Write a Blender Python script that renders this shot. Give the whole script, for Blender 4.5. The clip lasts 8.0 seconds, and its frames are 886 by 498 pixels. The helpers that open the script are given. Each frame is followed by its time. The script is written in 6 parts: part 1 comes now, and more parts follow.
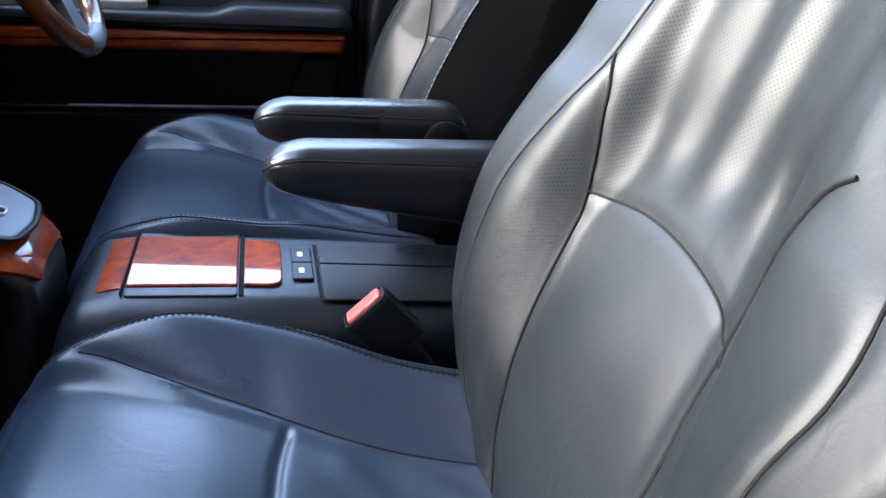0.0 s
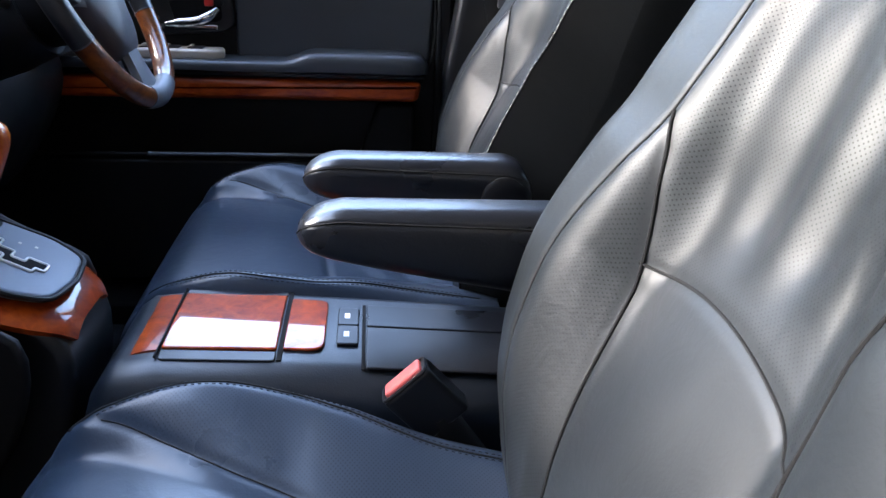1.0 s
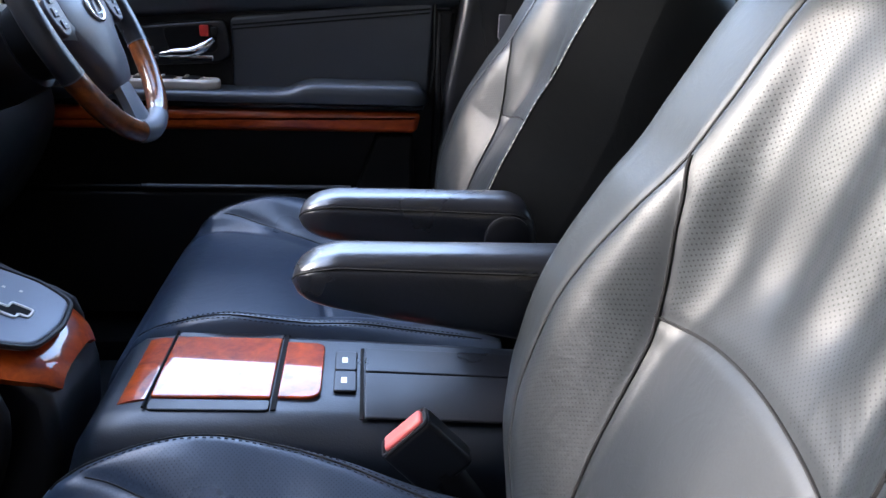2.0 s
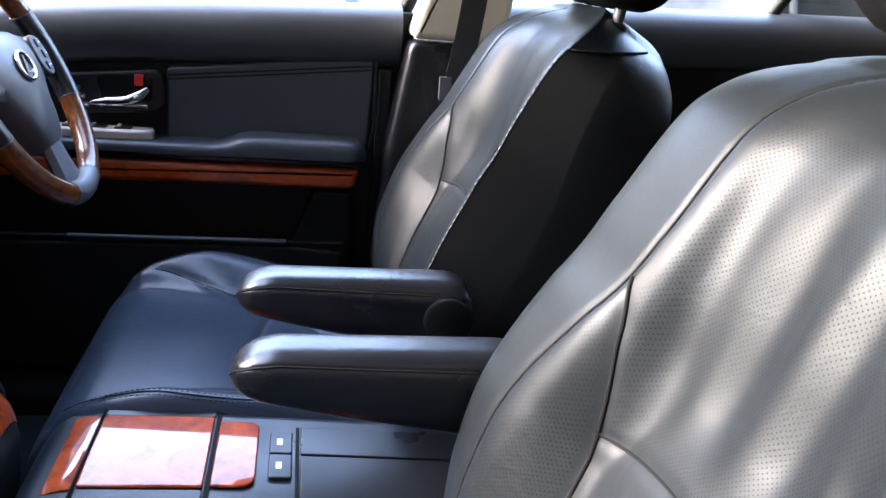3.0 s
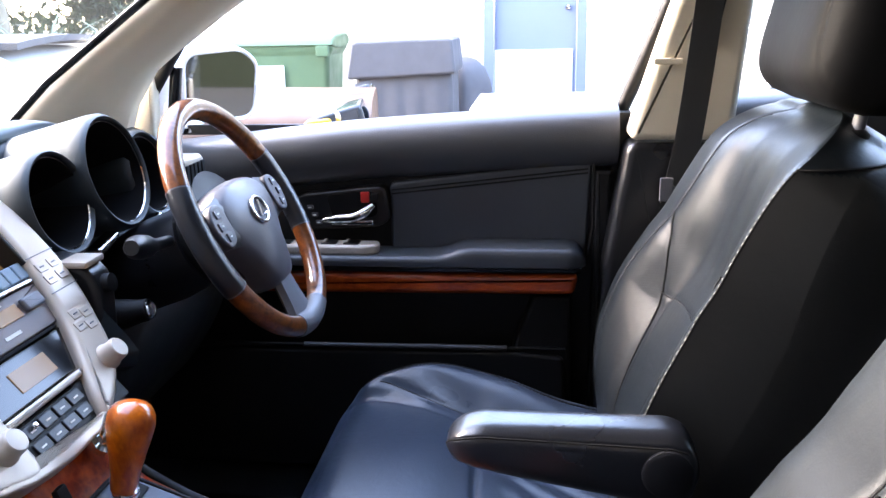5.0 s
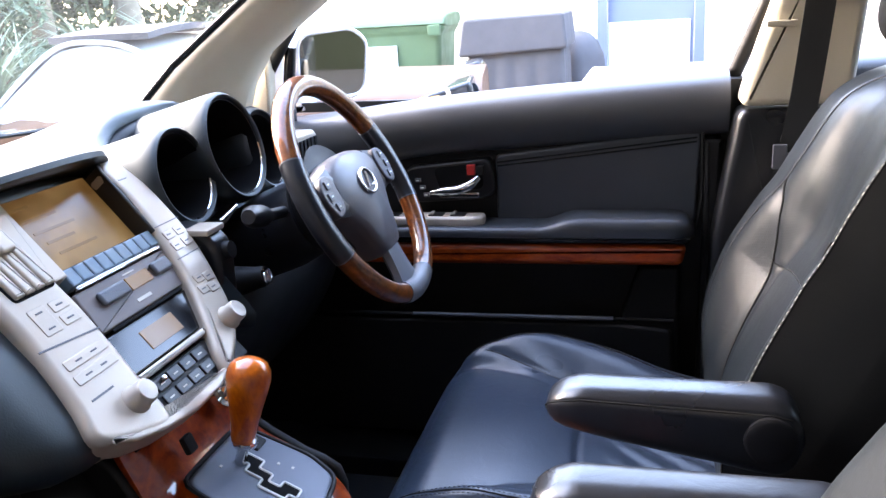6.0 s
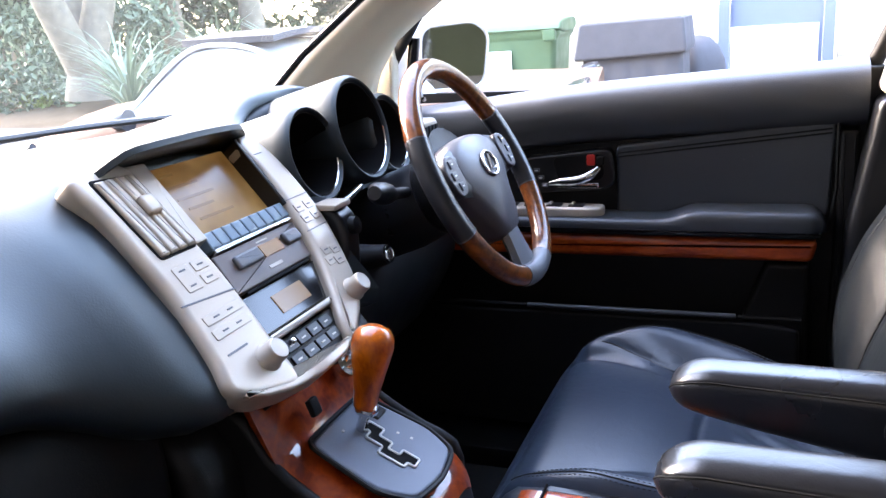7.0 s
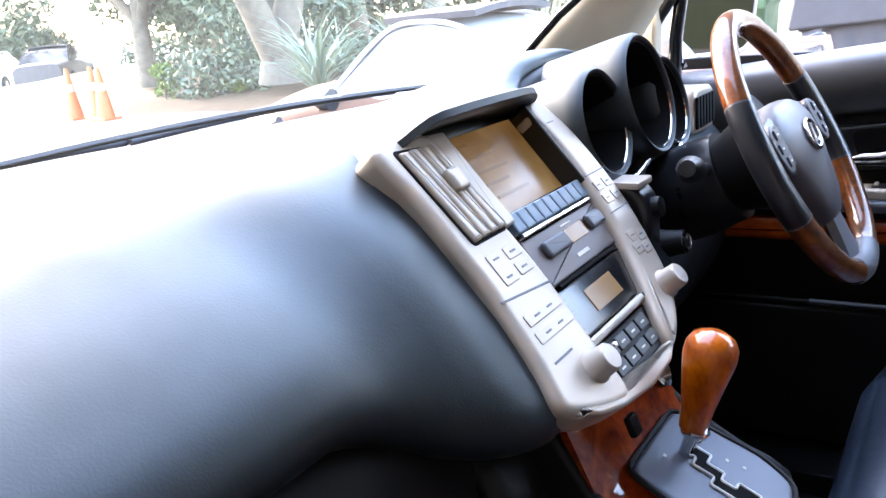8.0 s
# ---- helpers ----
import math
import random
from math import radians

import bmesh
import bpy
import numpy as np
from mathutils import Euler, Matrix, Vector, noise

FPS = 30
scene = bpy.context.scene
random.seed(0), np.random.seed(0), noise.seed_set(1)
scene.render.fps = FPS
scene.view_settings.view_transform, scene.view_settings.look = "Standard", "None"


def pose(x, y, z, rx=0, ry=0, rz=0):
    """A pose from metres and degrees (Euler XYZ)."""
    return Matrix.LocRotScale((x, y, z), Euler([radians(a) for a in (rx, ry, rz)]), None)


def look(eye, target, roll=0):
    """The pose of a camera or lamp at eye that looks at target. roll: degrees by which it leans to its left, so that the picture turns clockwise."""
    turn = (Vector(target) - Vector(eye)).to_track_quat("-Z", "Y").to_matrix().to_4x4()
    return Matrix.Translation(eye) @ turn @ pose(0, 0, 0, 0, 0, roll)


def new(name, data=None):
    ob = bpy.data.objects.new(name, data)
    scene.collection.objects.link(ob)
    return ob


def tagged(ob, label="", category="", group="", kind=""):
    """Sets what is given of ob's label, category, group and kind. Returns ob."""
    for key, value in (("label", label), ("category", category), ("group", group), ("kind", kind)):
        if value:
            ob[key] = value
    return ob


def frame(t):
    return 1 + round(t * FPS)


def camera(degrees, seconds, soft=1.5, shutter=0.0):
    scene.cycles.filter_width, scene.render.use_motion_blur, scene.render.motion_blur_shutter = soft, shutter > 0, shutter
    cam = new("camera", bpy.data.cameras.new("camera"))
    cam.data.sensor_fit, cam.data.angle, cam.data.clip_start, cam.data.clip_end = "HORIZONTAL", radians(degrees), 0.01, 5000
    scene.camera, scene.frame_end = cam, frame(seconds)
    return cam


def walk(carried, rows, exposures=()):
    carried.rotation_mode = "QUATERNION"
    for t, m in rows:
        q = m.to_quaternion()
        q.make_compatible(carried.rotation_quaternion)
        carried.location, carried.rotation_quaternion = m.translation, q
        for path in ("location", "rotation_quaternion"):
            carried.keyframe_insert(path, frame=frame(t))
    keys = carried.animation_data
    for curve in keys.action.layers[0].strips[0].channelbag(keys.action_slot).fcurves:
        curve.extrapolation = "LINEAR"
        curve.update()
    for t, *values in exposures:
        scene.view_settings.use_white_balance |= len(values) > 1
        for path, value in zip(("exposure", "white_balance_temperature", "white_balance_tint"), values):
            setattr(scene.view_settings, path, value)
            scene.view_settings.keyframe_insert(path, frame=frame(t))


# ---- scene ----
cam = camera(55.8, 8.0)
PATH = [
    (0, (0.006, -0.889, 1.104), (0.428, 0.893, 0.301), 4.3),
    (0.5, (0.05, -0.849, 1.106), (0.305, 0.979, 0.335), 3.7),
    (1, (0.073, -0.823, 1.106), (0.251, 1.029, 0.374), 2.4),
    (2.5, (0.068, -0.768, 1.131), (0.268, 1.108, 0.466), 2.4),
    (3, (0.059, -0.76, 1.175), (0.408, 1.107, 0.55), 5.2),
    (3.5, (0.052, -0.762, 1.212), (0.427, 1.116, 0.637), 5.0),
    (4, (0.054, -0.748, 1.236), (0.316, 1.164, 0.71), 2.9),
    (4.5, (0.072, -0.722, 1.258), (0.098, 1.217, 0.769), 0.7),
    (5, (0.088, -0.702, 1.262), (-0.124, 1.215, 0.734), -1.1),
    (6.5, (0.109, -0.738, 1.241), (-0.472, 1.09, 0.675), -3.9),
    (7, (0.09, -0.743, 1.22), (-0.631, 1.046, 0.691), -3.9),
    (7.5, (0.006, -0.721, 1.2), (-0.885, 0.984, 0.653), -5.0),
    (8, (-0.109, -0.678, 1.197), (-1.182, 0.921, 0.658), -5.9),
]
walk(cam, [(t, look(eye, target, roll)) for t, eye, target, roll in PATH], [(0.0, 4.24, 7000, 12), (2.5, 4.28, 7150, 16), (5, 4.52, 7700, 19), (8, 4.50, 8050, 19)])

# ---- daylight ----
world = bpy.data.worlds.new("sky")
scene.world = world
world.use_nodes = True
wn = world.node_tree.nodes
sky = wn.new("ShaderNodeTexSky")
sky.sky_type = "NISHITA"
sky.sun_disc = False
sky.sun_elevation = radians(30)
sky.sun_rotation = radians(285)
sky.air_density, sky.dust_density, sky.ozone_density = 1.0, 1.1, 2.5
world.node_tree.links.new(sky.outputs["Color"], wn["Background"].inputs["Color"])
wn["Background"].inputs["Strength"].default_value = 0.25
sun_data = bpy.data.lights.new("sun", "SUN")
sun_data.energy = 0.16
sun_data.angle = radians(40)
sun_data.color = (1.0, 0.975, 0.92)
sun = new("sun", sun_data)
sun.matrix_world = look((-0.966, 0.259, 0.577), (0, 0, 0.0))


# ---- materials ----
def mat(name, color, rough=0.5, metal=0.0, coat=0.0, var=0.12, var_scale=6.0, grain=0.0, grain_scale=400.0, rvar=0.1, spec=0.5, smudge=9.0):
    m = bpy.data.materials.new(name)
    m.use_nodes = True
    nt = m.node_tree
    b = nt.nodes["Principled BSDF"]
    L = nt.links.new
    tc = nt.nodes.new("ShaderNodeTexCoord")
    big = nt.nodes.new("ShaderNodeTexNoise")
    big.inputs["Scale"].default_value = var_scale
    big.inputs["Detail"].default_value = 6
    L(tc.outputs["Object"], big.inputs["Vector"])
    mix = nt.nodes.new("ShaderNodeMix")
    mix.data_type = "RGBA"
    lo, hi = [c * (1 - var) for c in color], [min(1, c * (1 + var)) for c in color]
    mix.inputs["A"].default_value = (*lo, 1)
    mix.inputs["B"].default_value = (*hi, 1)
    L(big.outputs["Fac"], mix.inputs["Factor"])
    L(mix.outputs["Result"], b.inputs["Base Color"])
    sm = nt.nodes.new("ShaderNodeTexNoise")
    sm.inputs["Scale"].default_value = smudge
    sm.inputs["Detail"].default_value = 8
    L(tc.outputs["Object"], sm.inputs["Vector"])
    mr = nt.nodes.new("ShaderNodeMapRange")
    mr.inputs["From Min"].default_value, mr.inputs["From Max"].default_value = 0.3, 0.7
    mr.inputs["To Min"].default_value, mr.inputs["To Max"].default_value = max(0.02, rough - rvar), min(1, rough + rvar)
    L(sm.outputs["Fac"], mr.inputs["Value"])
    L(mr.outputs["Result"], b.inputs["Roughness"])
    b.inputs["Metallic"].default_value = metal
    b.inputs["Coat Weight"].default_value = coat
    b.inputs["Coat Roughness"].default_value = 0.04
    b.inputs["Specular IOR Level"].default_value = spec
    if grain > 0:
        g = nt.nodes.new("ShaderNodeTexNoise")
        g.inputs["Scale"].default_value = grain_scale
        g.inputs["Detail"].default_value = 3
        L(tc.outputs["Object"], g.inputs["Vector"])
        bp = nt.nodes.new("ShaderNodeBump")
        bp.inputs["Strength"].default_value = grain
        bp.inputs["Distance"].default_value = 0.001
        L(g.outputs["Fac"], bp.inputs["Height"])
        L(bp.outputs["Normal"], b.inputs["Normal"])
    return m


def leather(name, color, rough, perforated=False, gloss=0.40):
    """Grained leather; with creases, and small punched holes where the mesh's 'perf' attribute is set."""
    m = mat(name, color, rough, var=0.18, var_scale=9, rvar=0.04, spec=0.6)
    nt = m.node_tree
    b, L, N = nt.nodes["Principled BSDF"], nt.links.new, nt.nodes.new
    tc = N("ShaderNodeTexCoord")
    vo = N("ShaderNodeTexVoronoi")
    vo.inputs["Scale"].default_value = 420
    L(tc.outputs["Object"], vo.inputs["Vector"])
    cr = N("ShaderNodeTexNoise")
    cr.inputs["Scale"].default_value = 34
    cr.inputs["Detail"].default_value = 5
    cr.inputs["Distortion"].default_value = 1.6
    L(tc.outputs["Object"], cr.inputs["Vector"])
    b1 = N("ShaderNodeBump")
    b1.inputs["Strength"].default_value, b1.inputs["Distance"].default_value = 0.07, 0.0007
    L(vo.outputs["Distance"], b1.inputs["Height"])
    b2 = N("ShaderNodeBump")
    b2.inputs["Strength"].default_value, b2.inputs["Distance"].default_value = 0.11, 0.004
    L(cr.outputs["Fac"], b2.inputs["Height"])
    L(b1.outputs["Normal"], b2.inputs["Normal"])
    last = b2
    if perforated:
        uv = N("ShaderNodeUVMap")
        sp = N("ShaderNodeSeparateXYZ")
        L(uv.outputs["UV"], sp.inputs["Vector"])
        s = []
        for axis in ("X", "Y"):
            k = N("ShaderNodeMath")
            k.operation = "MULTIPLY"
            k.inputs[1].default_value = 2 * math.pi / 0.0041
            L(sp.outputs[axis], k.inputs[0])
            q = N("ShaderNodeMath")
            q.operation = "SINE"
            L(k.outputs[0], q.inputs[0])
            s.append(q)
        pr = N("ShaderNodeMath")
        pr.operation = "MULTIPLY"
        L(s[0].outputs[0], pr.inputs[0])
        L(s[1].outputs[0], pr.inputs[1])
        st = N("ShaderNodeMapRange")
        st.inputs["From Min"].default_value, st.inputs["From Max"].default_value = 0.55, 0.80
        L(pr.outputs[0], st.inputs["Value"])
        at = N("ShaderNodeAttribute")
        at.attribute_name = "perf"
        hole = N("ShaderNodeMath")
        hole.operation = "MULTIPLY"
        L(st.outputs["Result"], hole.inputs[0])
        L(at.outputs["Fac"], hole.inputs[1])
        b3 = N("ShaderNodeBump")
        b3.invert = True
        b3.inputs["Strength"].default_value, b3.inputs["Distance"].default_value = 0.10, 0.0007
        L(hole.outputs[0], b3.inputs["Height"])
        L(b2.outputs["Normal"], b3.inputs["Normal"])
        last = b3
        old = b.inputs["Base Color"].links[0].from_socket
        mx = N("ShaderNodeMix")
        mx.data_type = "RGBA"
        L(hole.outputs[0], mx.inputs["Factor"])
        L(old, mx.inputs["A"])
        mx.inputs["B"].default_value = (0.0075, 0.0090, 0.0102, 1)
        L(mx.outputs["Result"], b.inputs["Base Color"])
        dull = N("ShaderNodeMapRange")
        dull.inputs["To Min"].default_value, dull.inputs["To Max"].default_value = gloss, gloss * 0.42
        L(hole.outputs[0], dull.inputs["Value"])
        L(dull.outputs["Result"], b.inputs["Specular IOR Level"])
    L(last.outputs["Normal"], b.inputs["Normal"])
    return m


def burl(name, dark, light, scale=14, stretch=(1, 1, 1)):
    m = bpy.data.materials.new(name)
    m.use_nodes = True
    nt = m.node_tree
    b, L, N = nt.nodes["Principled BSDF"], nt.links.new, nt.nodes.new
    tc, mp = N("ShaderNodeTexCoord"), N("ShaderNodeMapping")
    mp.inputs["Scale"].default_value = stretch
    L(tc.outputs["Object"], mp.inputs["Vector"])
    n1, n2 = N("ShaderNodeTexNoise"), N("ShaderNodeTexNoise")
    n1.inputs["Scale"].default_value, n1.inputs["Detail"].default_value, n1.inputs["Distortion"].default_value = scale, 8, 2.5
    n2.inputs["Scale"].default_value, n2.inputs["Detail"].default_value, n2.inputs["Distortion"].default_value = scale * 6, 6, 1.0
    for n in (n1, n2):
        L(mp.outputs["Vector"], n.inputs["Vector"])
    ad = N("ShaderNodeMix")
    ad.data_type = "FLOAT"
    ad.inputs["Factor"].default_value = 0.35
    L(n1.outputs["Fac"], ad.inputs["A"])
    L(n2.outputs["Fac"], ad.inputs["B"])
    ramp = N("ShaderNodeValToRGB")
    ramp.color_ramp.elements[0].position, ramp.color_ramp.elements[0].color = 0.36, (*dark, 1)
    ramp.color_ramp.elements[1].position, ramp.color_ramp.elements[1].color = 0.66, (*light, 1)
    L(ad.outputs["Result"], ramp.inputs["Fac"])
    L(ramp.outputs["Color"], b.inputs["Base Color"])
    b.inputs["Roughness"].default_value = 0.38
    b.inputs["Specular IOR Level"].default_value = 0.12
    b.inputs["Coat Weight"].default_value = 1.0
    b.inputs["Coat Roughness"].default_value = 0.03
    return m


def glass_mat(name, tint=(1, 1, 1), rough=0.0, dust=0.0):
    m = bpy.data.materials.new(name)
    m.use_nodes = True
    nt = m.node_tree
    nt.nodes.remove(nt.nodes["Principled BSDF"])
    tr, gl, mx, lw, pw = (nt.nodes.new(k) for k in ("ShaderNodeBsdfTransparent", "ShaderNodeBsdfGlossy", "ShaderNodeMixShader", "ShaderNodeLayerWeight", "ShaderNodeMath"))
    tr.inputs["Color"].default_value = (*tint, 1)
    gl.inputs["Roughness"].default_value = rough
    lw.inputs["Blend"].default_value = 0.5
    pw.operation = "MULTIPLY_ADD"
    sq = nt.nodes.new("ShaderNodeMath")
    sq.operation = "POWER"
    sq.inputs[1].default_value = 5.0
    nt.links.new(lw.outputs["Facing"], sq.inputs[0])
    nt.links.new(sq.outputs[0], pw.inputs[0])
    pw.inputs[1].default_value, pw.inputs[2].default_value = 0.5, 0.04
    nt.links.new(pw.outputs[0], mx.inputs[0])
    nt.links.new(tr.outputs[0], mx.inputs[1])
    nt.links.new(gl.outputs[0], mx.inputs[2])
    last = mx
    if dust > 0:
        df, md = nt.nodes.new("ShaderNodeBsdfDiffuse"), nt.nodes.new("ShaderNodeMixShader")
        df.inputs["Color"].default_value = (0.75, 0.77, 0.74, 1)
        md.inputs[0].default_value = dust
        tl, ms = nt.nodes.new("ShaderNodeBsdfTranslucent"), nt.nodes.new("ShaderNodeMixShader")
        tl.inputs["Color"].default_value = (0.75, 0.77, 0.74, 1)
        ms.inputs[0].default_value = 0.5
        nt.links.new(df.outputs[0], ms.inputs[1])
        nt.links.new(tl.outputs[0], ms.inputs[2])
        nt.links.new(mx.outputs[0], md.inputs[1])
        nt.links.new(ms.outputs[0], md.inputs[2])
        last = md
    nt.links.new(last.outputs[0], nt.nodes["Material Output"].inputs["Surface"])
    return m


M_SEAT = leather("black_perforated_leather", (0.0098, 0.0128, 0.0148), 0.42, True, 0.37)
# Driver's backrest repeats the seat leather darker and duller, its shade painted in.
M_DRIVER = leather("shaded_perforated_leather", (0.0078, 0.0112, 0.0138), 0.37, True, 0.26)
# Cushions: the same leather glossier, paler and bluer, sky light put into its colour.
M_CUSHION = leather("skylit_cushion_leather", (0.0240, 0.0355, 0.0540), 0.31, True)
M_DOORLEATHER = leather("door_leather", (0.0350, 0.0420, 0.0520), 0.36)
M_THREAD = mat("pale_stitch_thread", (0.11, 0.115, 0.11), 0.6, var=0.1)
M_LEATHER = leather("black_leather", (0.0085, 0.0100, 0.0135), 0.30)
M_HEADREST = leather("matt_black_leather", (0.0062, 0.0066, 0.0074), 0.58)
M_HEADREST.node_tree.nodes["Principled BSDF"].inputs["Specular IOR Level"].default_value = 0.09
# Seat sides: the same leather unperforated and darker, with their shade in the colour.
M_SIDE = leather("shaded_smooth_leather", (0.0100, 0.0108, 0.0112), 0.40)
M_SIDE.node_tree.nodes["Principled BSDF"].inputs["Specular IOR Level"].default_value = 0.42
M_STITCH = mat("seam_thread", (0.009, 0.0095, 0.010), 0.75, grain=0.5, grain_scale=700, spec=0.2)
M_DASH = mat("soft_dash_vinyl", (0.0030, 0.0052, 0.0075), 0.52, grain=0.18, grain_scale=520, var=0.15, spec=0.7)
M_DASH.node_tree.nodes["Principled BSDF"].inputs["Specular Tint"].default_value = (0.86, 0.98, 1.0, 1)
M_CONSOLE = mat("console_vinyl", (0.0065, 0.0100, 0.0155), 0.36, grain=0.18, grain_scale=520, var=0.15, spec=0.6)
M_PAD = mat("door_vinyl", (0.044, 0.047, 0.054), 0.40, grain=0.3, grain_scale=520, var=0.15, spec=0.8)
M_BLACK = mat("black_plastic", (0.0050, 0.0051, 0.0056), 0.52, grain=0.25, grain_scale=600, spec=0.3)
M_SATIN = mat("satin_black_plastic", (0.006, 0.0066, 0.0085), 0.36, grain=0.1, grain_scale=600)
M_GLOSS = mat("gloss_black", (0.006, 0.006, 0.007), 0.12, rvar=0.04)
M_CARPET = mat("black_carpet", (0.003, 0.0035, 0.005), 0.95, grain=1.0, grain_scale=260, var=0.4, var_scale=120)
M_SILVER = mat("silver_trim", (0.455, 0.384, 0.312), 0.40, metal=0.35, var=0.05, grain=0.05, grain_scale=900)
M_BUTTON = mat("silver_button", (0.47, 0.415, 0.355), 0.42, metal=0.25, var=0.05)
M_GREY = mat("grey_button", (0.085, 0.088, 0.10), 0.42, var=0.08)
M_HUB = mat("charcoal_airbag_cover", (0.064, 0.059, 0.068), 0.42, grain=0.25, grain_scale=520)
M_CHROME = mat("chrome", (0.72, 0.73, 0.75), 0.12, metal=1.0, var=0.03, rvar=0.06)
M_BEIGE = mat("beige_trim", (0.56, 0.50, 0.385), 0.62, grain=0.25, grain_scale=500, var=0.07)
M_WOOD = burl("burl_wood", (0.16, 0.011, 0.002), (0.48, 0.070, 0.007), 16)
M_WOODDOOR = burl("door_burl_wood", (0.17, 0.017, 0.003), (0.45, 0.072, 0.009), 16, (0.35, 1, 1))
M_WHEELWOOD = burl("wheel_wood", (0.060, 0.014, 0.003), (0.205, 0.055, 0.009), 22)
M_KNOB = burl("knob_wood", (0.32, 0.045, 0.002), (0.66, 0.150, 0.005), 26, (1, 1, 0.4))
M_RED = mat("red_plastic", (0.55, 0.03, 0.025), 0.35, var=0.05)
M_BUCKLERED = mat("buckle_red", (0.70, 0.13, 0.12), 0.35, var=0.08)
M_WEB = mat("belt_webbing", (0.022, 0.022, 0.022), 0.75, grain=0.8, grain_scale=900)
M_DARK = mat("dark_recess", (0.003, 0.003, 0.0035), 0.8, spec=0.15)
M_WHITE = mat("white_legend", (0.75, 0.75, 0.72), 0.5, var=0.02)
M_MIRROR = mat("mirror_glass", (0.14, 0.15, 0.15), 0.03, metal=1.0, var=0.01, rvar=0.01)
M_TYRE = mat("tyre_black", (0.02, 0.02, 0.021), 0.8, grain=0.4, grain_scale=200)
M_CARSILVER = mat("silver_car_paint", (0.62, 0.62, 0.63), 0.30, metal=0.3, coat=1.0, var=0.03)


# ---- mesh helpers ----
def part(name, bm, material, parent=None, label="", smooth=True):
    """Links a bmesh (or a ready mesh) as one object, as a part of parent."""
    if isinstance(bm, bmesh.types.BMesh):
        me = bpy.data.meshes.new(name)
        bmesh.ops.recalc_face_normals(bm, faces=bm.faces[:])
        bm.to_mesh(me)
        bm.free()
    else:
        me = bm
    if smooth:
        me.shade_smooth()
    if material is not None and not me.materials:
        me.materials.append(material)
    if smooth and len(me.polygons) < 4000:
        me.set_sharp_from_angle(angle=radians(48))
    ob = new(name, me)
    if smooth and 6 < len(me.polygons) < 4000:
        wm = ob.modifiers.new("weighted", "WEIGHTED_NORMAL")
        wm.keep_sharp = True
    if parent is not None:
        ob.parent = parent
    if label:
        tagged(ob, label)
    return ob


def thing(name, label, category, at=(0, 0, 0), group="", kind=""):
    e = new(name)
    e.location = at
    e.empty_display_size = 0.05
    return tagged(e, label, category, group, kind)


def grid(P, close=False, cap0=False, cap1=False):
    """A mesh from an array of points (rows, columns, 3); close joins the last column to the first."""
    P = np.asarray(P, float)
    r, c = P.shape[:2]
    faces = []
    cc = c if close else c - 1
    for i in range(r - 1):
        for j in range(cc):
            k = (j + 1) % c
            faces.append((i * c + j, i * c + k, (i + 1) * c + k, (i + 1) * c + j))
    if cap0:
        faces.append(tuple(range(c - 1, -1, -1)))
    if cap1:
        faces.append(tuple((r - 1) * c + j for j in range(c)))
    me = bpy.data.meshes.new("sheet")
    me.from_pydata([tuple(p) for p in P.reshape(-1, 3)], [], faces)
    bm = bmesh.new()
    bm.from_mesh(me)
    bpy.data.meshes.remove(me)
    return bm


def box(x0, x1, y0, y1, z0, z1, bevel=0.003, seg=2):
    bm = bmesh.new()
    bmesh.ops.create_cube(bm, size=1)
    for v in bm.verts:
        v.co = Vector(((x0 + x1) / 2 + v.co.x * (x1 - x0), (y0 + y1) / 2 + v.co.y * (y1 - y0), (z0 + z1) / 2 + v.co.z * (z1 - z0)))
    if bevel > 0:
        b = min(bevel, 0.45 * min(abs(x1 - x0), abs(y1 - y0), abs(z1 - z0)))
        bmesh.ops.bevel(bm, geom=bm.edges[:], offset=b, segments=seg, profile=0.6, affect="EDGES")
    return bm


def moved(bm, m):
    bmesh.ops.transform(bm, matrix=m, verts=bm.verts[:])
    return bm


def joined(*bms):
    out = bmesh.new()
    for b in bms:
        me = bpy.data.meshes.new("tmp")
        b.to_mesh(me)
        b.free()
        out.from_mesh(me)
        bpy.data.meshes.remove(me)
    return out


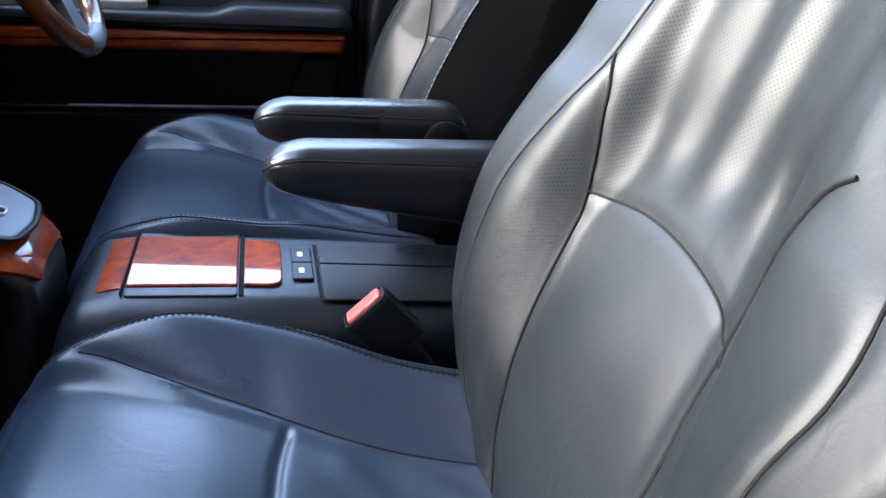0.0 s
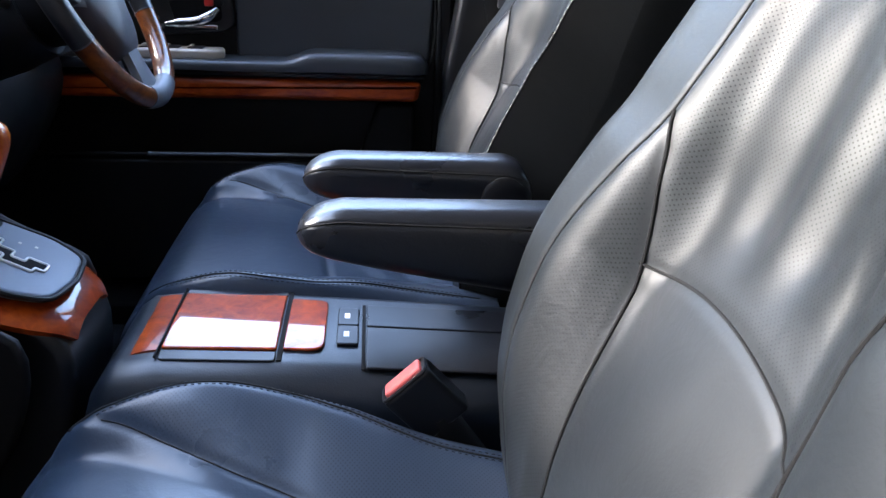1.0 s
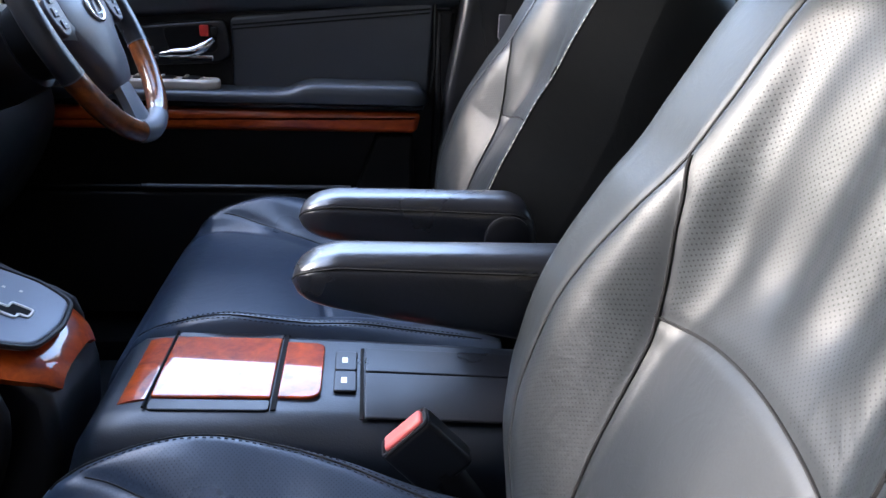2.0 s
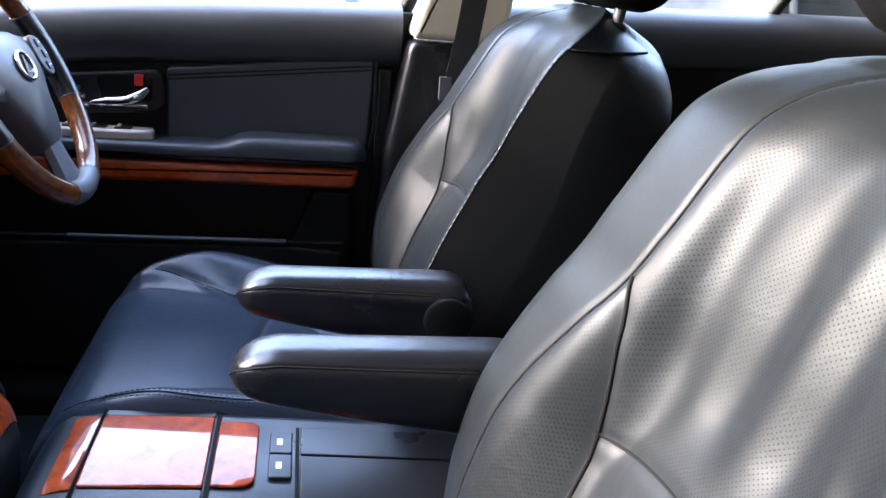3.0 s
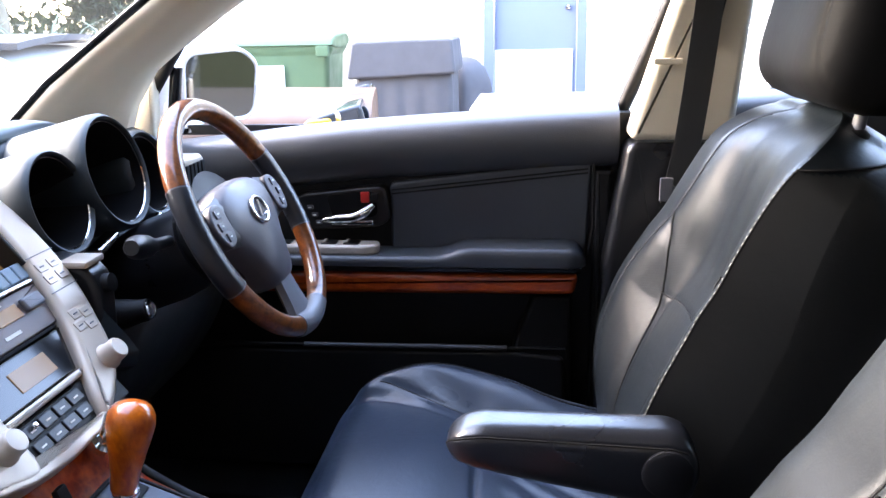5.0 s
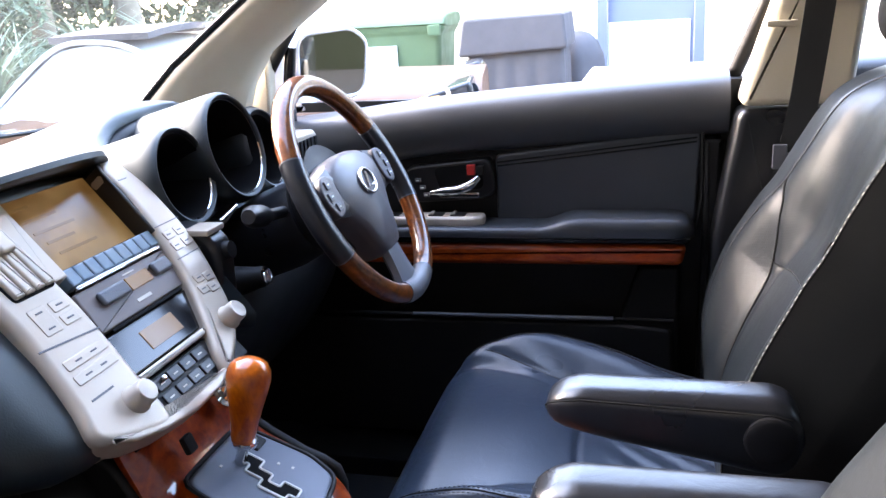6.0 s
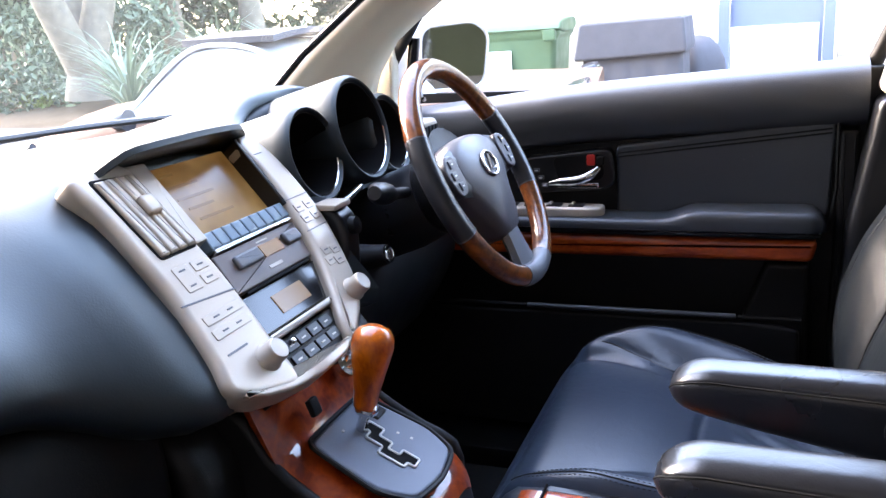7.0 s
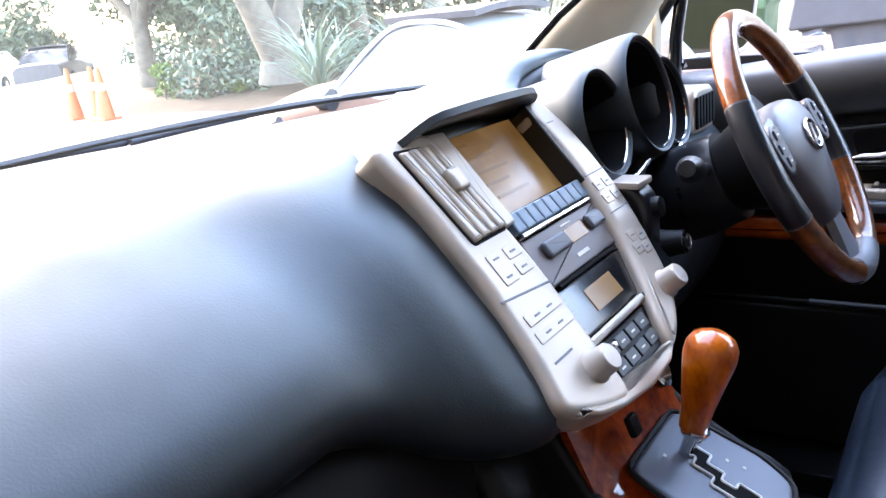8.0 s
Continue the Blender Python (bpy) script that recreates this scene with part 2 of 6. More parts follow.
def resample(pts, n, closed=True):
    """n points evenly along a rounded (Catmull-Rom) line through pts."""
    pts = np.asarray(pts, float)
    m = len(pts)
    out = []
    segs = m if closed else m - 1
    for i in range(segs):
        if closed:
            p0, p1, p2, p3 = pts[(i - 1) % m], pts[i], pts[(i + 1) % m], pts[(i + 2) % m]
        else:
            p0, p1, p2, p3 = pts[max(i - 1, 0)], pts[i], pts[i + 1], pts[min(i + 2, m - 1)]
        d0, d1, d2 = (max(np.linalg.norm(q - p), 1e-9) ** 0.5 for p, q in ((p0, p1), (p1, p2), (p2, p3)))
        if d1 < 1e-4:
            continue
        d0, d2 = max(d0, 1e-3 * d1), max(d2, 1e-3 * d1)
        m1 = (p2 - p1) if np.allclose(p0, p1) else d1 * ((p1 - p0) / d0 - (p2 - p0) / (d0 + d1) + (p2 - p1) / d1)
        m2 = (p2 - p1) if np.allclose(p2, p3) else d1 * ((p2 - p1) / d1 - (p3 - p1) / (d1 + d2) + (p3 - p2) / d2)
        for t in np.linspace(0, 1, 14, endpoint=False):
            out.append((2 * t ** 3 - 3 * t * t + 1) * p1 + (t ** 3 - 2 * t * t + t) * m1 + (3 * t * t - 2 * t ** 3) * p2 + (t ** 3 - t * t) * m2)
    if not closed:
        out.append(pts[-1])
    out = np.array(out)
    loop = np.vstack([out, out[:1]]) if closed else out
    d = np.r_[0, np.cumsum(np.linalg.norm(np.diff(loop, axis=0), axis=1))]
    w = np.linspace(0, d[-1], n, endpoint=not closed)
    return np.stack([np.interp(w, d, loop[:, k]) for k in range(loop.shape[1])], 1)


def rounded(pts, r, seg=5):
    """A polygon's corners rounded with radius r (one number or one a corner)."""
    pts = [np.array(p, float) for p in pts]
    out = []
    for i, p in enumerate(pts):
        a, b = pts[i - 1] - p, pts[(i + 1) % len(pts)] - p
        rr = r[i] if isinstance(r, (list, tuple)) else r
        la, lb = np.linalg.norm(a), np.linalg.norm(b)
        k = min(rr, 0.45 * la, 0.45 * lb)
        s, e = p + a / la * k, p + b / lb * k
        for t in np.linspace(0, 1, seg + 1):
            out.append((1 - t) ** 2 * s + 2 * t * (1 - t) * p + t * t * e)
    return np.array(out)


def slab(profile, axis, a0, a1, r, seg=4, bulge=0.0):
    """A closed profile (in the two other axes) drawn out along an axis, its rims rounded by r."""
    p = np.asarray(profile, float)
    area = 0.5 * np.sum(p[:, 0] * np.roll(p[:, 1], -1) - np.roll(p[:, 0], -1) * p[:, 1])
    if area < 0:
        p = p[::-1]
    tan = np.roll(p, -1, 0) - np.roll(p, 1, 0)
    nor = np.stack([tan[:, 1], -tan[:, 0]], 1)
    nor /= np.maximum(np.linalg.norm(nor, axis=1), 1e-9)[:, None]
    rings = []
    angs = np.linspace(0, math.pi / 2, seg + 1)
    lo = [(a0 + r * (1 - math.sin(a)), r * (1 - math.cos(a))) for a in angs[::-1]]
    hi = [(a1 - r * (1 - math.sin(a)), r * (1 - math.cos(a))) for a in angs]
    lo, hi = [(a0, r * 1.18)] + lo, hi + [(a1, r * 1.18)]
    for pos, inset in lo + hi:
        q = p - nor * inset
        ring = np.zeros((len(p), 3))
        others = [k for k in range(3) if k != axis]
        ring[:, axis] = pos
        ring[:, others[0]], ring[:, others[1]] = q[:, 0], q[:, 1]
        rings.append(ring)
    return grid(rings, True, True, True)


def tube(path, radius, sides=8, closed=False, flat=1.0):
    """A round rod along a path; radius may be one number or one a point."""
    path = np.asarray(path, float)
    n = len(path)
    rad = np.full(n, radius, float) if np.isscalar(radius) else np.asarray(radius, float)
    rings = []
    up = np.array((0.0, 0.0, 1.0))
    prev = None
    for i in range(n):
        if closed:
            t = path[(i + 1) % n] - path[i - 1]
        else:
            t = path[min(i + 1, n - 1)] - path[max(i - 1, 0)]
        t = t / max(np.linalg.norm(t), 1e-9)
        if prev is None:
            a = np.cross(t, up if abs(t[2]) < 0.9 else np.array((1.0, 0, 0)))
        else:
            a = prev - t * (prev @ t)
        a = a / np.linalg.norm(a)
        prev = a
        b = np.cross(t, a)
        rings.append([path[i] + rad[i] * (math.cos(w) * a + flat * math.sin(w) * b) for w in np.linspace(0, 2 * math.pi, sides, endpoint=False)])
    if closed:
        rings.append(rings[0])
        return grid(rings, True)
    return grid(rings, True, True, True)


def turned(profile, sides=24, m=None):
    """A body of revolution about z from (radius, z) pairs."""
    rings = [[(max(r, 1e-4) * math.cos(w), max(r, 1e-4) * math.sin(w), z) for w in np.linspace(0, 2 * math.pi, sides, endpoint=False)] for r, z in profile]
    bm = grid(rings, True, True, True)
    return moved(bm, m) if m is not None else bm


def axes(o, ex, ey, ez):
    """A pose from an origin and three directions."""
    m = Matrix.Identity(4)
    for k, v in enumerate((ex, ey, ez)):
        for i in range(3):
            m[i][k] = v[i]
    for i in range(3):
        m[i][3] = o[i]
    return m


def table(x, pts):
    """A smooth, never overshooting curve through (x, y) pairs."""
    p = np.asarray(pts, float)
    X, Y = p[:, 0], p[:, 1]
    h, d = np.diff(X), np.diff(Y) / np.diff(X)
    m = np.zeros(len(X))
    same = d[:-1] * d[1:] > 0
    m[1:-1][same] = 2 * d[:-1][same] * d[1:][same] / (d[:-1][same] + d[1:][same])
    m[0], m[-1] = d[0], d[-1]
    q = np.clip(x, X[0], X[-1])
    k = np.clip(np.searchsorted(X, q, side="right") - 1, 0, len(h) - 1)
    t = (q - X[k]) / h[k]
    return (2 * t ** 3 - 3 * t * t + 1) * Y[k] + (t ** 3 - 2 * t * t + t) * h[k] * m[k] + (3 * t * t - 2 * t ** 3) * Y[k + 1] + (t ** 3 - t * t) * h[k] * m[k + 1]


def smooth01(t):
    t = np.clip(t, 0, 1)
    return t * t * (3 - 2 * t)

# ---- cabin shell ----
SEAT_Y = 0.37
shell = thing("car_body", "silver station wagon's body shell with beige pillars and roof lining", "car", kind="structure")


def band(lower, upper, y_low, y_up, thick, n=12):
    """A pillar between two lines of (x, z), with a rounded inner face and real depth."""
    lo, up = resample(lower, n, False), resample(upper, n, False)
    rings = []
    for a, b in zip(lo, up):
        ring = []
        for k in np.linspace(0, 1, 9):
            p = a * (1 - k) + b * k
            y = y_low * (1 - k) + y_up * k - 0.028 * math.sin(math.pi * k)
            ring.append((p[0], y, p[1]))
        for k in np.linspace(1, 0, 5):
            p = a * (1 - k) + b * k
            ring.append((p[0], y_low * (1 - k) + y_up * k + thick, p[1]))
        rings.append(ring)
    return grid(rings, True, True, True)


for side in (1, -1):
    # front pillar
    bm = band([(-0.63, 1.06), (-0.585, 1.165), (-0.485, 1.245), (-0.392, 1.305), (-0.20, 1.405), (0.0, 1.50)],
              [(-0.86, 1.05), (-0.80, 1.09), (-0.704, 1.175), (-0.50, 1.318), (-0.20, 1.49)], 0.70, 0.635, 0.03)
    if side < 0:
        moved(bm, Matrix.Diagonal((1, -1, 1, 1)))
    part("front_pillar", bm, M_BEIGE, shell, "beige moulded front pillar cover")
    part("pillar_seal", tube([(x - 0.004, side * (y - 0.012), z) for x, y, z in ((-0.86, 0.635, 1.05), (-0.80, 0.635, 1.09), (-0.704, 0.635, 1.175), (-0.50, 0.635, 1.318), (-0.20, 0.635, 1.49))], 0.007, 8), M_GLOSS, shell)
    # middle pillar, upper and lower cover
    bm = slab(rounded([(0.245, 1.062), (0.415, 1.062), (0.435, 1.30), (0.455, 1.50), (0.375, 1.50), (0.318, 1.30), (0.283, 1.188)], 0.018), 1, 0.715 if side > 0 else -0.80, 0.80 if side > 0 else -0.715, 0.012)
    part("middle_pillar", bm, M_BEIGE, shell, "beige upper cover of the middle pillar")
    bm = slab(rounded([(0.20, 0.36), (0.43, 0.36), (0.415, 1.058), (0.245, 1.058), (0.212, 0.85), (0.20, 0.62)], 0.018), 1, 0.712 if side > 0 else -0.80, 0.80 if side > 0 else -0.712, 0.014)
    part("middle_pillar_base", bm, M_SATIN, shell, "black lower cover of the middle pillar")
    # roof rail, rear pillar and rear quarter
    part("roof_rail", slab(rounded([(-0.10, 1.455), (1.75, 1.50), (1.75, 1.60), (-0.10, 1.56)], 0.01), 1, 0.60 if side > 0 else -0.72, 0.72 if side > 0 else -0.60, 0.01), M_BEIGE, shell)
    part("rear_pillar", slab(rounded([(1.30, 1.12), (1.75, 1.12), (1.75, 1.52), (1.52, 1.52)], 0.01), 1, 0.66 if side > 0 else -0.76, 0.76 if side > 0 else -0.66, 0.02), M_BEIGE, shell)
    part("rocker", box(-0.95, 1.3, 0.66 if side > 0 else -0.80, 0.80 if side > 0 else -0.66, 0.26, 0.40, 0.01), M_BLACK, shell)
part("door_seal", box(0.226, 0.262, 0.800, 0.862, 0.40, 1.10, 0.004), M_BLACK, shell)
part("middle_pillar_step", box(0.280, 0.326, 0.704, 0.712, 1.186, 1.196, 0.003), M_BEIGE, shell)
part("pillar_slot", slab(rounded([(0.345, 1.215), (0.375, 1.215), (0.398, 1.335), (0.37, 1.335)], 0.006), 1, 0.708, 0.7145, 0.002), M_DARK, shell)
# roof lining and floor
rr = []
for x in np.linspace(-0.22, 1.75, 12):
    rr.append([(x, y, 1.575 + 0.03 * math.sin(math.pi * (x + 0.22) / 1.97) - 0.09 * abs(y / 0.68) ** 4) for y in np.linspace(-0.68, 0.68, 17)])
roof = grid(rr)
bmesh.ops.solidify(roof, geom=roof.faces[:], thickness=-0.03)
part("roof_lining", roof, M_BEIGE, shell)
part("cabin_floor", box(-1.0, 1.75, -0.70, 0.80, 0.28, 0.36, 0.005), M_CARPET, shell, "black carpeted cabin floor")
part("tunnel", slab(rounded([(-0.16, 0.36), (0.17, 0.36), (0.13, 0.46), (-0.12, 0.46)], 0.03), 0, -0.95, 1.0, 0.01), M_CARPET, shell)
part("bulkhead", box(-1.06, -0.98, -0.78, 0.78, 0.28, 1.02, 0.01), M_BLACK, shell)
part("tailgate", box(1.74, 1.80, -0.74, 0.74, 0.30, 1.12, 0.02), M_BLACK, shell)
part("tailgate_skin", box(1.805, 1.85, -0.80, 0.80, 0.34, 1.10, 0.02), M_CARSILVER, shell)
part("rear_bench", slab(rounded([(0.78, 0.40), (1.45, 0.40), (1.62, 1.06), (1.50, 1.08), (1.28, 0.68), (0.80, 0.68)], 0.05), 1, -0.66, 0.66, 0.05), M_LEATHER, shell, "black leather rear bench")


def ws_point(k, y):
    """A point on the windscreen: k from its base to its top."""
    xb = -0.985 + 0.25 * y * y
    xt = -0.20 + 0.10 * y * y
    return (xb + (xt - xb) * k, y * (1 - 0.06 * k), 1.088 + 0.422 * k - 0.02 * (y / 0.7) ** 2 + 0.03 * math.sin(math.pi * k))


ws = grid([[ws_point(k, y) for y in np.linspace(-0.74, 0.74, 25)] for k in np.linspace(0, 1, 12)])
wso = part("windscreen", ws, glass_mat("dusty_windscreen_glass", (0.92, 0.95, 0.94), 0.0, 0.022), shell, "clear windscreen with a black rim")
wso.visible_shadow = False
rim = [Vector(ws_point(0.0, y)) + Vector((0, 0, 0.004)) for y in np.linspace(-0.74, 0.74, 30)]
part("windscreen_rim", tube(rim, 0.0045, 6), M_GLOSS, shell)
for s in (1, -1):
    part("windscreen_rim", tube([Vector(ws_point(k, s * 0.735)) + Vector((0.0, -s * 0.012, 0.002)) for k in np.linspace(0, 1, 14)], 0.006, 6), M_GLOSS, shell)
part("cowl", box(-1.30, -1.06, -0.74, 0.74, 0.92, 1.0, 0.01), M_BLACK, shell)
# bonnet falling away in front
bon = grid([[(x, y, 0.985 - 0.09 * (x + 1.25) / -0.8 - 0.05 * ((x + 1.25) / -0.8) ** 2 - 0.10 * abs(y / 0.85) ** 3) for y in np.linspace(-0.85, 0.85, 17)] for x in np.linspace(-1.25, -2.05, 9)])
bmesh.ops.solidify(bon, geom=bon.faces[:], thickness=0.03)
part("bonnet", bon, M_CARSILVER, shell, "silver bonnet")
for y0, y1, x0, x1 in ((-0.50, 0.06, -1.00, -1.07), (0.06, 0.58, -1.06, -0.98)):
    w = thing("wiper", "black windscreen wiper resting on the glass", "wiper", group="windscreen wipers")
    part("blade", tube([(x0 + (x1 - x0) * k - 0.045, y0 + (y1 - y0) * k, 1.070 + 0.008 * math.sin(math.pi * k)) for k in np.linspace(0, 1, 10)], 0.0065, 8), M_GREY, w)
    part("arm", tube([(x0 - 0.12, y0 + 0.28, 1.00), (x0 - 0.09, y0 + 0.28, 1.030), ((x0 + x1) / 2 - 0.05, (y0 + y1) / 2, 1.058)], 0.0065, 8), M_GREY, w)

# outside of the body: wings, bumper and wheels on the ground
part("front_bumper", slab(rounded([(-2.14, 0.30), (-2.0, 0.28), (-1.98, 0.84), (-2.06, 0.84), (-2.13, 0.70)], 0.04), 1, -0.84, 0.84, 0.06), M_CARSILVER, shell)
for side in (1, -1):
    y0, y1 = (0.78, 0.862) if side > 0 else (-0.862, -0.78)
    part("front_wing", slab(rounded([(-2.04, 0.34), (-1.86, 0.34), (-1.80, 0.58), (-1.66, 0.70), (-1.46, 0.70), (-1.32, 0.58), (-1.26, 0.34), (-0.88, 0.34), (-0.88, 0.96), (-1.30, 0.93), (-2.04, 0.80)], 0.03), 1, y0, y1, 0.012), M_CARSILVER, shell)
    part("rear_wing", slab(rounded([(1.32, 0.34), (1.36, 0.62), (1.48, 0.72), (1.62, 0.72), (1.76, 0.60), (1.80, 0.34), (1.84, 0.34), (1.84, 1.10), (1.32, 1.10)], 0.02), 1, y0, y1, 0.012), M_CARSILVER, shell)
    for x in (-1.56, 1.55):
        w = part("road_wheel", turned([(0.19, -0.10), (0.31, -0.10), (0.335, -0.07), (0.335, 0.07), (0.31, 0.10), (0.19, 0.10)], 36, axes((x, side * 0.755, 0.335), (1, 0, 0), (0, 0, 1), (0, 1, 0))), M_TYRE, shell, "black tyre")
        part("wheel_rim", turned([(0.001, -0.085), (0.06, -0.088), (0.18, -0.06), (0.20, -0.09), (0.20, 0.09), (0.18, 0.06), (0.06, 0.088), (0.001, 0.085)], 30, axes((x, side * 0.755, 0.335), (1, 0, 0), (0, 0, 1), (0, 1, 0))), M_SILVER, w, "silver alloy rim")

# ---- driver's door ----
door = thing("driver_door", "black driver's door with burl wood strip, padded armrest and open window", "car door")
DX0, DX1 = -0.86, 0.236


def belt_z(x):
    return table(x, [(-0.9, 1.02), (-0.54, 1.052), (-0.225, 1.084), (0.072, 1.102), (0.237, 1.110), (0.45, 1.128), (1.3, 1.165)])


def pad_rings(xs, drop):
    rings = []
    for x in xs:
        z = belt_z(x)
        lowz = z - drop
        prof = [(0.862, z - 0.012), (0.845, z + 0.002), (0.80, z + 0.0), (0.778, z - 0.010), (0.765, z - 0.030), (0.762, z - 0.055), (0.768, z - 0.078), (0.785, lowz), (0.83, lowz - 0.004), (0.862, lowz)]
        prof = resample(prof, 40)
        rings.append([(x, p[0], p[1]) for p in prof])
    return rings


part("belt_pad", grid(pad_rings(np.linspace(DX0, DX1, 24), 0.100), True, True, True), M_PAD, door, "soft black vinyl pad along the window")
part("door_skin", box(DX0, DX1 - 0.004, 0.795, 0.835, 0.40, 1.0, 0.004), M_BLACK, door)
part("outer_panel", box(DX0, DX1, 0.838, 0.862, 0.35, 1.045, 0.008), M_CARSILVER, door, "silver outer door skin")
part("window_seal", box(DX0 + 0.2, DX1, 0.863, 0.875, 1.055, 1.075, 0.004), M_BLACK, door)
# leather panel with a seam along its upper edge
pan = rounded([(-0.172, 0.978), (0.192, 1.018), (0.186, 0.85), (-0.172, 0.85)], 0.012)
part("leather_panel", slab(pan, 1, 0.781, 0.797, 0.006), M_DOORLEATHER, door)
for dz in (0.014, 0.021):
    part("panel_seam", tube([(x, 0.7805, 0.978 + (x + 0.172) * 0.11 - dz) for x in np.linspace(-0.168, 0.185, 12)], 0.0016, 6), M_STITCH, door)
part("rear_panel", slab(rounded([(0.198, 1.0), (0.228, 1.0), (0.226, 0.45), (0.192, 0.45)], 0.006), 1, 0.776, 0.80, 0.006), M_BLACK, door)
part("panel_edge", tube([(0.194, 0.781, 1.012), (0.196, 0.781, 0.90), (0.188, 0.779, 0.84)], 0.003, 6), M_BLACK, door)
# handle bezel
bez = rounded([(-0.345, 0.958), (-0.178, 0.975), (-0.170, 0.912), (-0.190, 0.898), (-0.33, 0.890)], 0.018)
part("handle_bezel", slab(bez, 1, 0.768, 0.80, 0.005), M_SATIN, door, "satin black handle surround")
cup = rounded([(-0.288, 0.958), (-0.196, 0.966), (-0.192, 0.918), (-0.275, 0.912)], 0.014)
part("handle_cup", slab(cup, 1, 0.7655, 0.7685, 0.001), M_DARK, door)
hp = [(-0.292, 0.760, 0.912), (-0.268, 0.754, 0.916), (-0.235, 0.750, 0.920), (-0.212, 0.752, 0.930), (-0.200, 0.760, 0.940)]
part("door_handle", tube(resample(hp, 16, False), np.r_[np.linspace(0.005, 0.0092, 5), np.full(7, 0.0092), np.linspace(0.0092, 0.006, 4)], 12), M_CHROME, door, "chrome inner door handle")
part("handle_plate", box(-0.278, -0.200, 0.758, 0.766, 0.903, 0.913, 0.003), M_CHROME, door)
part("lock_lever", box(-0.222, -0.206, 0.757, 0.766, 0.945, 0.965, 0.003), M_RED, door, "red lock flag")
part("lock_knob", box(-0.204, -0.190, 0.756, 0.767, 0.946, 0.962, 0.003), M_BLACK, door)
for i, (bx, bz) in enumerate(((-0.318, 0.935), (-0.31, 0.921), (-0.303, 0.907))):
    part("memory_button", box(bx - 0.006, bx + 0.006, 0.763, 0.769, bz - 0.004, bz + 0.004, 0.002), M_GREY, door)
    part("legend", box(bx - 0.003, bx + 0.003, 0.7620, 0.7632, bz - 0.001, bz + 0.001, 0), M_WHITE, door)
# armrest
rings = []
for x in np.linspace(-0.78, 0.182, 60):
    hump = smooth01((x + 0.085) / 0.06)
    end = math.sqrt(max(0.0, 1 - max(0, (x - 0.150) / 0.0325) ** 2))
    top = 0.857 + 0.017 * hump
    yin = 0.704 + 0.004 * (1 - hump)
    prof = resample(rounded([(yin + 0.03 * (1 - end), 0.838), (yin + 0.03 * (1 - end), 0.838 + (top - 0.838) * (0.3 + 0.7 * end)), (0.792, 0.838 + (top - 0.838) * (0.3 + 0.7 * end)), (0.792, 0.838)], [0.006, 0.013, 0.004, 0.003]), 32)
    rings.append([(x, p[0], p[1]) for p in prof])
part("armrest", grid(rings, True, True, True), M_DOORLEATHER, door, "padded black leather armrest")
part("armrest_base", slab(rounded([(-0.78, 0.828), (0.172, 0.830), (0.176, 0.841), (-0.78, 0.841)], 0.004), 1, 0.710, 0.80, 0.003), M_GLOSS, door)
part("wood_strip", slab(rounded([(-0.78, 0.784), (0.162, 0.788), (0.170, 0.826), (-0.78, 0.826)], 0.012), 1, 0.714, 0.80, 0.010), M_WOODDOOR, door, "glossy reddish burl wood strip")
sw = rounded([(-0.52, 0.722), (-0.207, 0.722), (-0.187, 0.735), (-0.190, 0.766), (-0.52, 0.770)], 0.012)
part("switch_panel", slab(sw, 2, 0.855, 0.8740, 0.006), M_BUTTON, door, "silver window switch panel")
for k, sx in enumerate((-0.238, -0.280, -0.322, -0.364)):
    b = part("window_switch", box(sx - 0.014, sx + 0.014, 0.731, 0.757, 0.8725, 0.8765, 0.002), M_SATIN, door)
    part("switch_lip", box(sx - 0.011, sx - 0.005, 0.733, 0.755, 0.8755, 0.8790, 0.001), M_BUTTON, b)
# lower pocket
part("pocket", slab(rounded([(-0.85, 0.42), (0.155, 0.42), (0.148, 0.660), (0.05, 0.668), (-0.85, 0.662)], 0.015), 1, 0.738, 0.758, 0.006), M_BLACK, door)
part("pocket_lip", tube([(x, 0.738, 0.677 + 0.001 * math.sin((x + 0.3) * 4)) for x in np.linspace(-0.338, 0.043, 14)], 0.0052, 8), M_PAD, door, "satin lip of the door pocket")
part("pocket_lip", tube([(x, 0.741, 0.675) for x in np.linspace(-0.60, -0.341, 8)], 0.0045, 8), M_BLACK, door)
part("pocket_lip", tube([(x, 0.748, 0.674) for x in np.linspace(0.047, 0.150, 6)], 0.004, 8), M_BLACK, door)
part("pocket_end", slab(rounded([(0.052, 0.45), (0.165, 0.45), (0.160, 0.775), (0.09, 0.775), (0.052, 0.668)], 0.012), 1, 0.752, 0.80, 0.008), M_BLACK, door)
# window frame
part("window_frame", tube([(0.246, 0.845, 1.10), (0.285, 0.82, 1.20), (0.335, 0.78, 1.34), (0.385, 0.74, 1.48)], 0.013, 8), M_BLACK, door)
part("window_frame", tube([(0.385, 0.74, 1.48), (0.0, 0.71, 1.49), (-0.36, 0.72, 1.345), (-0.53, 0.75, 1.235), (-0.64, 0.79, 1.10)], 0.014, 8), M_BLACK, door)
part("sail_panel", slab(rounded([(-0.72, 1.03), (-0.592, 1.045), (-0.585, 1.175), (-0.60, 1.175)], 0.006), 1, 0.745, 0.775, 0.006), M_BEIGE, door, "beige corner cover")
part("quarter_frame", tube([(-0.572, 0.79, 1.05), (-0.568, 0.79, 1.12), (-0.555, 0.785, 1.19)], 0.012, 8), M_GLOSS, door)
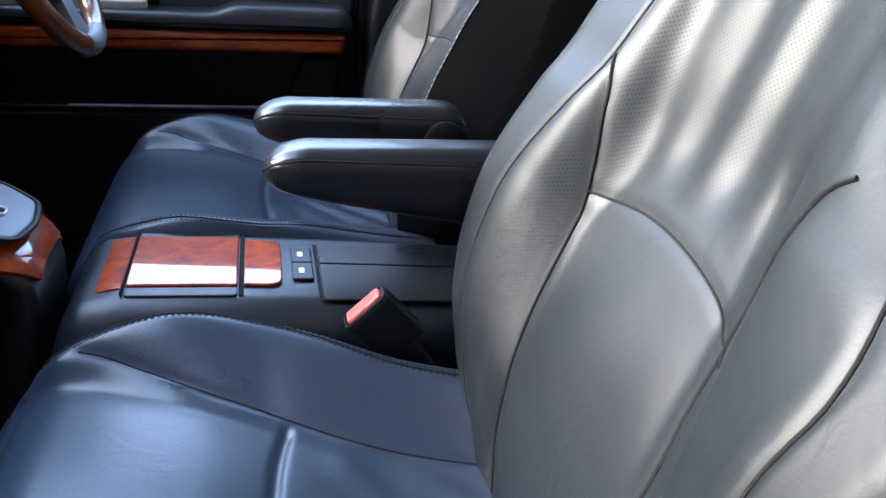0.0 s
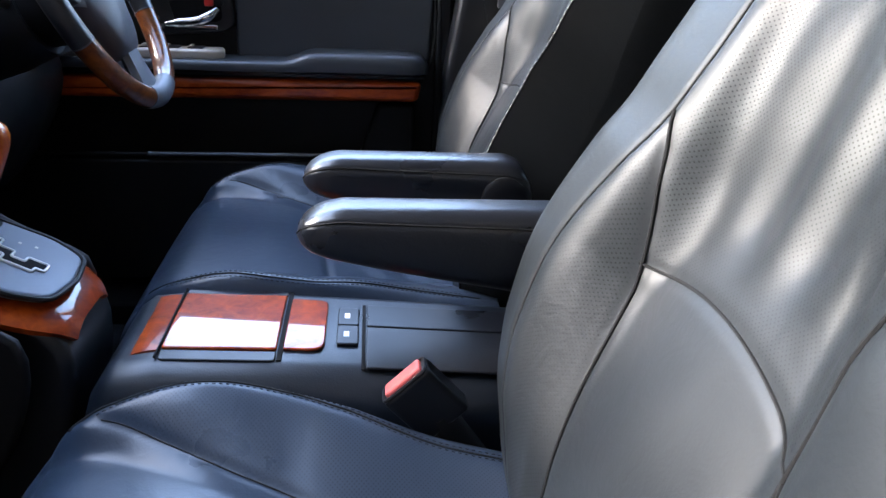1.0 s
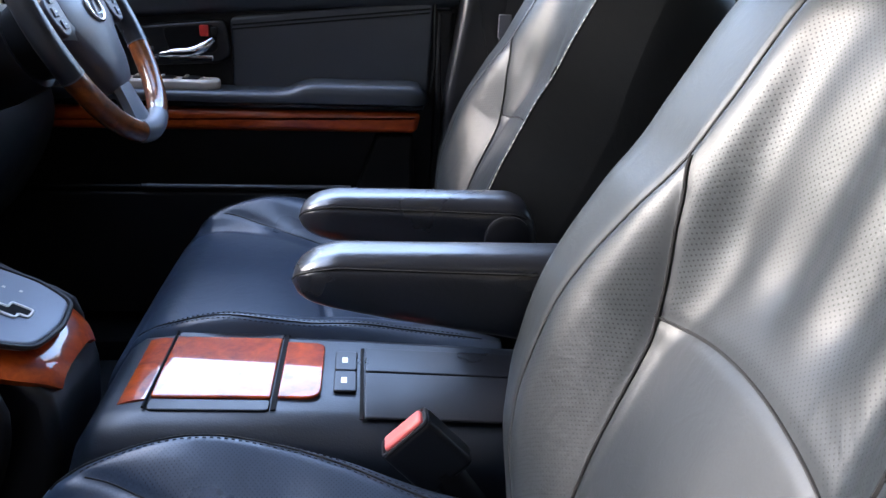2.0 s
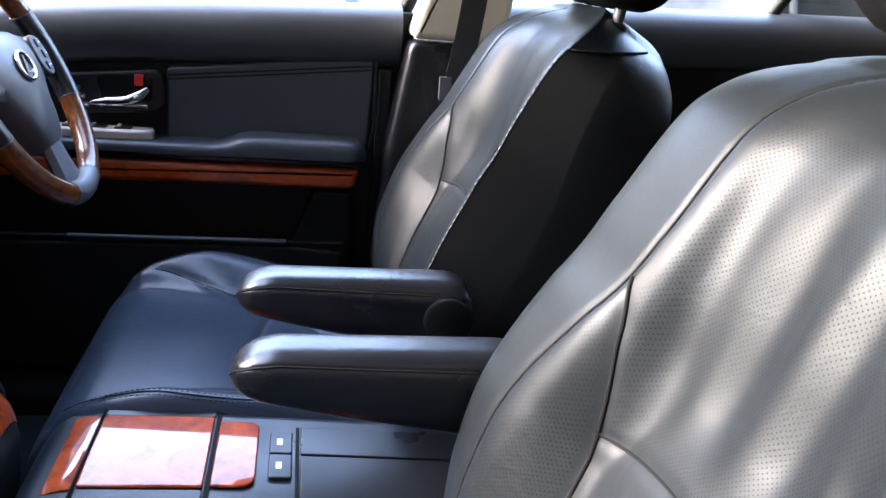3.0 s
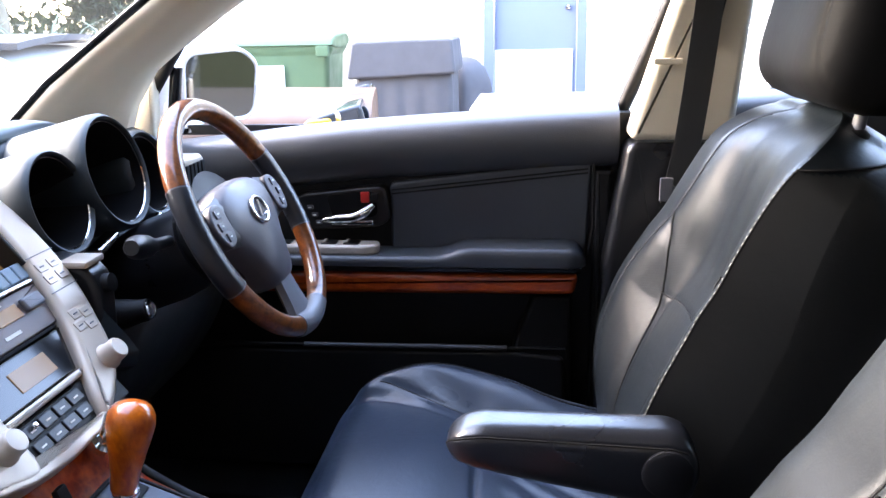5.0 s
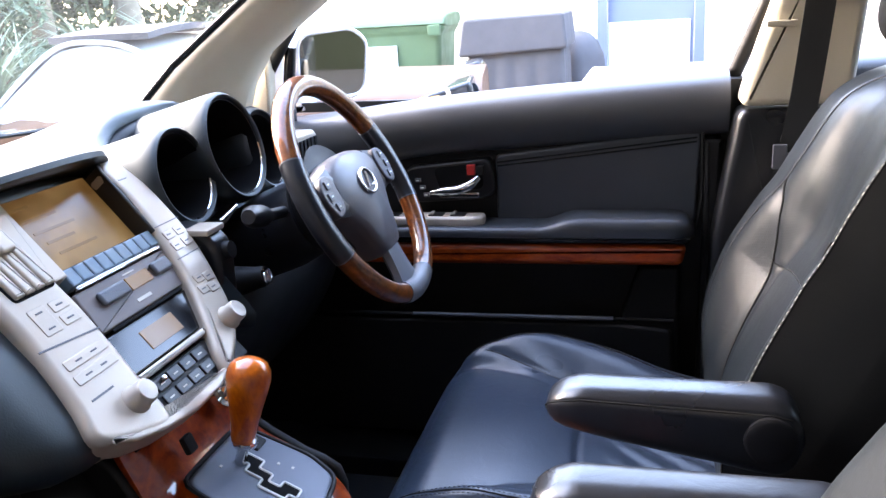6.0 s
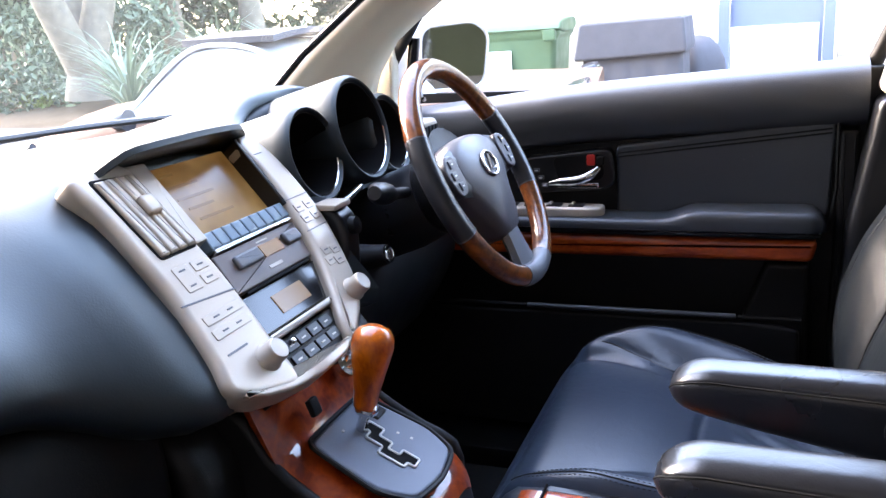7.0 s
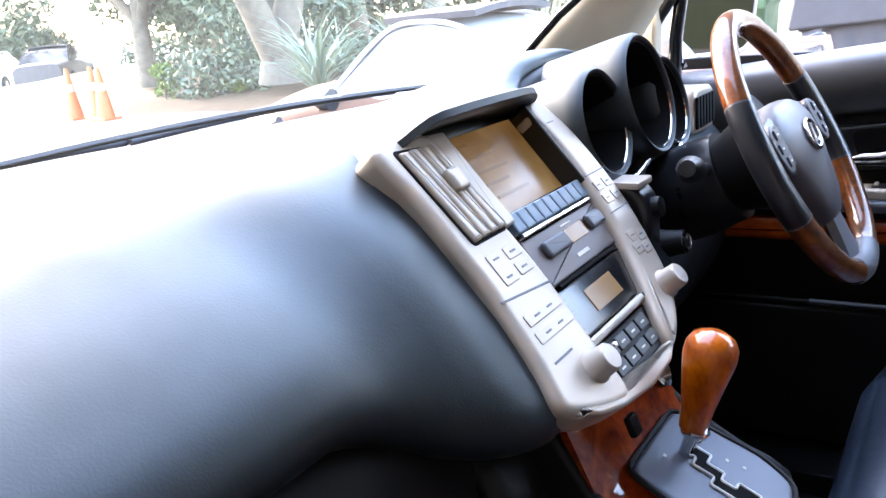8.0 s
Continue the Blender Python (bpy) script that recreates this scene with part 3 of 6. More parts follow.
# door mirror
MM = axes((-0.535, 0.985, 1.143), (0.57, 0.82, 0), (0.0246, -0.0171, 0.9995), (0.8195, -0.5724, -0.03))
mo = rounded([(-0.185, -0.070), (0.070, -0.080), (0.088, 0.045), (0.045, 0.080), (-0.165, 0.070)], 0.04, 8)
gl_ = rounded([(-0.104, -0.066), (0.056, -0.070), (0.072, 0.040), (0.034, 0.068), (-0.098, 0.062)], 0.034, 8)
mir = part("mirror_shell", moved(slab(mo, 2, -0.11, 0.0, 0.035, 6), MM), M_CARSILVER, door, "silver door mirror housing")
part("mirror_rim", moved(tube([(p[0] * 1.03 - 0.001, p[1] * 1.03, 0.001) for p in gl_], 0.005, 8, True), MM), M_CARSILVER, mir)
part("mirror_glass", moved(slab(gl_, 2, -0.002, 0.0035, 0.001), MM), M_MIRROR, mir, "mirror glass")
part("mirror_foot", slab(rounded([(-0.70, 1.05), (-0.56, 1.055), (-0.60, 1.12), (-0.67, 1.12)], 0.014), 1, 0.862, 0.93, 0.012), M_CARSILVER, mir)

# ---- rear door ----
rdoor = thing("rear_door", "black rear door panel with wood strip below its window", "car door")
part("belt_pad", grid(pad_rings(np.linspace(0.42, 1.30, 16), 0.105), True, True, True), M_PAD, rdoor)
part("door_skin", box(0.43, 1.30, 0.795, 0.835, 0.40, 1.06, 0.004), M_BLACK, rdoor)
part("outer_panel", box(0.43, 1.30, 0.864, 0.88, 0.35, 1.05, 0.008), M_CARSILVER, rdoor)
part("armrest", slab(rounded([(0.46, 0.845), (1.20, 0.852), (1.22, 0.885), (0.46, 0.885)], 0.014), 1, 0.705, 0.80, 0.014), M_LEATHER, rdoor)
part("wood_strip", slab(rounded([(0.46, 0.79), (1.20, 0.795), (1.21, 0.83), (0.46, 0.83)], 0.010), 1, 0.716, 0.80, 0.008), M_WOODDOOR, rdoor)
part("pull_cup", box(0.66, 0.80, 0.718, 0.775, 0.884, 0.892, 0.004), M_SILVER, rdoor)
part("window_divider", tube([(0.955, 0.835, 1.12), (0.985, 0.80, 1.20), (1.045, 0.74, 1.36), (1.09, 0.70, 1.47)], 0.012, 8), M_BLACK, rdoor)
part("rear_frame", tube([(1.31, 0.83, 1.13), (1.42, 0.78, 1.30), (1.50, 0.72, 1.45)], 0.02, 8), M_BLACK, rdoor)
qg = grid([[(0.96 + 0.36 * a + 0.13 * b, 0.838 - 0.13 * b, 1.12 + 0.34 * b) for a in np.linspace(0, 1, 3)] for b in np.linspace(0, 1, 3)])
q = part("quarter_glass", qg, glass_mat("tinted_glass", (0.10, 0.10, 0.09)), rdoor, "dark tinted rear glass")
q.visible_shadow = False

# Unseen door on the passenger side, added with dark glass to keep light out.
far_side = Matrix.Diagonal((1, -1, 1, 1))
pdoor = thing("rear_door", "unseen rear passenger door, added with dark glass against stray light", "car door")
part("belt_pad", moved(grid(pad_rings(np.linspace(0.42, 1.30, 16), 0.105), True, True, True), far_side), M_PAD, pdoor)
part("door_skin", moved(box(0.43, 1.30, 0.795, 0.835, 0.40, 1.06, 0.004), far_side), M_BLACK, pdoor)
part("outer_panel", moved(box(0.43, 1.30, 0.864, 0.88, 0.35, 1.05, 0.008), far_side), M_CARSILVER, pdoor)
part("window_divider", moved(tube([(0.955, 0.835, 1.12), (0.985, 0.80, 1.20), (1.045, 0.74, 1.36), (1.09, 0.70, 1.47)], 0.012, 8), far_side), M_BLACK, pdoor)
M_TINT = glass_mat("privacy_glass", (0.16, 0.16, 0.15))
part("window_glass", moved(grid([[(0.43 + 0.87 * a + 0.15 * b, 0.838 - 0.13 * b, 1.12 + 0.38 * b) for a in np.linspace(0, 1, 4)] for b in np.linspace(0, 1, 3)]), far_side), M_TINT, pdoor, "dark tinted window")
# Rear window is unseen too; its tint cuts light from behind.
part("tailgate_glass", grid([[(1.80 - 0.16 * b, y, 1.11 + 0.44 * b) for y in np.linspace(-0.70, 0.70, 5)] for b in np.linspace(0, 1, 3)]), M_TINT, shell, "unseen rear window, darkened against light from behind")

# ---- seat belt of the driver ----
belt = thing("seat_belt", "black webbing belt hanging beside the middle pillar", "seat belt")
bl = resample([(0.362, 0.690, 1.315), (0.352, 0.688, 1.20), (0.338, 0.692, 1.06), (0.322, 0.696, 0.96), (0.30, 0.70, 0.80), (0.285, 0.70, 0.50)], 30, False)
part("webbing", grid([[(p[0] - 0.022, p[1], p[2]), (p[0] + 0.022, p[1] + 0.002, p[2]), (p[0] + 0.022, p[1] + 0.0035, p[2]), (p[0] - 0.022, p[1] + 0.0015, p[2])] for p in bl], True, True, True), M_WEB, belt)
part("guide", slab(rounded([(0.325, 1.298), (0.405, 1.298), (0.395, 1.345), (0.34, 1.345)], 0.01), 1, 0.680, 0.708, 0.006), M_SATIN, belt, "black belt guide")
part("bolt", turned([(0.001, 0), (0.011, 0), (0.011, 0.006), (0.006, 0.010), (0.001, 0.010)], 12, axes((0.365, 0.680, 1.325), (1, 0, 0), (0, 0, 1), (0, -1, 0))), M_GREY, belt)
part("stop_button", turned([(0.001, 0), (0.008, 0), (0.007, 0.005), (0.001, 0.005)], 12, axes((0.315, 0.696, 0.985), (1, 0, 0), (0, 0, 1), (0, -1, 0))), M_GREY, belt)
part("tongue", box(0.296, 0.318, 0.684, 0.690, 0.965, 1.005, 0.003), M_GREY, belt, "grey belt tongue")

# ---- front seats ----
U = np.array((0.506, 0.0, 0.862))
N = np.array((-0.862, 0.0, 0.506))
P0 = np.array((0.129, 0.0, 0.600))
CREST = [(-0.05, 0.064), (0.0, 0.094), (0.05, 0.126), (0.1, 0.156), (0.15, 0.177), (0.2, 0.186), (0.258, 0.184), (0.307, 0.177), (0.375, 0.159), (0.431, 0.145), (0.481, 0.139), (0.55, 0.137), (0.58, 0.13), (0.6, 0.116), (0.615, 0.098), (0.64, 0.069)]
INNER = [(-0.05, 0.029), (0.05, 0.054), (0.1, 0.066), (0.131, 0.075), (0.161, 0.085), (0.2, 0.096), (0.25, 0.106), (0.31, 0.118), (0.351, 0.125), (0.385, 0.132), (0.41, 0.141), (0.425, 0.146), (0.435, 0.1465), (0.7, 0.147)]
HALF = [(-0.05, 0.12), (0.0, 0.155), (0.05, 0.194), (0.1, 0.238), (0.16, 0.27), (0.25, 0.288), (0.4, 0.284), (0.5, 0.274), (0.57, 0.252), (0.6, 0.237), (0.62, 0.222)]
DRIVER_CREST = CREST[:10] + [(0.481, 0.140), (0.57, 0.138), (0.60, 0.128), (0.62, 0.112)]
THICK = [(-0.05, 0.20), (0.10, 0.20), (0.25, 0.185), (0.40, 0.150), (0.55, 0.115), (0.64, 0.085)]


def arch_s(v):
    return 0.3275 - 1.45 * (v - 0.009) ** 2 - 0.010 * smooth01((-v - 0.08) / 0.045)


def crest(s, v, out):
    """Sideways place of the bolster's outer seam; the driver's inner one stays wide up to the shoulder."""
    return np.where((out > 0) & (np.asarray(v) < 0), table(s, DRIVER_CREST), table(s, CREST))


def back_off(s, v, out=0):
    """How far the backrest's front stands off its base plane at height s and sideways place v."""
    a = np.abs(v)
    vi, vc, hw = table(s, INNER), crest(s, v, out), table(s, HALF)
    hb = table(s, [(-0.05, -0.004), (0.05, 0.0), (0.10, 0.012), (0.15, 0.032), (0.20, 0.046), (0.29, 0.056), (0.36, 0.054), (0.42, 0.042), (0.52, 0.022), (0.60, 0.004), (0.66, 0.0)])
    bend = table(s, [(-0.05, -0.100), (0.0, -0.078), (0.05, -0.052), (0.10, -0.027), (0.15, -0.015), (0.20, -0.010), (0.30, -0.003), (0.38, 0.002), (0.45, 0.018), (0.52, 0.034), (0.60, 0.046), (0.66, 0.048)])
    wid = np.maximum(vc - vi + 0.02, 0.085)
    up = smooth01((a - (vc - wid)) / wid)
    vp = vc + 0.36 * (hw - vc)
    q = np.clip((a - vp) / np.maximum(hw - vp, 1e-3), 0, 1)
    drop = np.sqrt(1 - q * q * 0.999) - 1
    # the driver's inner bolster turns sharply into a plain side panel
    r = np.clip((a - vc - 0.004) / np.maximum(hw - vc, 1e-3), 0, 1)
    drop = np.where((out > 0) & (v < 0), 0.07 - np.sqrt(r * r + 0.0049), drop)
    off = hb * up + (hb + 0.055) * drop
    lum = 0.012 * np.exp(-((s - 0.22) / 0.10) ** 2) * np.exp(-(v / 0.12) ** 2)
    fold = (0.0015 if out > 0 else 0.0037) * np.cos(2 * math.pi * (v + 0.10 * (s - 0.4)) / 0.066 + 0.6 * np.sin(9 * s)) * smooth01((s - 0.34) / 0.06) * (1 - smooth01((s - 0.47) / 0.11)) * smooth01((0.135 - a) / 0.03)
    top = 0.055 * np.clip((s - 0.53) / 0.11, 0, 1) ** 2
    g = 0.0022 * np.exp(-((a - vc) / 0.0036) ** 2) * (s > 0.02)
    g = g + 0.0026 * np.exp(-((a - vi) / 0.005) ** 2) * smooth01((0.415 - s) / 0.03) * (s > 0.0)
    g = g + 0.0014 * np.exp(-((s - arch_s(v)) / 0.005) ** 2) * (a < vi)
    puff = 0.004 * smooth01((a - vi) / 0.03) * smooth01((vc - a) / 0.03) * smooth01((0.42 - s) / 0.05)
    return off + bend + lum + fold - top - g + puff


def widen(v, out, s):
    """The bolster on the door side (out: 1 or -1) is wider than the one beside the armrest."""
    a = np.asarray(v) * out
    vc, hw = float(crest(s, -1.0, out)), float(table(s, HALF))
    edge = vc + 0.020 - 0.060 * max(0.0, (s - 0.54) / 0.08) ** 2
    if out > 0:
        v = np.where(a < -0.6 * vc, -np.interp(-a, [0.6 * vc, vc, max(hw, vc + 0.01)], [0.6 * vc, edge, edge + 0.12 * max(hw - vc, 0.01)]), v)
    else:
        v = np.asarray(v) + smooth01((-a - 0.15) / 0.08) * table(s, [(0.17, 0), (0.27, 0.019), (0.42, 0.026), (0.50, 0.025), (0.56, 0.032), (0.62, 0.048)])
    w = np.where(a > 0.11, out * np.interp(a, [0.11, 0.175, 0.30], [0.11, 0.208, 0.315]), v)
    if out < 0:
        # the passenger's door-side bolster runs straight down and stands further out
        low = table(s, [(0.0, 0.050), (0.15, 0.055), (0.21, 0.040), (0.26, 0.020), (0.31, 0.003), (0.36, 0.0)])
        wide = table(s, [(0.0, 0.0), (0.10, 0.022), (0.26, 0.024), (0.37, 0.048), (0.45, 0.042), (0.56, 0.0)])
        w = w + out * (low * smooth01((a - 0.03) / 0.04) * (1 - smooth01((a - 0.12) / 0.06)) + wide * smooth01((a - 0.137) / 0.022))
    return w


def back_point(s, v, out=0):
    return P0 + U * s + N * back_off(np.float64(s), np.float64(v), out) + np.array((0, float(widen(v, out, s)), 0))


def perf_mask(s, v):
    a = np.abs(v)
    vi, vc = table(s, INNER), table(s, CREST)
    bol = (a > vi + 0.006) & (a < vc - 0.006) & (s < 0.42)
    ins = (a < vi - 0.006) & (s > arch_s(v) + 0.006) & (s < 0.56) & (a < vc - 0.02)
    return (bol | ins).astype(float)


def tag_uv(me, uv, perf):
    layer = me.uv_layers.new(name="UVMap")
    idx = np.empty(len(me.loops), int)
    me.loops.foreach_get("vertex_index", idx)
    layer.data.foreach_set("uv", uv[idx].ravel())
    at = me.attributes.new("perf", "FLOAT", "POINT")
    at.data.foreach_set("value", perf)


def back_ring(s, out):
    """One ring round the backrest at height s: sideways places and offsets, front first, then the back."""
    hw, th = table(s, HALF), table(s, THICK)
    v = BACK_K * hw
    ph = np.linspace(0, math.pi, 34)[1:-1]
    vb = hw * np.sign(np.cos(ph)) * np.abs(np.cos(ph)) ** 0.4
    e = np.where(vb < 0, back_off(s, np.float64(-hw), out), back_off(s, np.float64(hw), out))
    return v, vb, back_off(s, v, out), e - (th + e) * np.sin(ph) ** 0.6


BACK_K = np.linspace(-1, 1, 191)
BACK_K = np.sign(BACK_K) * (1 - (1 - np.abs(BACK_K)) ** 1.15)
SHOULDER = 0.553


def build_backrest(out):
    S = np.r_[np.linspace(-0.05, 0.62, 170)]
    rows, uvs, perf, outer = [], [], [], []
    for s in S:
        v, vb, off, ob_ = back_ring(s, out)
        allv, allo = np.r_[v, vb], np.r_[off, ob_]
        rows.append(P0 + U * s + np.outer(allo, N) + np.outer(widen(allv, out, s), (0, 1, 0)))
        uvs.append(np.stack([allv, np.full_like(allv, s)], 1))
        perf.append(np.r_[perf_mask(s, v) * ((out > 0) | (v > -table(s, INNER))), np.zeros(len(vb))])
        lift = s - 0.587 * (float(back_off(s, -crest(s, -1.0, out), out)) - np.r_[off, ob_])
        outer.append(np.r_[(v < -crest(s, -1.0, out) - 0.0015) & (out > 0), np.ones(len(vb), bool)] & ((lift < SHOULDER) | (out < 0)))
    last, c = rows[-1], rows[-1].mean(0)
    for k, d in ((0.93, 0.006), (0.80, 0.012), (0.60, 0.016), (0.35, 0.018), (0.05, 0.019)):
        rows.append(c + (last - c) * k + U * d)
        uvs.append(uvs[-1])
        perf.append(np.zeros(last.shape[0]))
        outer.append(outer[-1])
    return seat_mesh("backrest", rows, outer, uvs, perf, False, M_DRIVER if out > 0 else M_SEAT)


def seat_mesh(name, rows, outer, uvs, perf, cap, leather_mat):
    """One padded mesh: leather on the front columns, shaded smooth leather on the sides and back."""
    P = np.array(rows)
    bm = grid(P, True, True, cap)
    bmesh.ops.recalc_face_normals(bm, faces=bm.faces[:])
    me = bpy.data.meshes.new(name)
    bm.to_mesh(me)
    bm.free()
    me.materials.append(leather_mat)
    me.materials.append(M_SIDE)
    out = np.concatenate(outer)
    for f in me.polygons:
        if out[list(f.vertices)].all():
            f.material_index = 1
    tag_uv(me, np.concatenate(uvs), np.concatenate(perf))
    return me


CX0 = -0.24
CIN = [(-0.24, 0.235), (-0.19, 0.226), (-0.15, 0.217), (-0.10, 0.195), (-0.045, 0.170), (0.006, 0.150), (0.03, 0.138), (0.065, 0.123), (0.14, 0.10), (0.25, 0.08)]
CCR = [(-0.24, 0.19), (-0.19, 0.224), (-0.15, 0.234), (-0.10, 0.241), (-0.05, 0.246), (0.0, 0.241), (0.05, 0.226), (0.10, 0.209), (0.15, 0.197), (0.25, 0.188)]
CHW = [(-0.24, 0.215), (-0.20, 0.246), (-0.10, 0.266), (0.05, 0.265), (0.15, 0.255), (0.25, 0.235)]


def cush_top(x, v):
    a = np.abs(v)
    base = table(x, [(-0.24, 0.652), (-0.18, 0.656), (-0.08, 0.655), (0.02, 0.640), (0.12, 0.622), (0.25, 0.610)])
    vi, vc, hw = table(x, CIN), table(x, CCR), table(x, CHW)
    hb = table(x, [(-0.24, 0.0), (-0.18, 0.030), (-0.08, 0.056), (0.05, 0.056), (0.15, 0.044), (0.25, 0.034)])
    up = smooth01((a - (vi - 0.03)) / np.maximum(vc - vi + 0.03, 0.03))
    q = np.clip((a - vc) / np.maximum(hw - vc, 1e-3), 0, 1)
    z = base + hb * up + (hb + 0.03) * (np.sqrt(1 - q * q * 0.999) - 1) - 0.006 * (v / 0.2) ** 2
    fade = smooth01((x + 0.205) / 0.04)
    g = 0.0012 * np.exp(-((a - vc) / 0.005) ** 2) * fade
    g = g + 0.0030 * np.exp(-((a - vi) / 0.005) ** 2) * fade
    g = g + 0.0050 * np.exp(-((x - 0.010 - 0.9 * v * v) / 0.0055) ** 2) * smooth01((vi - a) / 0.02)
    g = g + 0.003 * np.exp(-((x + 0.213) / 0.004) ** 2) * (a < hw - 0.01)
    puff = 0.004 * np.sin(np.clip((x + 0.19) / 0.2, 0, 1) * math.pi) * smooth01((vi - a) / 0.02)
    wrk = 0.0016 * np.sin(x * 90 + 8 * np.sin(v * 16)) * smooth01((x - 0.03) / 0.06) * smooth01((vi - a) / 0.02)
    return z - g + puff + wrk


def cush_skin(x, v):
    """The cushion's skin with its rounded front."""
    nose = math.sqrt(max(0.0, 1 - max(0, (CX0 + 0.075 - x) / 0.075) ** 2))
    return 0.588 + (float(cush_top(np.float64(x), np.float64(v))) - 0.588) * nose


def build_cushion():
    X = np.r_[CX0 + 0.075 * (1 - np.cos(np.linspace(0.03, math.pi / 2, 30))), np.linspace(CX0 + 0.078, 0.245, 140)]
    rows, uvs, perf, outer = [], [], [], []
    K = np.linspace(-1, 1, 191)
    for x in X:
        hw = table(x, CHW)
        v = K * hw
        nose = math.sqrt(max(0.0, 1 - max(0, (CX0 + 0.075 - x) / 0.075) ** 2))
        mid = 0.588
        z = mid + (cush_top(x, v) - mid) * nose
        ph = np.linspace(0, math.pi, 26)[1:-1]
        vb = hw * np.sign(np.cos(ph)) * np.abs(np.cos(ph)) ** 0.3
        ze = mid + (cush_top(x, np.float64(hw)) - mid) * nose
        zb = ze + (mid - 0.080 * nose - ze) * np.sin(ph) ** 0.6
        allv, allz = np.r_[v, vb], np.r_[z, zb]
        rows.append(np.stack([np.full_like(allv, x), allv, allz], 1))
        uvs.append(np.stack([allv, np.full_like(allv, x)], 1))
        a = np.abs(v)
        vi, vc = table(x, CIN), table(x, CCR)
        pm = (a > vi + 0.006) & (a < vc - 0.009) & (x > -0.17)
        perf.append(np.r_[pm * 0.6, np.zeros(len(vb))])
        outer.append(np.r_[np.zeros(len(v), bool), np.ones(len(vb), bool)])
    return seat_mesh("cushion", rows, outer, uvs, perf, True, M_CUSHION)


ME_CUSH = build_cushion()


def headrest_point(t, a):
    """A point on the headrest's skin: t from -1 below to 1 on top, a round it."""
    w = 0.143 * (1 - abs(t) ** 3.2 * 0.16)
    d = math.sqrt(max(0.0, 1 - abs(t) ** 6)) if abs(t) < 1 else 0.0
    c, s_ = math.cos(a), math.sin(a)
    y = w * math.copysign(abs(c) ** 0.62, c) * (0.80 + 0.20 * d)
    dep = 0.077 * math.copysign(abs(s_) ** 0.7, s_) * (0.25 + 0.75 * d) - 0.016 * (y / w) ** 2 * (1 if s_ < 0 else 0.4)
    if s_ < 0:
        # sunk seam between the front pad and the oval side panels
        ys = 0.110 + 0.022 * t * t
        dep += 0.0034 * math.exp(-((abs(y) - ys) / 0.0024) ** 2)
    return (dep, y, t * 0.112)


def headrest_mesh():
    return grid([[headrest_point(t, a) for a in np.linspace(0, 2 * math.pi, 220, endpoint=False)] for t in np.linspace(-1, 1, 44)], True, True, True)


ARM_TOP = [(0.004, 0.835), (0.007, 0.843), (0.014, 0.850), (0.028, 0.857), (0.05, 0.861), (0.24, 0.861), (0.258, 0.856), (0.270, 0.843), (0.276, 0.826)]
ARM_LOW = [(0.004, 0.831), (0.008, 0.824), (0.018, 0.817), (0.04, 0.810), (0.08, 0.801), (0.19, 0.781), (0.25, 0.771), (0.266, 0.780), (0.276, 0.806)]
ARM_WID = [(0.004, 0.012), (0.010, 0.022), (0.022, 0.030), (0.04, 0.033), (0.25, 0.033), (0.268, 0.031), (0.276, 0.024)]


def arm_point(x, u, sg, yc):
    """A point on the armrest's skin: u from -1 at the bottom to 1 on top."""
    zt, zb, w = table(x, ARM_TOP), table(x, ARM_LOW), table(x, ARM_WID)
    return (x, yc + sg * w * (1 - abs(u) ** 3.4) ** (1 / 3.4), (zt + zb) / 2 + (zt - zb) / 2 * u)


def arm_mesh(yc):
    rows = []
    for x in np.r_[np.linspace(0.004, 0.05, 26), np.linspace(0.055, 0.24, 24), np.linspace(0.244, 0.276, 14)]:
        ring = []
        for a in np.linspace(0, 2 * math.pi, 72, endpoint=False):
            c, s_ = math.cos(a), math.sin(a)
            u = math.copysign(abs(s_) ** 0.6, s_)
            p = list(arm_point(x, u, math.copysign(1, c), yc))
            for us in (0.66,):
                p[1] -= math.copysign(0.0013 * math.exp(-((u - us) / 0.05) ** 2), c)
            ring.append(p)
        rows.append(ring)
    return grid(rows, True, True, True)


def stitches(pts, side_dir, gap=0.0032, pitch=0.0062, rad=0.0005):
    """A line of short stitches beside a seam, as one mesh."""
    P = resample([tuple(p) for p in pts], max(4, int(sum(np.linalg.norm(np.subtract(q, p)) for p, q in zip(pts[:-1], pts[1:])) / (pitch / 4))), False)
    bits = []
    for i in range(0, len(P) - 3, 4):
        a, c = np.array(P[i]) + side_dir * gap, np.array(P[i + 2]) + side_dir * gap
        bits.append(tube([tuple(a), tuple((a + c) / 2 + N * 0.0005), tuple(c)], rad, 4))
    return joined(*bits)


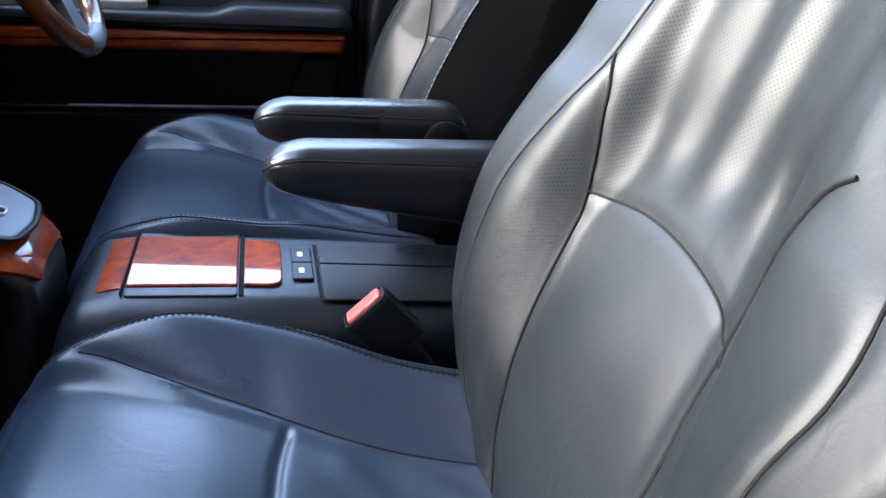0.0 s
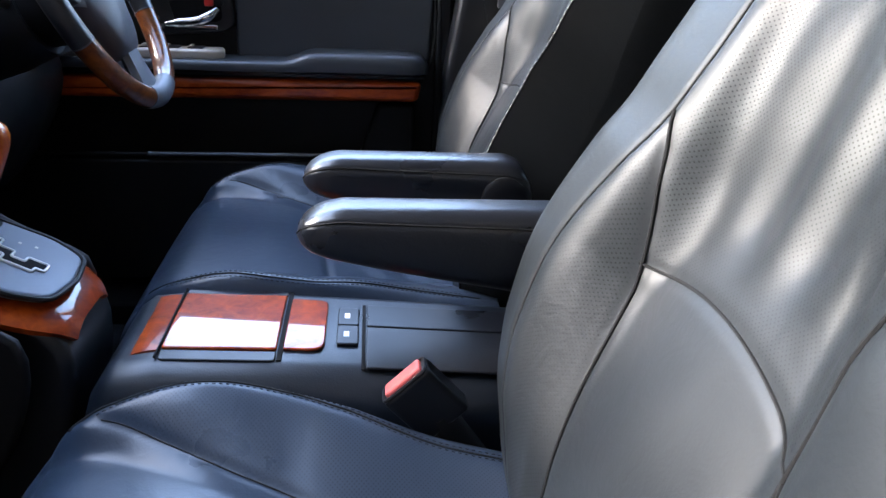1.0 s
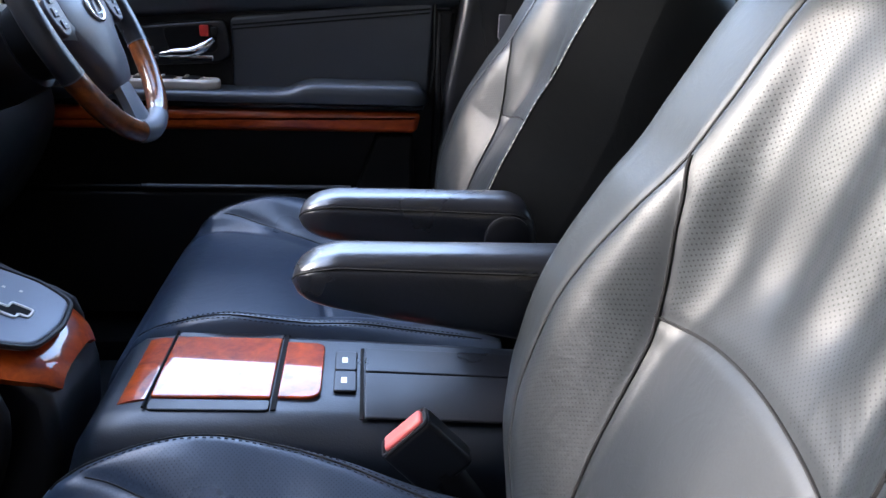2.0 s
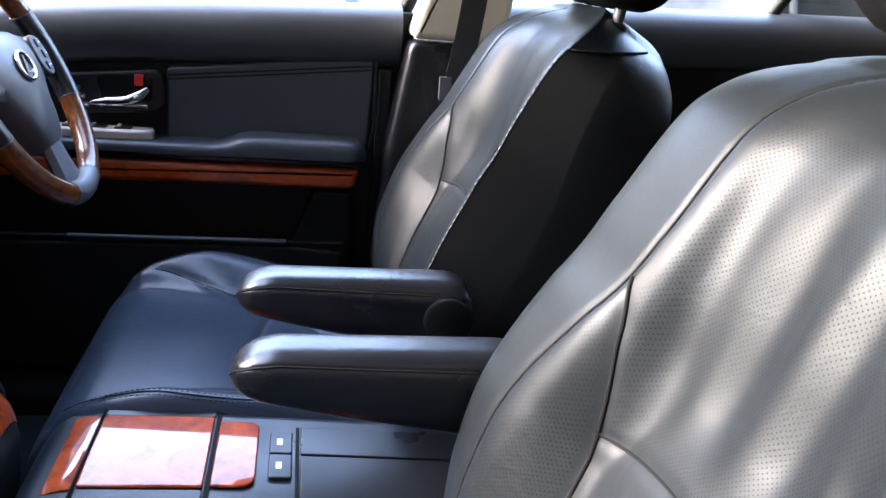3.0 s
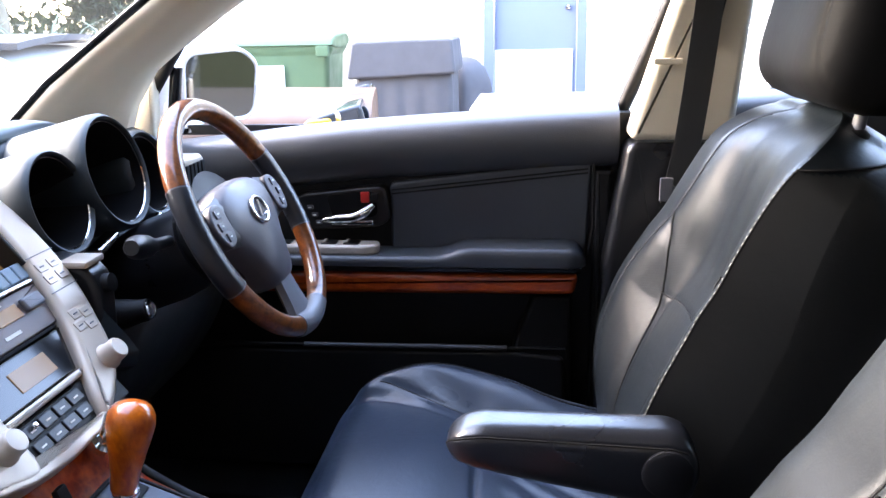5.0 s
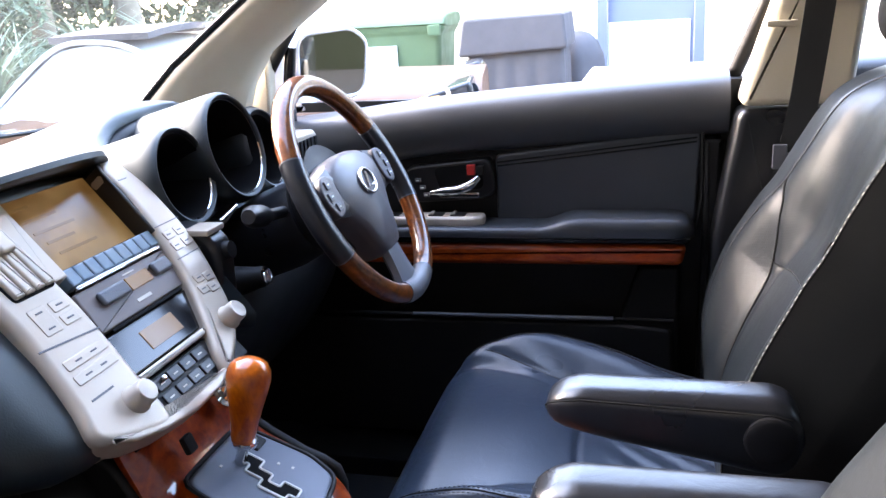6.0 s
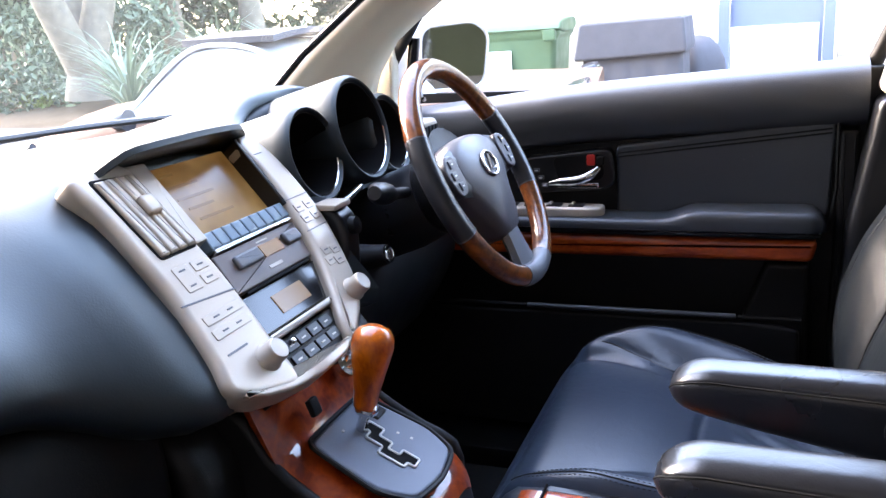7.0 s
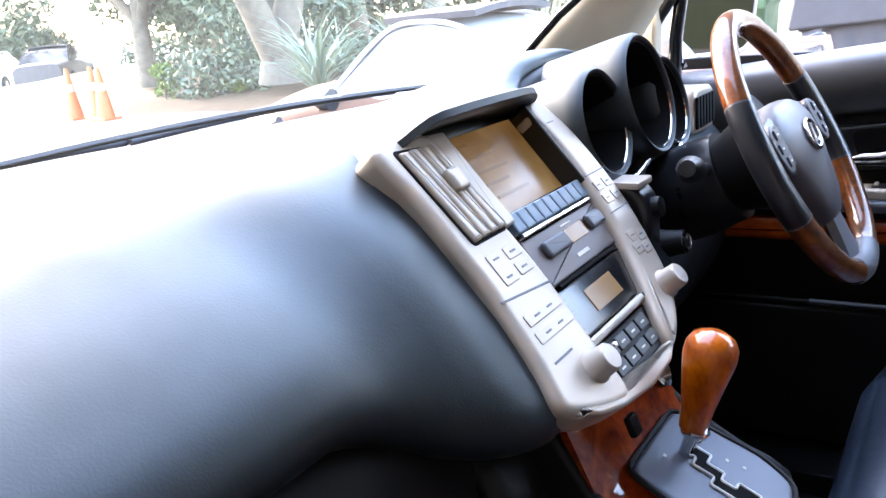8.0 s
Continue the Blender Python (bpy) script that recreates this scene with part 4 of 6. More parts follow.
def seat(side, label, inner_label):
    st = thing("front_seat", label, "car seat", (0, side * SEAT_Y - 0.009, 0), "front seats")
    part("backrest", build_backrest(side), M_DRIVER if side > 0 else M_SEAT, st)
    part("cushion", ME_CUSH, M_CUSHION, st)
    for sg in (1, -1):
        piped = side > 0 > sg
        ss = np.linspace(0.03, SHOULDER if piped else 0.60, 70)
        line = [back_point(s, sg * crest(s, sg, side), side) + N * (0.0012 if piped else 0.0004) for s in ss]
        if piped:
            # over the shoulder and round to the back
            o0 = float(back_off(SHOULDER, -crest(SHOULDER, -1.0, side), side))
            for d in np.linspace(0.006, 0.104, 26):
                h = SHOULDER + 0.587 * d
                v, vb, fo, bo = back_ring(h, side)
                edge_v = v < -crest(h, -1.0, side)
                va, oa = np.r_[v[edge_v][::-1], vb[::-1][:16]], np.r_[fo[edge_v][::-1], bo[::-1][:16]]
                va = float(np.interp(d - o0, -oa, va))
                line.append(P0 + U * h + N * (o0 - d) + np.array((0, float(widen(va, side, h)) - 0.0008, 0)))
        part("seam", tube(line, 0.0019 if piped else 0.0013, 6), M_STITCH, st)
        if piped:
            sp = [back_point(s, sg * (crest(s, sg, side) + 0.0045), side) + N * 0.0006 for s in np.linspace(0.06, 0.545, 120)]
            part("stitching", stitches(sp, np.zeros(3), pitch=0.0085, rad=0.0008), M_THREAD, st, "pale stitching along the seam")
        ss = np.linspace(0.03, 0.415, 50)
        part("seam", tube([back_point(s, sg * table(s, INNER), side) + N * 0.0008 for s in ss], 0.0015, 6), M_STITCH, st)
        xs = np.linspace(-0.195, 0.22, 70)
        part("seam", tube([(x, sg * table(x, CCR), cush_skin(x, table(x, CCR)) + 0.0003) for x in xs], 0.0012, 6), M_STITCH, st)
        for off in (0.005, -0.005):
            part("stitching", stitches([(x, sg * (table(x, CCR) + off), cush_skin(x, table(x, CCR) + off) + 0.0003) for x in np.linspace(-0.17, 0.2, 90)], np.zeros(3)), M_STITCH, st)
        xs = np.linspace(-0.165, 0.22, 70)
        part("seam", tube([(x, sg * table(x, CIN), cush_skin(x, table(x, CIN)) + 0.0004) for x in xs], 0.0008, 6), M_STITCH, st)
    vs = np.linspace(-0.126, 0.120, 40)
    part("seam", tube([back_point(arch_s(v), v, side) + N * 0.0004 for v in vs], 0.0012, 6), M_STITCH, st)
    # front skirt of the cushion with its piping
    part("skirt", slab(rounded([(-0.215, 0.50), (-0.10, 0.47), (0.30, 0.47), (0.30, 0.56), (-0.18, 0.56)], 0.02), 1, -0.235, 0.235, 0.02), M_BLACK, st, "black plastic seat base")
    for sg in (1, -1):
        part("rail", box(-0.20, 0.36, sg * 0.19 - 0.018, sg * 0.19 + 0.018, 0.36, 0.48, 0.004), M_BLACK, st)
    # headrest
    part("headrest", moved(headrest_mesh(), axes((0.468, 0, 1.262), (math.cos(0.23), 0, -math.sin(0.23)), (0, 1, 0), (math.sin(0.23), 0, math.cos(0.23)))), M_HEADREST, st, "padded black leather headrest")
    for sg in (1, -1):
        part("headrest_post", tube([(0.449, sg * 0.068, 1.10), (0.462, sg * 0.068, 1.19)], 0.0075, 10), M_GREY, st, "grey metal headrest post")
        part("post_collar", turned([(0.017, 0), (0.017, 0.008), (0.011, 0.014), (0.007, 0.014)], 16, axes((0.450, sg * 0.068, 1.120), (1, 0, 0), (0, 1, 0), (0.12, 0, 1))), M_BLACK, st)
    # armrest on the inner side
    inn = -side
    yc = inn * (0.251 if side > 0 else 0.291)
    fit_arm = Matrix.Translation((-0.005, 0, -0.007)) @ Matrix.Diagonal((0.963, 1, 1, 1)) if side > 0 else Matrix.Translation((0.004, 0, 0))
    arm = part("armrest", moved(arm_mesh(yc), fit_arm), M_LEATHER, st, "folding black leather armrest")
    ysd = yc + inn * 0.033
    for sg in (1, -1):
        part("seam", moved(tube([arm_point(x, 0.66, sg, yc) for x in np.linspace(0.0042, 0.262, 60)], 0.0011, 6), fit_arm), M_STITCH, arm)
    part("pivot_button", turned([(0.001, 0), (0.026, 0), (0.026, 0.004), (0.022, 0.006), (0.001, 0.006)], 28, axes((0.227, ysd - inn * 0.001, 0.812), (1, 0, 0), (0, 0, inn), (0, inn, 0))), M_SATIN, arm, "round black pivot cover")
    return st


seat(-1, "black perforated leather passenger seat with folded-down armrest", "")
seat(1, "black leather driver's seat with folded-down armrest and headrest", "")

# ---- buckle ----
buckle = thing("seat_belt_buckle", "black seat belt buckle with a red release button", "buckle")
bm_ = axes((0.108, -0.128, 0.697), (0.72, 0, 0.694), (0, 1, 0), (-0.694, 0, 0.72))
part("housing", moved(box(-0.028, 0.028, -0.014, 0.014, -0.062, 0.0, 0.006, 3), bm_), M_SATIN, buckle)
part("release_button", moved(box(-0.022, 0.022, -0.010, 0.010, -0.006, 0.005, 0.004, 3), bm_), M_BUCKLERED, buckle, "red push button")
part("rim", moved(tube([(p[0], p[1], 0.0) for p in rounded([(-0.026, -0.0125), (0.026, -0.0125), (0.026, 0.0125), (-0.026, 0.0125)], 0.006)], 0.002, 6, True), bm_), M_SATIN, buckle)
part("stalk", tube([(0.142, -0.128, 0.66), (0.185, -0.126, 0.60), (0.23, -0.12, 0.46)], 0.016, 8), M_BLACK, buckle)

# ---- rear console between the seats ----
cons = thing("centre_console", "black centre console with burl wood lids between the seats", "console")
CY0, CY1 = -0.095, 0.122
rings = []
for x, zt in [(-0.216, 0.600), (-0.212, 0.625), (-0.205, 0.648), (-0.192, 0.668), (-0.176, 0.680), (-0.14, 0.684), (-0.02, 0.681), (0.07, 0.676), (0.25, 0.664), (0.50, 0.655)]:
    ring = []
    for p in rounded([(CY0 - 0.006, 0.38), (CY0, zt - 0.028), (CY0 + 0.022, zt), (CY1 - 0.016, zt), (CY1, zt - 0.022), (CY1 + 0.006, 0.38)], [0.01, 0.02, 0.02, 0.014, 0.014, 0.01]):
        ring.append((x, p[0], p[1]))
    rings.append(ring)
part("body", grid(rings, True, True, True), M_CONSOLE, cons)


def lid(name, x0, x1, y0, y1, z0, z1, h, material, r=0.008, label="", crown=0.0):
    """A lid lying on the console's slightly sloping top."""
    b = slab(rounded([(x0, y0), (x1, y0), (x1, y1), (x0, y1)], r), 2, 0, h, min(0.003, h * 0.45))
    for k in range(1, 14 if crown else 0):
        bmesh.ops.bisect_plane(b, geom=b.verts[:] + b.edges[:] + b.faces[:], plane_co=(0, y0 + (y1 - y0) * k / 14, 0), plane_no=(0, 1, 0))
    for v in b.verts:
        v.co.z += z0 + (z1 - z0) * (v.co.x - x0) / (x1 - x0) - crown * ((v.co.y - (y0 + y1) / 2) / (y1 - y0) * 2) ** 2
    return part(name, b, material, cons, label)


lid("wood_lid", -0.138, -0.0215, -0.042, 0.090, 0.6855, 0.6825, 0.004, M_WOOD, 0.003, "glossy red burl wood lid", 0.0016)
lid("wood_cover", -0.015, 0.0275, -0.040, 0.082, 0.6822, 0.6802, 0.0035, M_WOOD, [0.003, 0.018, 0.014, 0.003], "glossy red burl wood cover", 0.0014)
lid("lid_grip", -0.138, -0.021, -0.064, -0.0445, 0.683, 0.680, 0.003, M_SATIN, 0.006, "black finger grip of the lid")
lid("lid_edge", -0.138, -0.021, 0.0925, 0.104, 0.683, 0.680, 0.003, M_SATIN, 0.004)
lid("gap", -0.0203, -0.0147, -0.062, 0.104, 0.681, 0.681, 0.0012, M_DARK, 0.001)
fw = []
for k in np.linspace(0, 1, 9):
    x = -0.142 - 0.062 * math.sin(k * 1.25)
    z = 0.6855 - 0.034 * (1 - math.cos(k * 1.25)) * 1.4
    fw.append([(x, y, z) for y in np.linspace(-0.044 - 0.01 * k, 0.090 + 0.008 * k, 9)])
fwb = grid(fw)
bmesh.ops.solidify(fwb, geom=fwb.faces[:], thickness=0.004)
part("wood_front", fwb, M_WOOD, cons, "curved burl wood front")
part("front_rim", tube([(-0.1405, y, 0.6865) for y in np.linspace(-0.062, 0.104, 8)], 0.0016, 6), M_DARK, cons)
for y0, y1 in ((0.021, 0.064), (-0.024, 0.0195)):
    b = lid("heater_switch", 0.0395, 0.0635, y0, y1, 0.678, 0.677, 0.0035, M_SATIN, 0.004, "black heated-seat switch")
    part("legend", box(0.047, 0.053, (y0 + y1) / 2 - 0.006, (y0 + y1) / 2 + 0.006, 0.6808, 0.6814, 0), M_WHITE, b)
lid("storage_lid", 0.072, 0.44, 0.022, 0.076, 0.676, 0.656, 0.003, M_SATIN, 0.003, "black sliding storage lid")
lid("storage_lid", 0.072, 0.44, -0.072, 0.019, 0.676, 0.656, 0.003, M_SATIN, 0.003, "black sliding storage lid")
lid("lid_gap", 0.0668, 0.0708, -0.074, 0.078, 0.6765, 0.6765, 0.0012, M_DARK, 0.001)

# ---- dashboard ----
dash = thing("dashboard", "black soft-touch dashboard with silver centre stack and instrument hoods", "dashboard")


def dash_section(y):
    a = abs(y)
    near = smooth01((0.30 - a) / 0.14)
    hump = 0.045 * math.exp(-((y - 0.385) / 0.135) ** 4)
    back = -0.975 + 0.25 * y * y
    low = 0.885 + (0.072 * smooth01((a - 0.175) / 0.17) if y < 0 else 0.0)
    dz = (low - 0.885)
    full = 0.017 * smooth01((-y - 0.155) / 0.06)
    cut = 0.06 * smooth01((0.150 - abs(y - 0.01)) / 0.02) + 0.085 * smooth01((0.192 - abs(y - 0.362)) / 0.02)
    return [(back, 1.062), (back + 0.08, 1.076), (-0.78 + 0.02 * near, 1.086 + 0.35 * hump), (-0.665 + 0.04 * near, 1.094 + 0.9 * hump), (-0.605 + 0.055 * near, 1.085 + hump * 0.9), (-0.552 + 0.055 * near - cut + 0.3 * full, 1.050 + 0.3 * hump + 0.5 * full),
            (-0.498 + 0.056 * near - cut + 0.7 * full, 0.990 + 0.3 * dz + 0.8 * full), (-0.452 + 0.060 * near - cut + 0.6 * full, 0.930 + 0.7 * dz + 0.6 * full), (-0.432 + 0.066 * near - cut + 0.2 * full, 0.893 + dz), (-0.432 + 0.060 * near - cut, 0.877 + dz), (-0.455 + 0.04 * near - cut, 0.864 + dz), (-0.56, 0.85 + dz), (-0.90, 0.84), (back, 0.90)]


ys = np.r_[np.linspace(-0.72, -0.15, 30), np.linspace(-0.13, 0.72, 44)]
rings = []
for y in ys:
    rings.append([(p[0], y, p[1]) for p in resample(dash_section(y), 72)])
part("pad", grid(rings, True, True, True), M_DASH, dash, "soft black grained dash pad")
# knee panels and glove box
gl = resample([(-0.50, 0.945), (-0.452, 0.925), (-0.428, 0.86), (-0.435, 0.74), (-0.52, 0.58), (-0.75, 0.56), (-0.80, 0.70), (-0.72, 0.93)], 50)
part("glove_box", slab(gl, 1, -0.70, -0.178, 0.02), mat("glove_box_plastic", (0.0028, 0.0029, 0.0032), 0.6, grain=0.25, grain_scale=600, spec=0.2), dash, "black glove box")
part("side_panel", slab(resample([(-0.50, 0.862), (-0.445, 0.85), (-0.405, 0.79), (-0.43, 0.66), (-0.56, 0.50), (-0.80, 0.50), (-0.80, 0.85)], 50), 1, -0.174, -0.09, 0.02), M_BLACK, dash)
part("knee_panel", slab(resample([(-0.53, 0.93), (-0.475, 0.90), (-0.455, 0.83), (-0.50, 0.72), (-0.60, 0.62), (-0.80, 0.62), (-0.80, 0.93)], 50), 1, 0.14, 0.70, 0.02), M_BLACK, dash, "black knee panel below the wheel")

# centre stack: O is its foot, along E1 upwards, NS outwards
E1, NS = np.array((-0.636, 0.0, 0.774)), np.array((0.774, 0.0, 0.636))
OS = np.array(((0.295 - 0.636 * 0.87) / 0.774, 0.0, 0.87))


def stack(t, y, h=0.0):
    return OS + E1 * t + NS * h + np.array((0, y, 0))


MS = axes(OS, E1, (0, 1, 0), NS)


def plate(name, outline, h0, h1, material, parent, r=0.002, label=""):
    """A plate with a (t, y) outline on the stack's face, from height h0 to h1."""
    return part(name, moved(slab(outline, 2, h0, h1, min(r, (h1 - h0) * 0.45)), MS), material, parent, label)


def rect(t0, t1, y0, y1, r=0.003):
    return rounded([(t0, y0), (t1, y0), (t1, y1), (t0, y1)], r, 3)


stk = dash
L_OUT = [(0.298, -0.142), (0.293, -0.155), (0.277, -0.155), (0.242, -0.149), (0.197, -0.148), (0.158, -0.147), (0.114, -0.152), (0.078, -0.158), (0.046, -0.166), (0.036, -0.160)]
L_IN = [(0.010, -0.084), (0.018, -0.074), (0.06, -0.071), (0.105, -0.067), (0.153, -0.0645), (0.187, -0.066), (0.249, -0.070), (0.285, -0.073), (0.298, -0.084)]
R_OUT = [(0.298, 0.128), (0.292, 0.143), (0.255, 0.160), (0.20, 0.164), (0.152, 0.158), (0.10, 0.139), (0.055, 0.114), (0.020, 0.066)]
R_IN = [(0.012, 0.034), (0.033, 0.040), (0.06, 0.057), (0.115, 0.088), (0.17, 0.105), (0.235, 0.113), (0.285, 0.110)]


def curved_plate(name, outline, edge_drop, material, parent, label=""):
    """A silver cheek whose outer edge rolls back into the dash."""
    o = resample(outline, 110)
    b = moved(slab(o, 2, -0.028, 0.004, 0.009, 6), MS)
    return part(name, b, material, parent, label)


cheek_l = curved_plate("cheek", L_OUT + L_IN, 0.02, M_SILVER, stk, "silver cheek with vent, buttons and knob")
plate("foot", rounded([(0.034, -0.156), (0.020, -0.130), (0.010, -0.094), (0.003, -0.040), (0.005, 0.012), (0.014, 0.036), (0.0185, 0.033), (0.0178, -0.055), (0.0195, -0.076)], 0.004), -0.030, 0.0035, M_SILVER, stk, 0.003)
cheek_r = curved_plate("cheek", [(t, y) for t, y in R_OUT] + R_IN, 0.02, M_SILVER, stk, "silver cheek with buttons and knob")
plate("core", rect(0.012, 0.292, -0.085, 0.135), -0.07, -0.034, M_BLACK, stk)
# vent slats
plate("vent_well", rounded([(0.184, -0.128), (0.184, -0.0715), (0.280, -0.078), (0.286, -0.138)], 0.006), 0.0005, 0.0048, M_DARK, cheek_l, 0.001)
for k in range(4):
    a, b = np.array((0.187, -0.1255 + 0.0136 * k)), np.array((0.281, -0.1345 + 0.0136 * k))
    d = np.array((0.0, 0.0126))
    plate("slat", rounded([a, a + d, b + d, b], 0.002, 2), 0.002, 0.0085, M_SILVER, cheek_l, 0.003, "silver vent slat")
part("vent_thumb", moved(box(-0.010, 0.012, -0.011, 0.008, 0, 0.0095, 0.0042, 3), MS @ Matrix.Translation((0.240, -0.094, 0.005))), M_SILVER, cheek_l)
plate("seam_line", rounded([(0.134, -0.147), (0.136, -0.147), (0.128, -0.068), (0.126, -0.068)], 0.0005, 2), 0.0036, 0.0044, M_GREY, cheek_l, 0.0002)
# buttons of the near cheek
for t0, t1, y0, y1 in ((0.143, 0.173, -0.126, -0.104), (0.160, 0.172, -0.099, -0.077), (0.144, 0.156, -0.099, -0.077), (0.106, 0.117, -0.136, -0.078), (0.090, 0.101, -0.138, -0.080)):
    b = plate("button", rect(t0, t1, y0, y1, 0.002), 0.003, 0.0049, M_SILVER, cheek_l, 0.0008)
    ts = ((t0 + t1) / 2,) if t1 - t0 < 0.02 else (t0 + 0.006, t1 - 0.006)
    for tt in ts:
        for yy in ((y0 + y1) / 2,) if y1 - y0 < 0.05 else (y0 + 0.018, y1 - 0.018):
            plate("legend", rect(tt - 0.0009, tt + 0.0009, yy - 0.0045, yy + 0.0045, 0.0004), 0.0047, 0.0053, M_GREY, b, 0.0002)
plate("legend", rect(0.072, 0.0742, -0.140, -0.108, 0.0004), 0.0038, 0.0044, M_GREY, cheek_l, 0.0002)


def knob(t, y, parent):
    k = part("knob", turned([(0.001, 0), (0.0150, 0), (0.0148, 0.003), (0.0130, 0.005), (0.0122, 0.018), (0.0105, 0.0202), (0.001, 0.0208)], 36, MS @ Matrix.Translation((t, y, 0.003))), M_BUTTON, parent, "silver rotary knob")
    return k


knob(0.050, -0.098, cheek_l)
knob(0.058, 0.098, cheek_r)
for t0, y0 in ((0.178, 0.121), (0.162, 0.119), (0.178, 0.143), (0.162, 0.141), (0.116, 0.107), (0.102, 0.100), (0.112, 0.124), (0.098, 0.117)):
    b = plate("button", rect(t0 - 0.006, t0 + 0.006, y0 - 0.008, y0 + 0.008, 0.002), 0.003, 0.0050, M_SILVER, cheek_r, 0.0008)
    plate("legend", rect(t0 - 0.0008, t0 + 0.0008, y0 - 0.004, y0 + 0.004, 0.0004), 0.0048, 0.0054, M_GREY, b, 0.0002)
for tt, ya, yb in ((0.262, 0.120, 0.136), (0.192, 0.110, 0.161), (0.146, 0.102, 0.153)):
    plate("seam_line", rect(tt, tt + 0.0012, ya, yb, 0.0004), 0.0037, 0.0044, M_GREY, cheek_r, 0.0002)
# screen in its recess, under a hood
scr_mat = bpy.data.materials.new("navigation_screen")
scr_mat.use_nodes = True
nt = scr_mat.node_tree
sb = nt.nodes["Principled BSDF"]
tcs = nt.nodes.new("ShaderNodeTexCoord")
nz = nt.nodes.new("ShaderNodeTexNoise")
nz.inputs["Scale"].default_value = 18
nt.links.new(tcs.outputs["Object"], nz.inputs["Vector"])
rp = nt.nodes.new("ShaderNodeValToRGB")
rp.color_ramp.elements[0].position, rp.color_ramp.elements[0].color = 0.35, (0.16, 0.085, 0.025, 1)
rp.color_ramp.elements[1].position, rp.color_ramp.elements[1].color = 0.65, (0.27, 0.16, 0.06, 1)
nt.links.new(nz.outputs["Fac"], rp.inputs["Fac"])
nt.links.new(rp.outputs["Color"], sb.inputs["Base Color"])
nt.links.new(rp.outputs["Color"], sb.inputs["Emission Color"])
sb.inputs["Emission Strength"].default_value = 0.02
sb.inputs["Roughness"].default_value = 0.22
M_AMBER = bpy.data.materials.new("amber_display")
M_AMBER.use_nodes = True
ab = M_AMBER.node_tree.nodes["Principled BSDF"]
ab.inputs["Base Color"].default_value = (0.13, 0.075, 0.025, 1)
ab.inputs["Emission Color"].default_value = (0.9, 0.5, 0.12, 1)
ab.inputs["Emission Strength"].default_value = 0.006
ab.inputs["Roughness"].default_value = 0.25
SCR_H = -0.020
screen = plate("screen", rect(0.200, 0.292, -0.049, 0.106, 0.003), SCR_H - 0.006, SCR_H, scr_mat, stk, 0.001, "lit amber navigation screen")
for k, (t0, y0, y1) in enumerate(((0.280, -0.034, 0.002), (0.264, -0.026, 0.030), (0.248, -0.020, 0.044), (0.234, -0.014, 0.030), (0.219, -0.010, 0.052))):
    plate("menu_line", rect(t0 - 0.0016, t0 + 0.0016, y0, y1, 0.0004), SCR_H - 0.0002, SCR_H + 0.0006, M_AMBER, screen, 0.0001)
plate("screen_frame", rect(0.196, 0.200, -0.060, 0.118, 0.002), SCR_H - 0.01, SCR_H + 0.006, M_GLOSS, stk, 0.002)
plate("screen_side", rounded([(0.19, 0.108), (0.29, 0.109), (0.295, 0.118), (0.19, 0.112)], 0.002), SCR_H - 0.01, 0.002, M_SATIN, stk, 0.002)
plate("screen_side", rounded([(0.187, -0.050), (0.29, -0.052), (0.292, -0.080), (0.187, -0.070)], 0.002), SCR_H - 0.01, 0.0030, M_SILVER, stk, 0.002)
M_KEY = mat("blue_grey_keys", (0.15, 0.215, 0.26), 0.38)
for k in range(9):
    y0 = -0.046 + 0.0174 * k
    plate("screen_key", rect(0.1765, 0.1965, y0, y0 + 0.0166, 0.002), SCR_H, -0.004, M_KEY, stk, 0.002)
plate("chrome_line", rect(0.1708, 0.1748, -0.046, 0.110, 0.001), SCR_H, -0.003, M_CHROME, stk, 0.001)
M_HEAD = mat("grey_radio_front", (0.125, 0.098, 0.09), 0.4, var=0.06)
radio = plate("radio", rounded([(0.121, -0.060), (0.1695, -0.054), (0.1695, 0.109), (0.121, 0.092)], 0.002), -0.018, -0.006, M_HEAD, stk, 0.002, "grey audio unit with amber display")
plate("display", rect(0.1435, 0.159, 0.018, 0.058, 0.001), -0.0062, -0.0045, M_AMBER, radio, 0.0005)
plate("side_button", rect(0.1425, 0.159, -0.034, 0.012, 0.004), -0.0062, 0.0005, M_GREY, radio, 0.003)
plate("side_button", rect(0.144, 0.160, 0.063, 0.095, 0.004), -0.0062, 0.0005, M_GREY, radio, 0.003)
plate("legend", rect(0.1295, 0.1335, 0.012, 0.038, 0.001), -0.0062, -0.0054, M_BUTTON, radio, 0.0003)
plate("legend", rect(0.1625, 0.1643, 0.020, 0.042, 0.0006), -0.0062, -0.0054, M_BUTTON, radio, 0.0003)
plate("disc_slot", rect(0.1165, 0.1200, -0.046, 0.084, 0.001), -0.016, -0.006, M_DARK, stk, 0.0005)
cd = plate("lower_display", rounded([(0.069, -0.066), (0.1155, -0.062), (0.1155, 0.088), (0.069, 0.062)], 0.002), -0.018, -0.007, M_GLOSS, stk, 0.002, "gloss black display panel")
plate("display", rect(0.080, 0.103, -0.020, 0.040, 0.001), -0.0072, -0.006, M_AMBER, cd, 0.0004)
plate("silver_bar", rounded([(0.060, -0.068), (0.0675, -0.067), (0.0675, 0.062), (0.060, 0.057)], 0.002), -0.012, -0.002, M_BUTTON, stk, 0.003)
lowp = plate("lower_panel", rounded([(0.018, -0.070), (0.058, -0.066), (0.058, 0.056), (0.018, 0.036)], 0.002), -0.018, -0.008, M_BLACK, stk, 0.002)
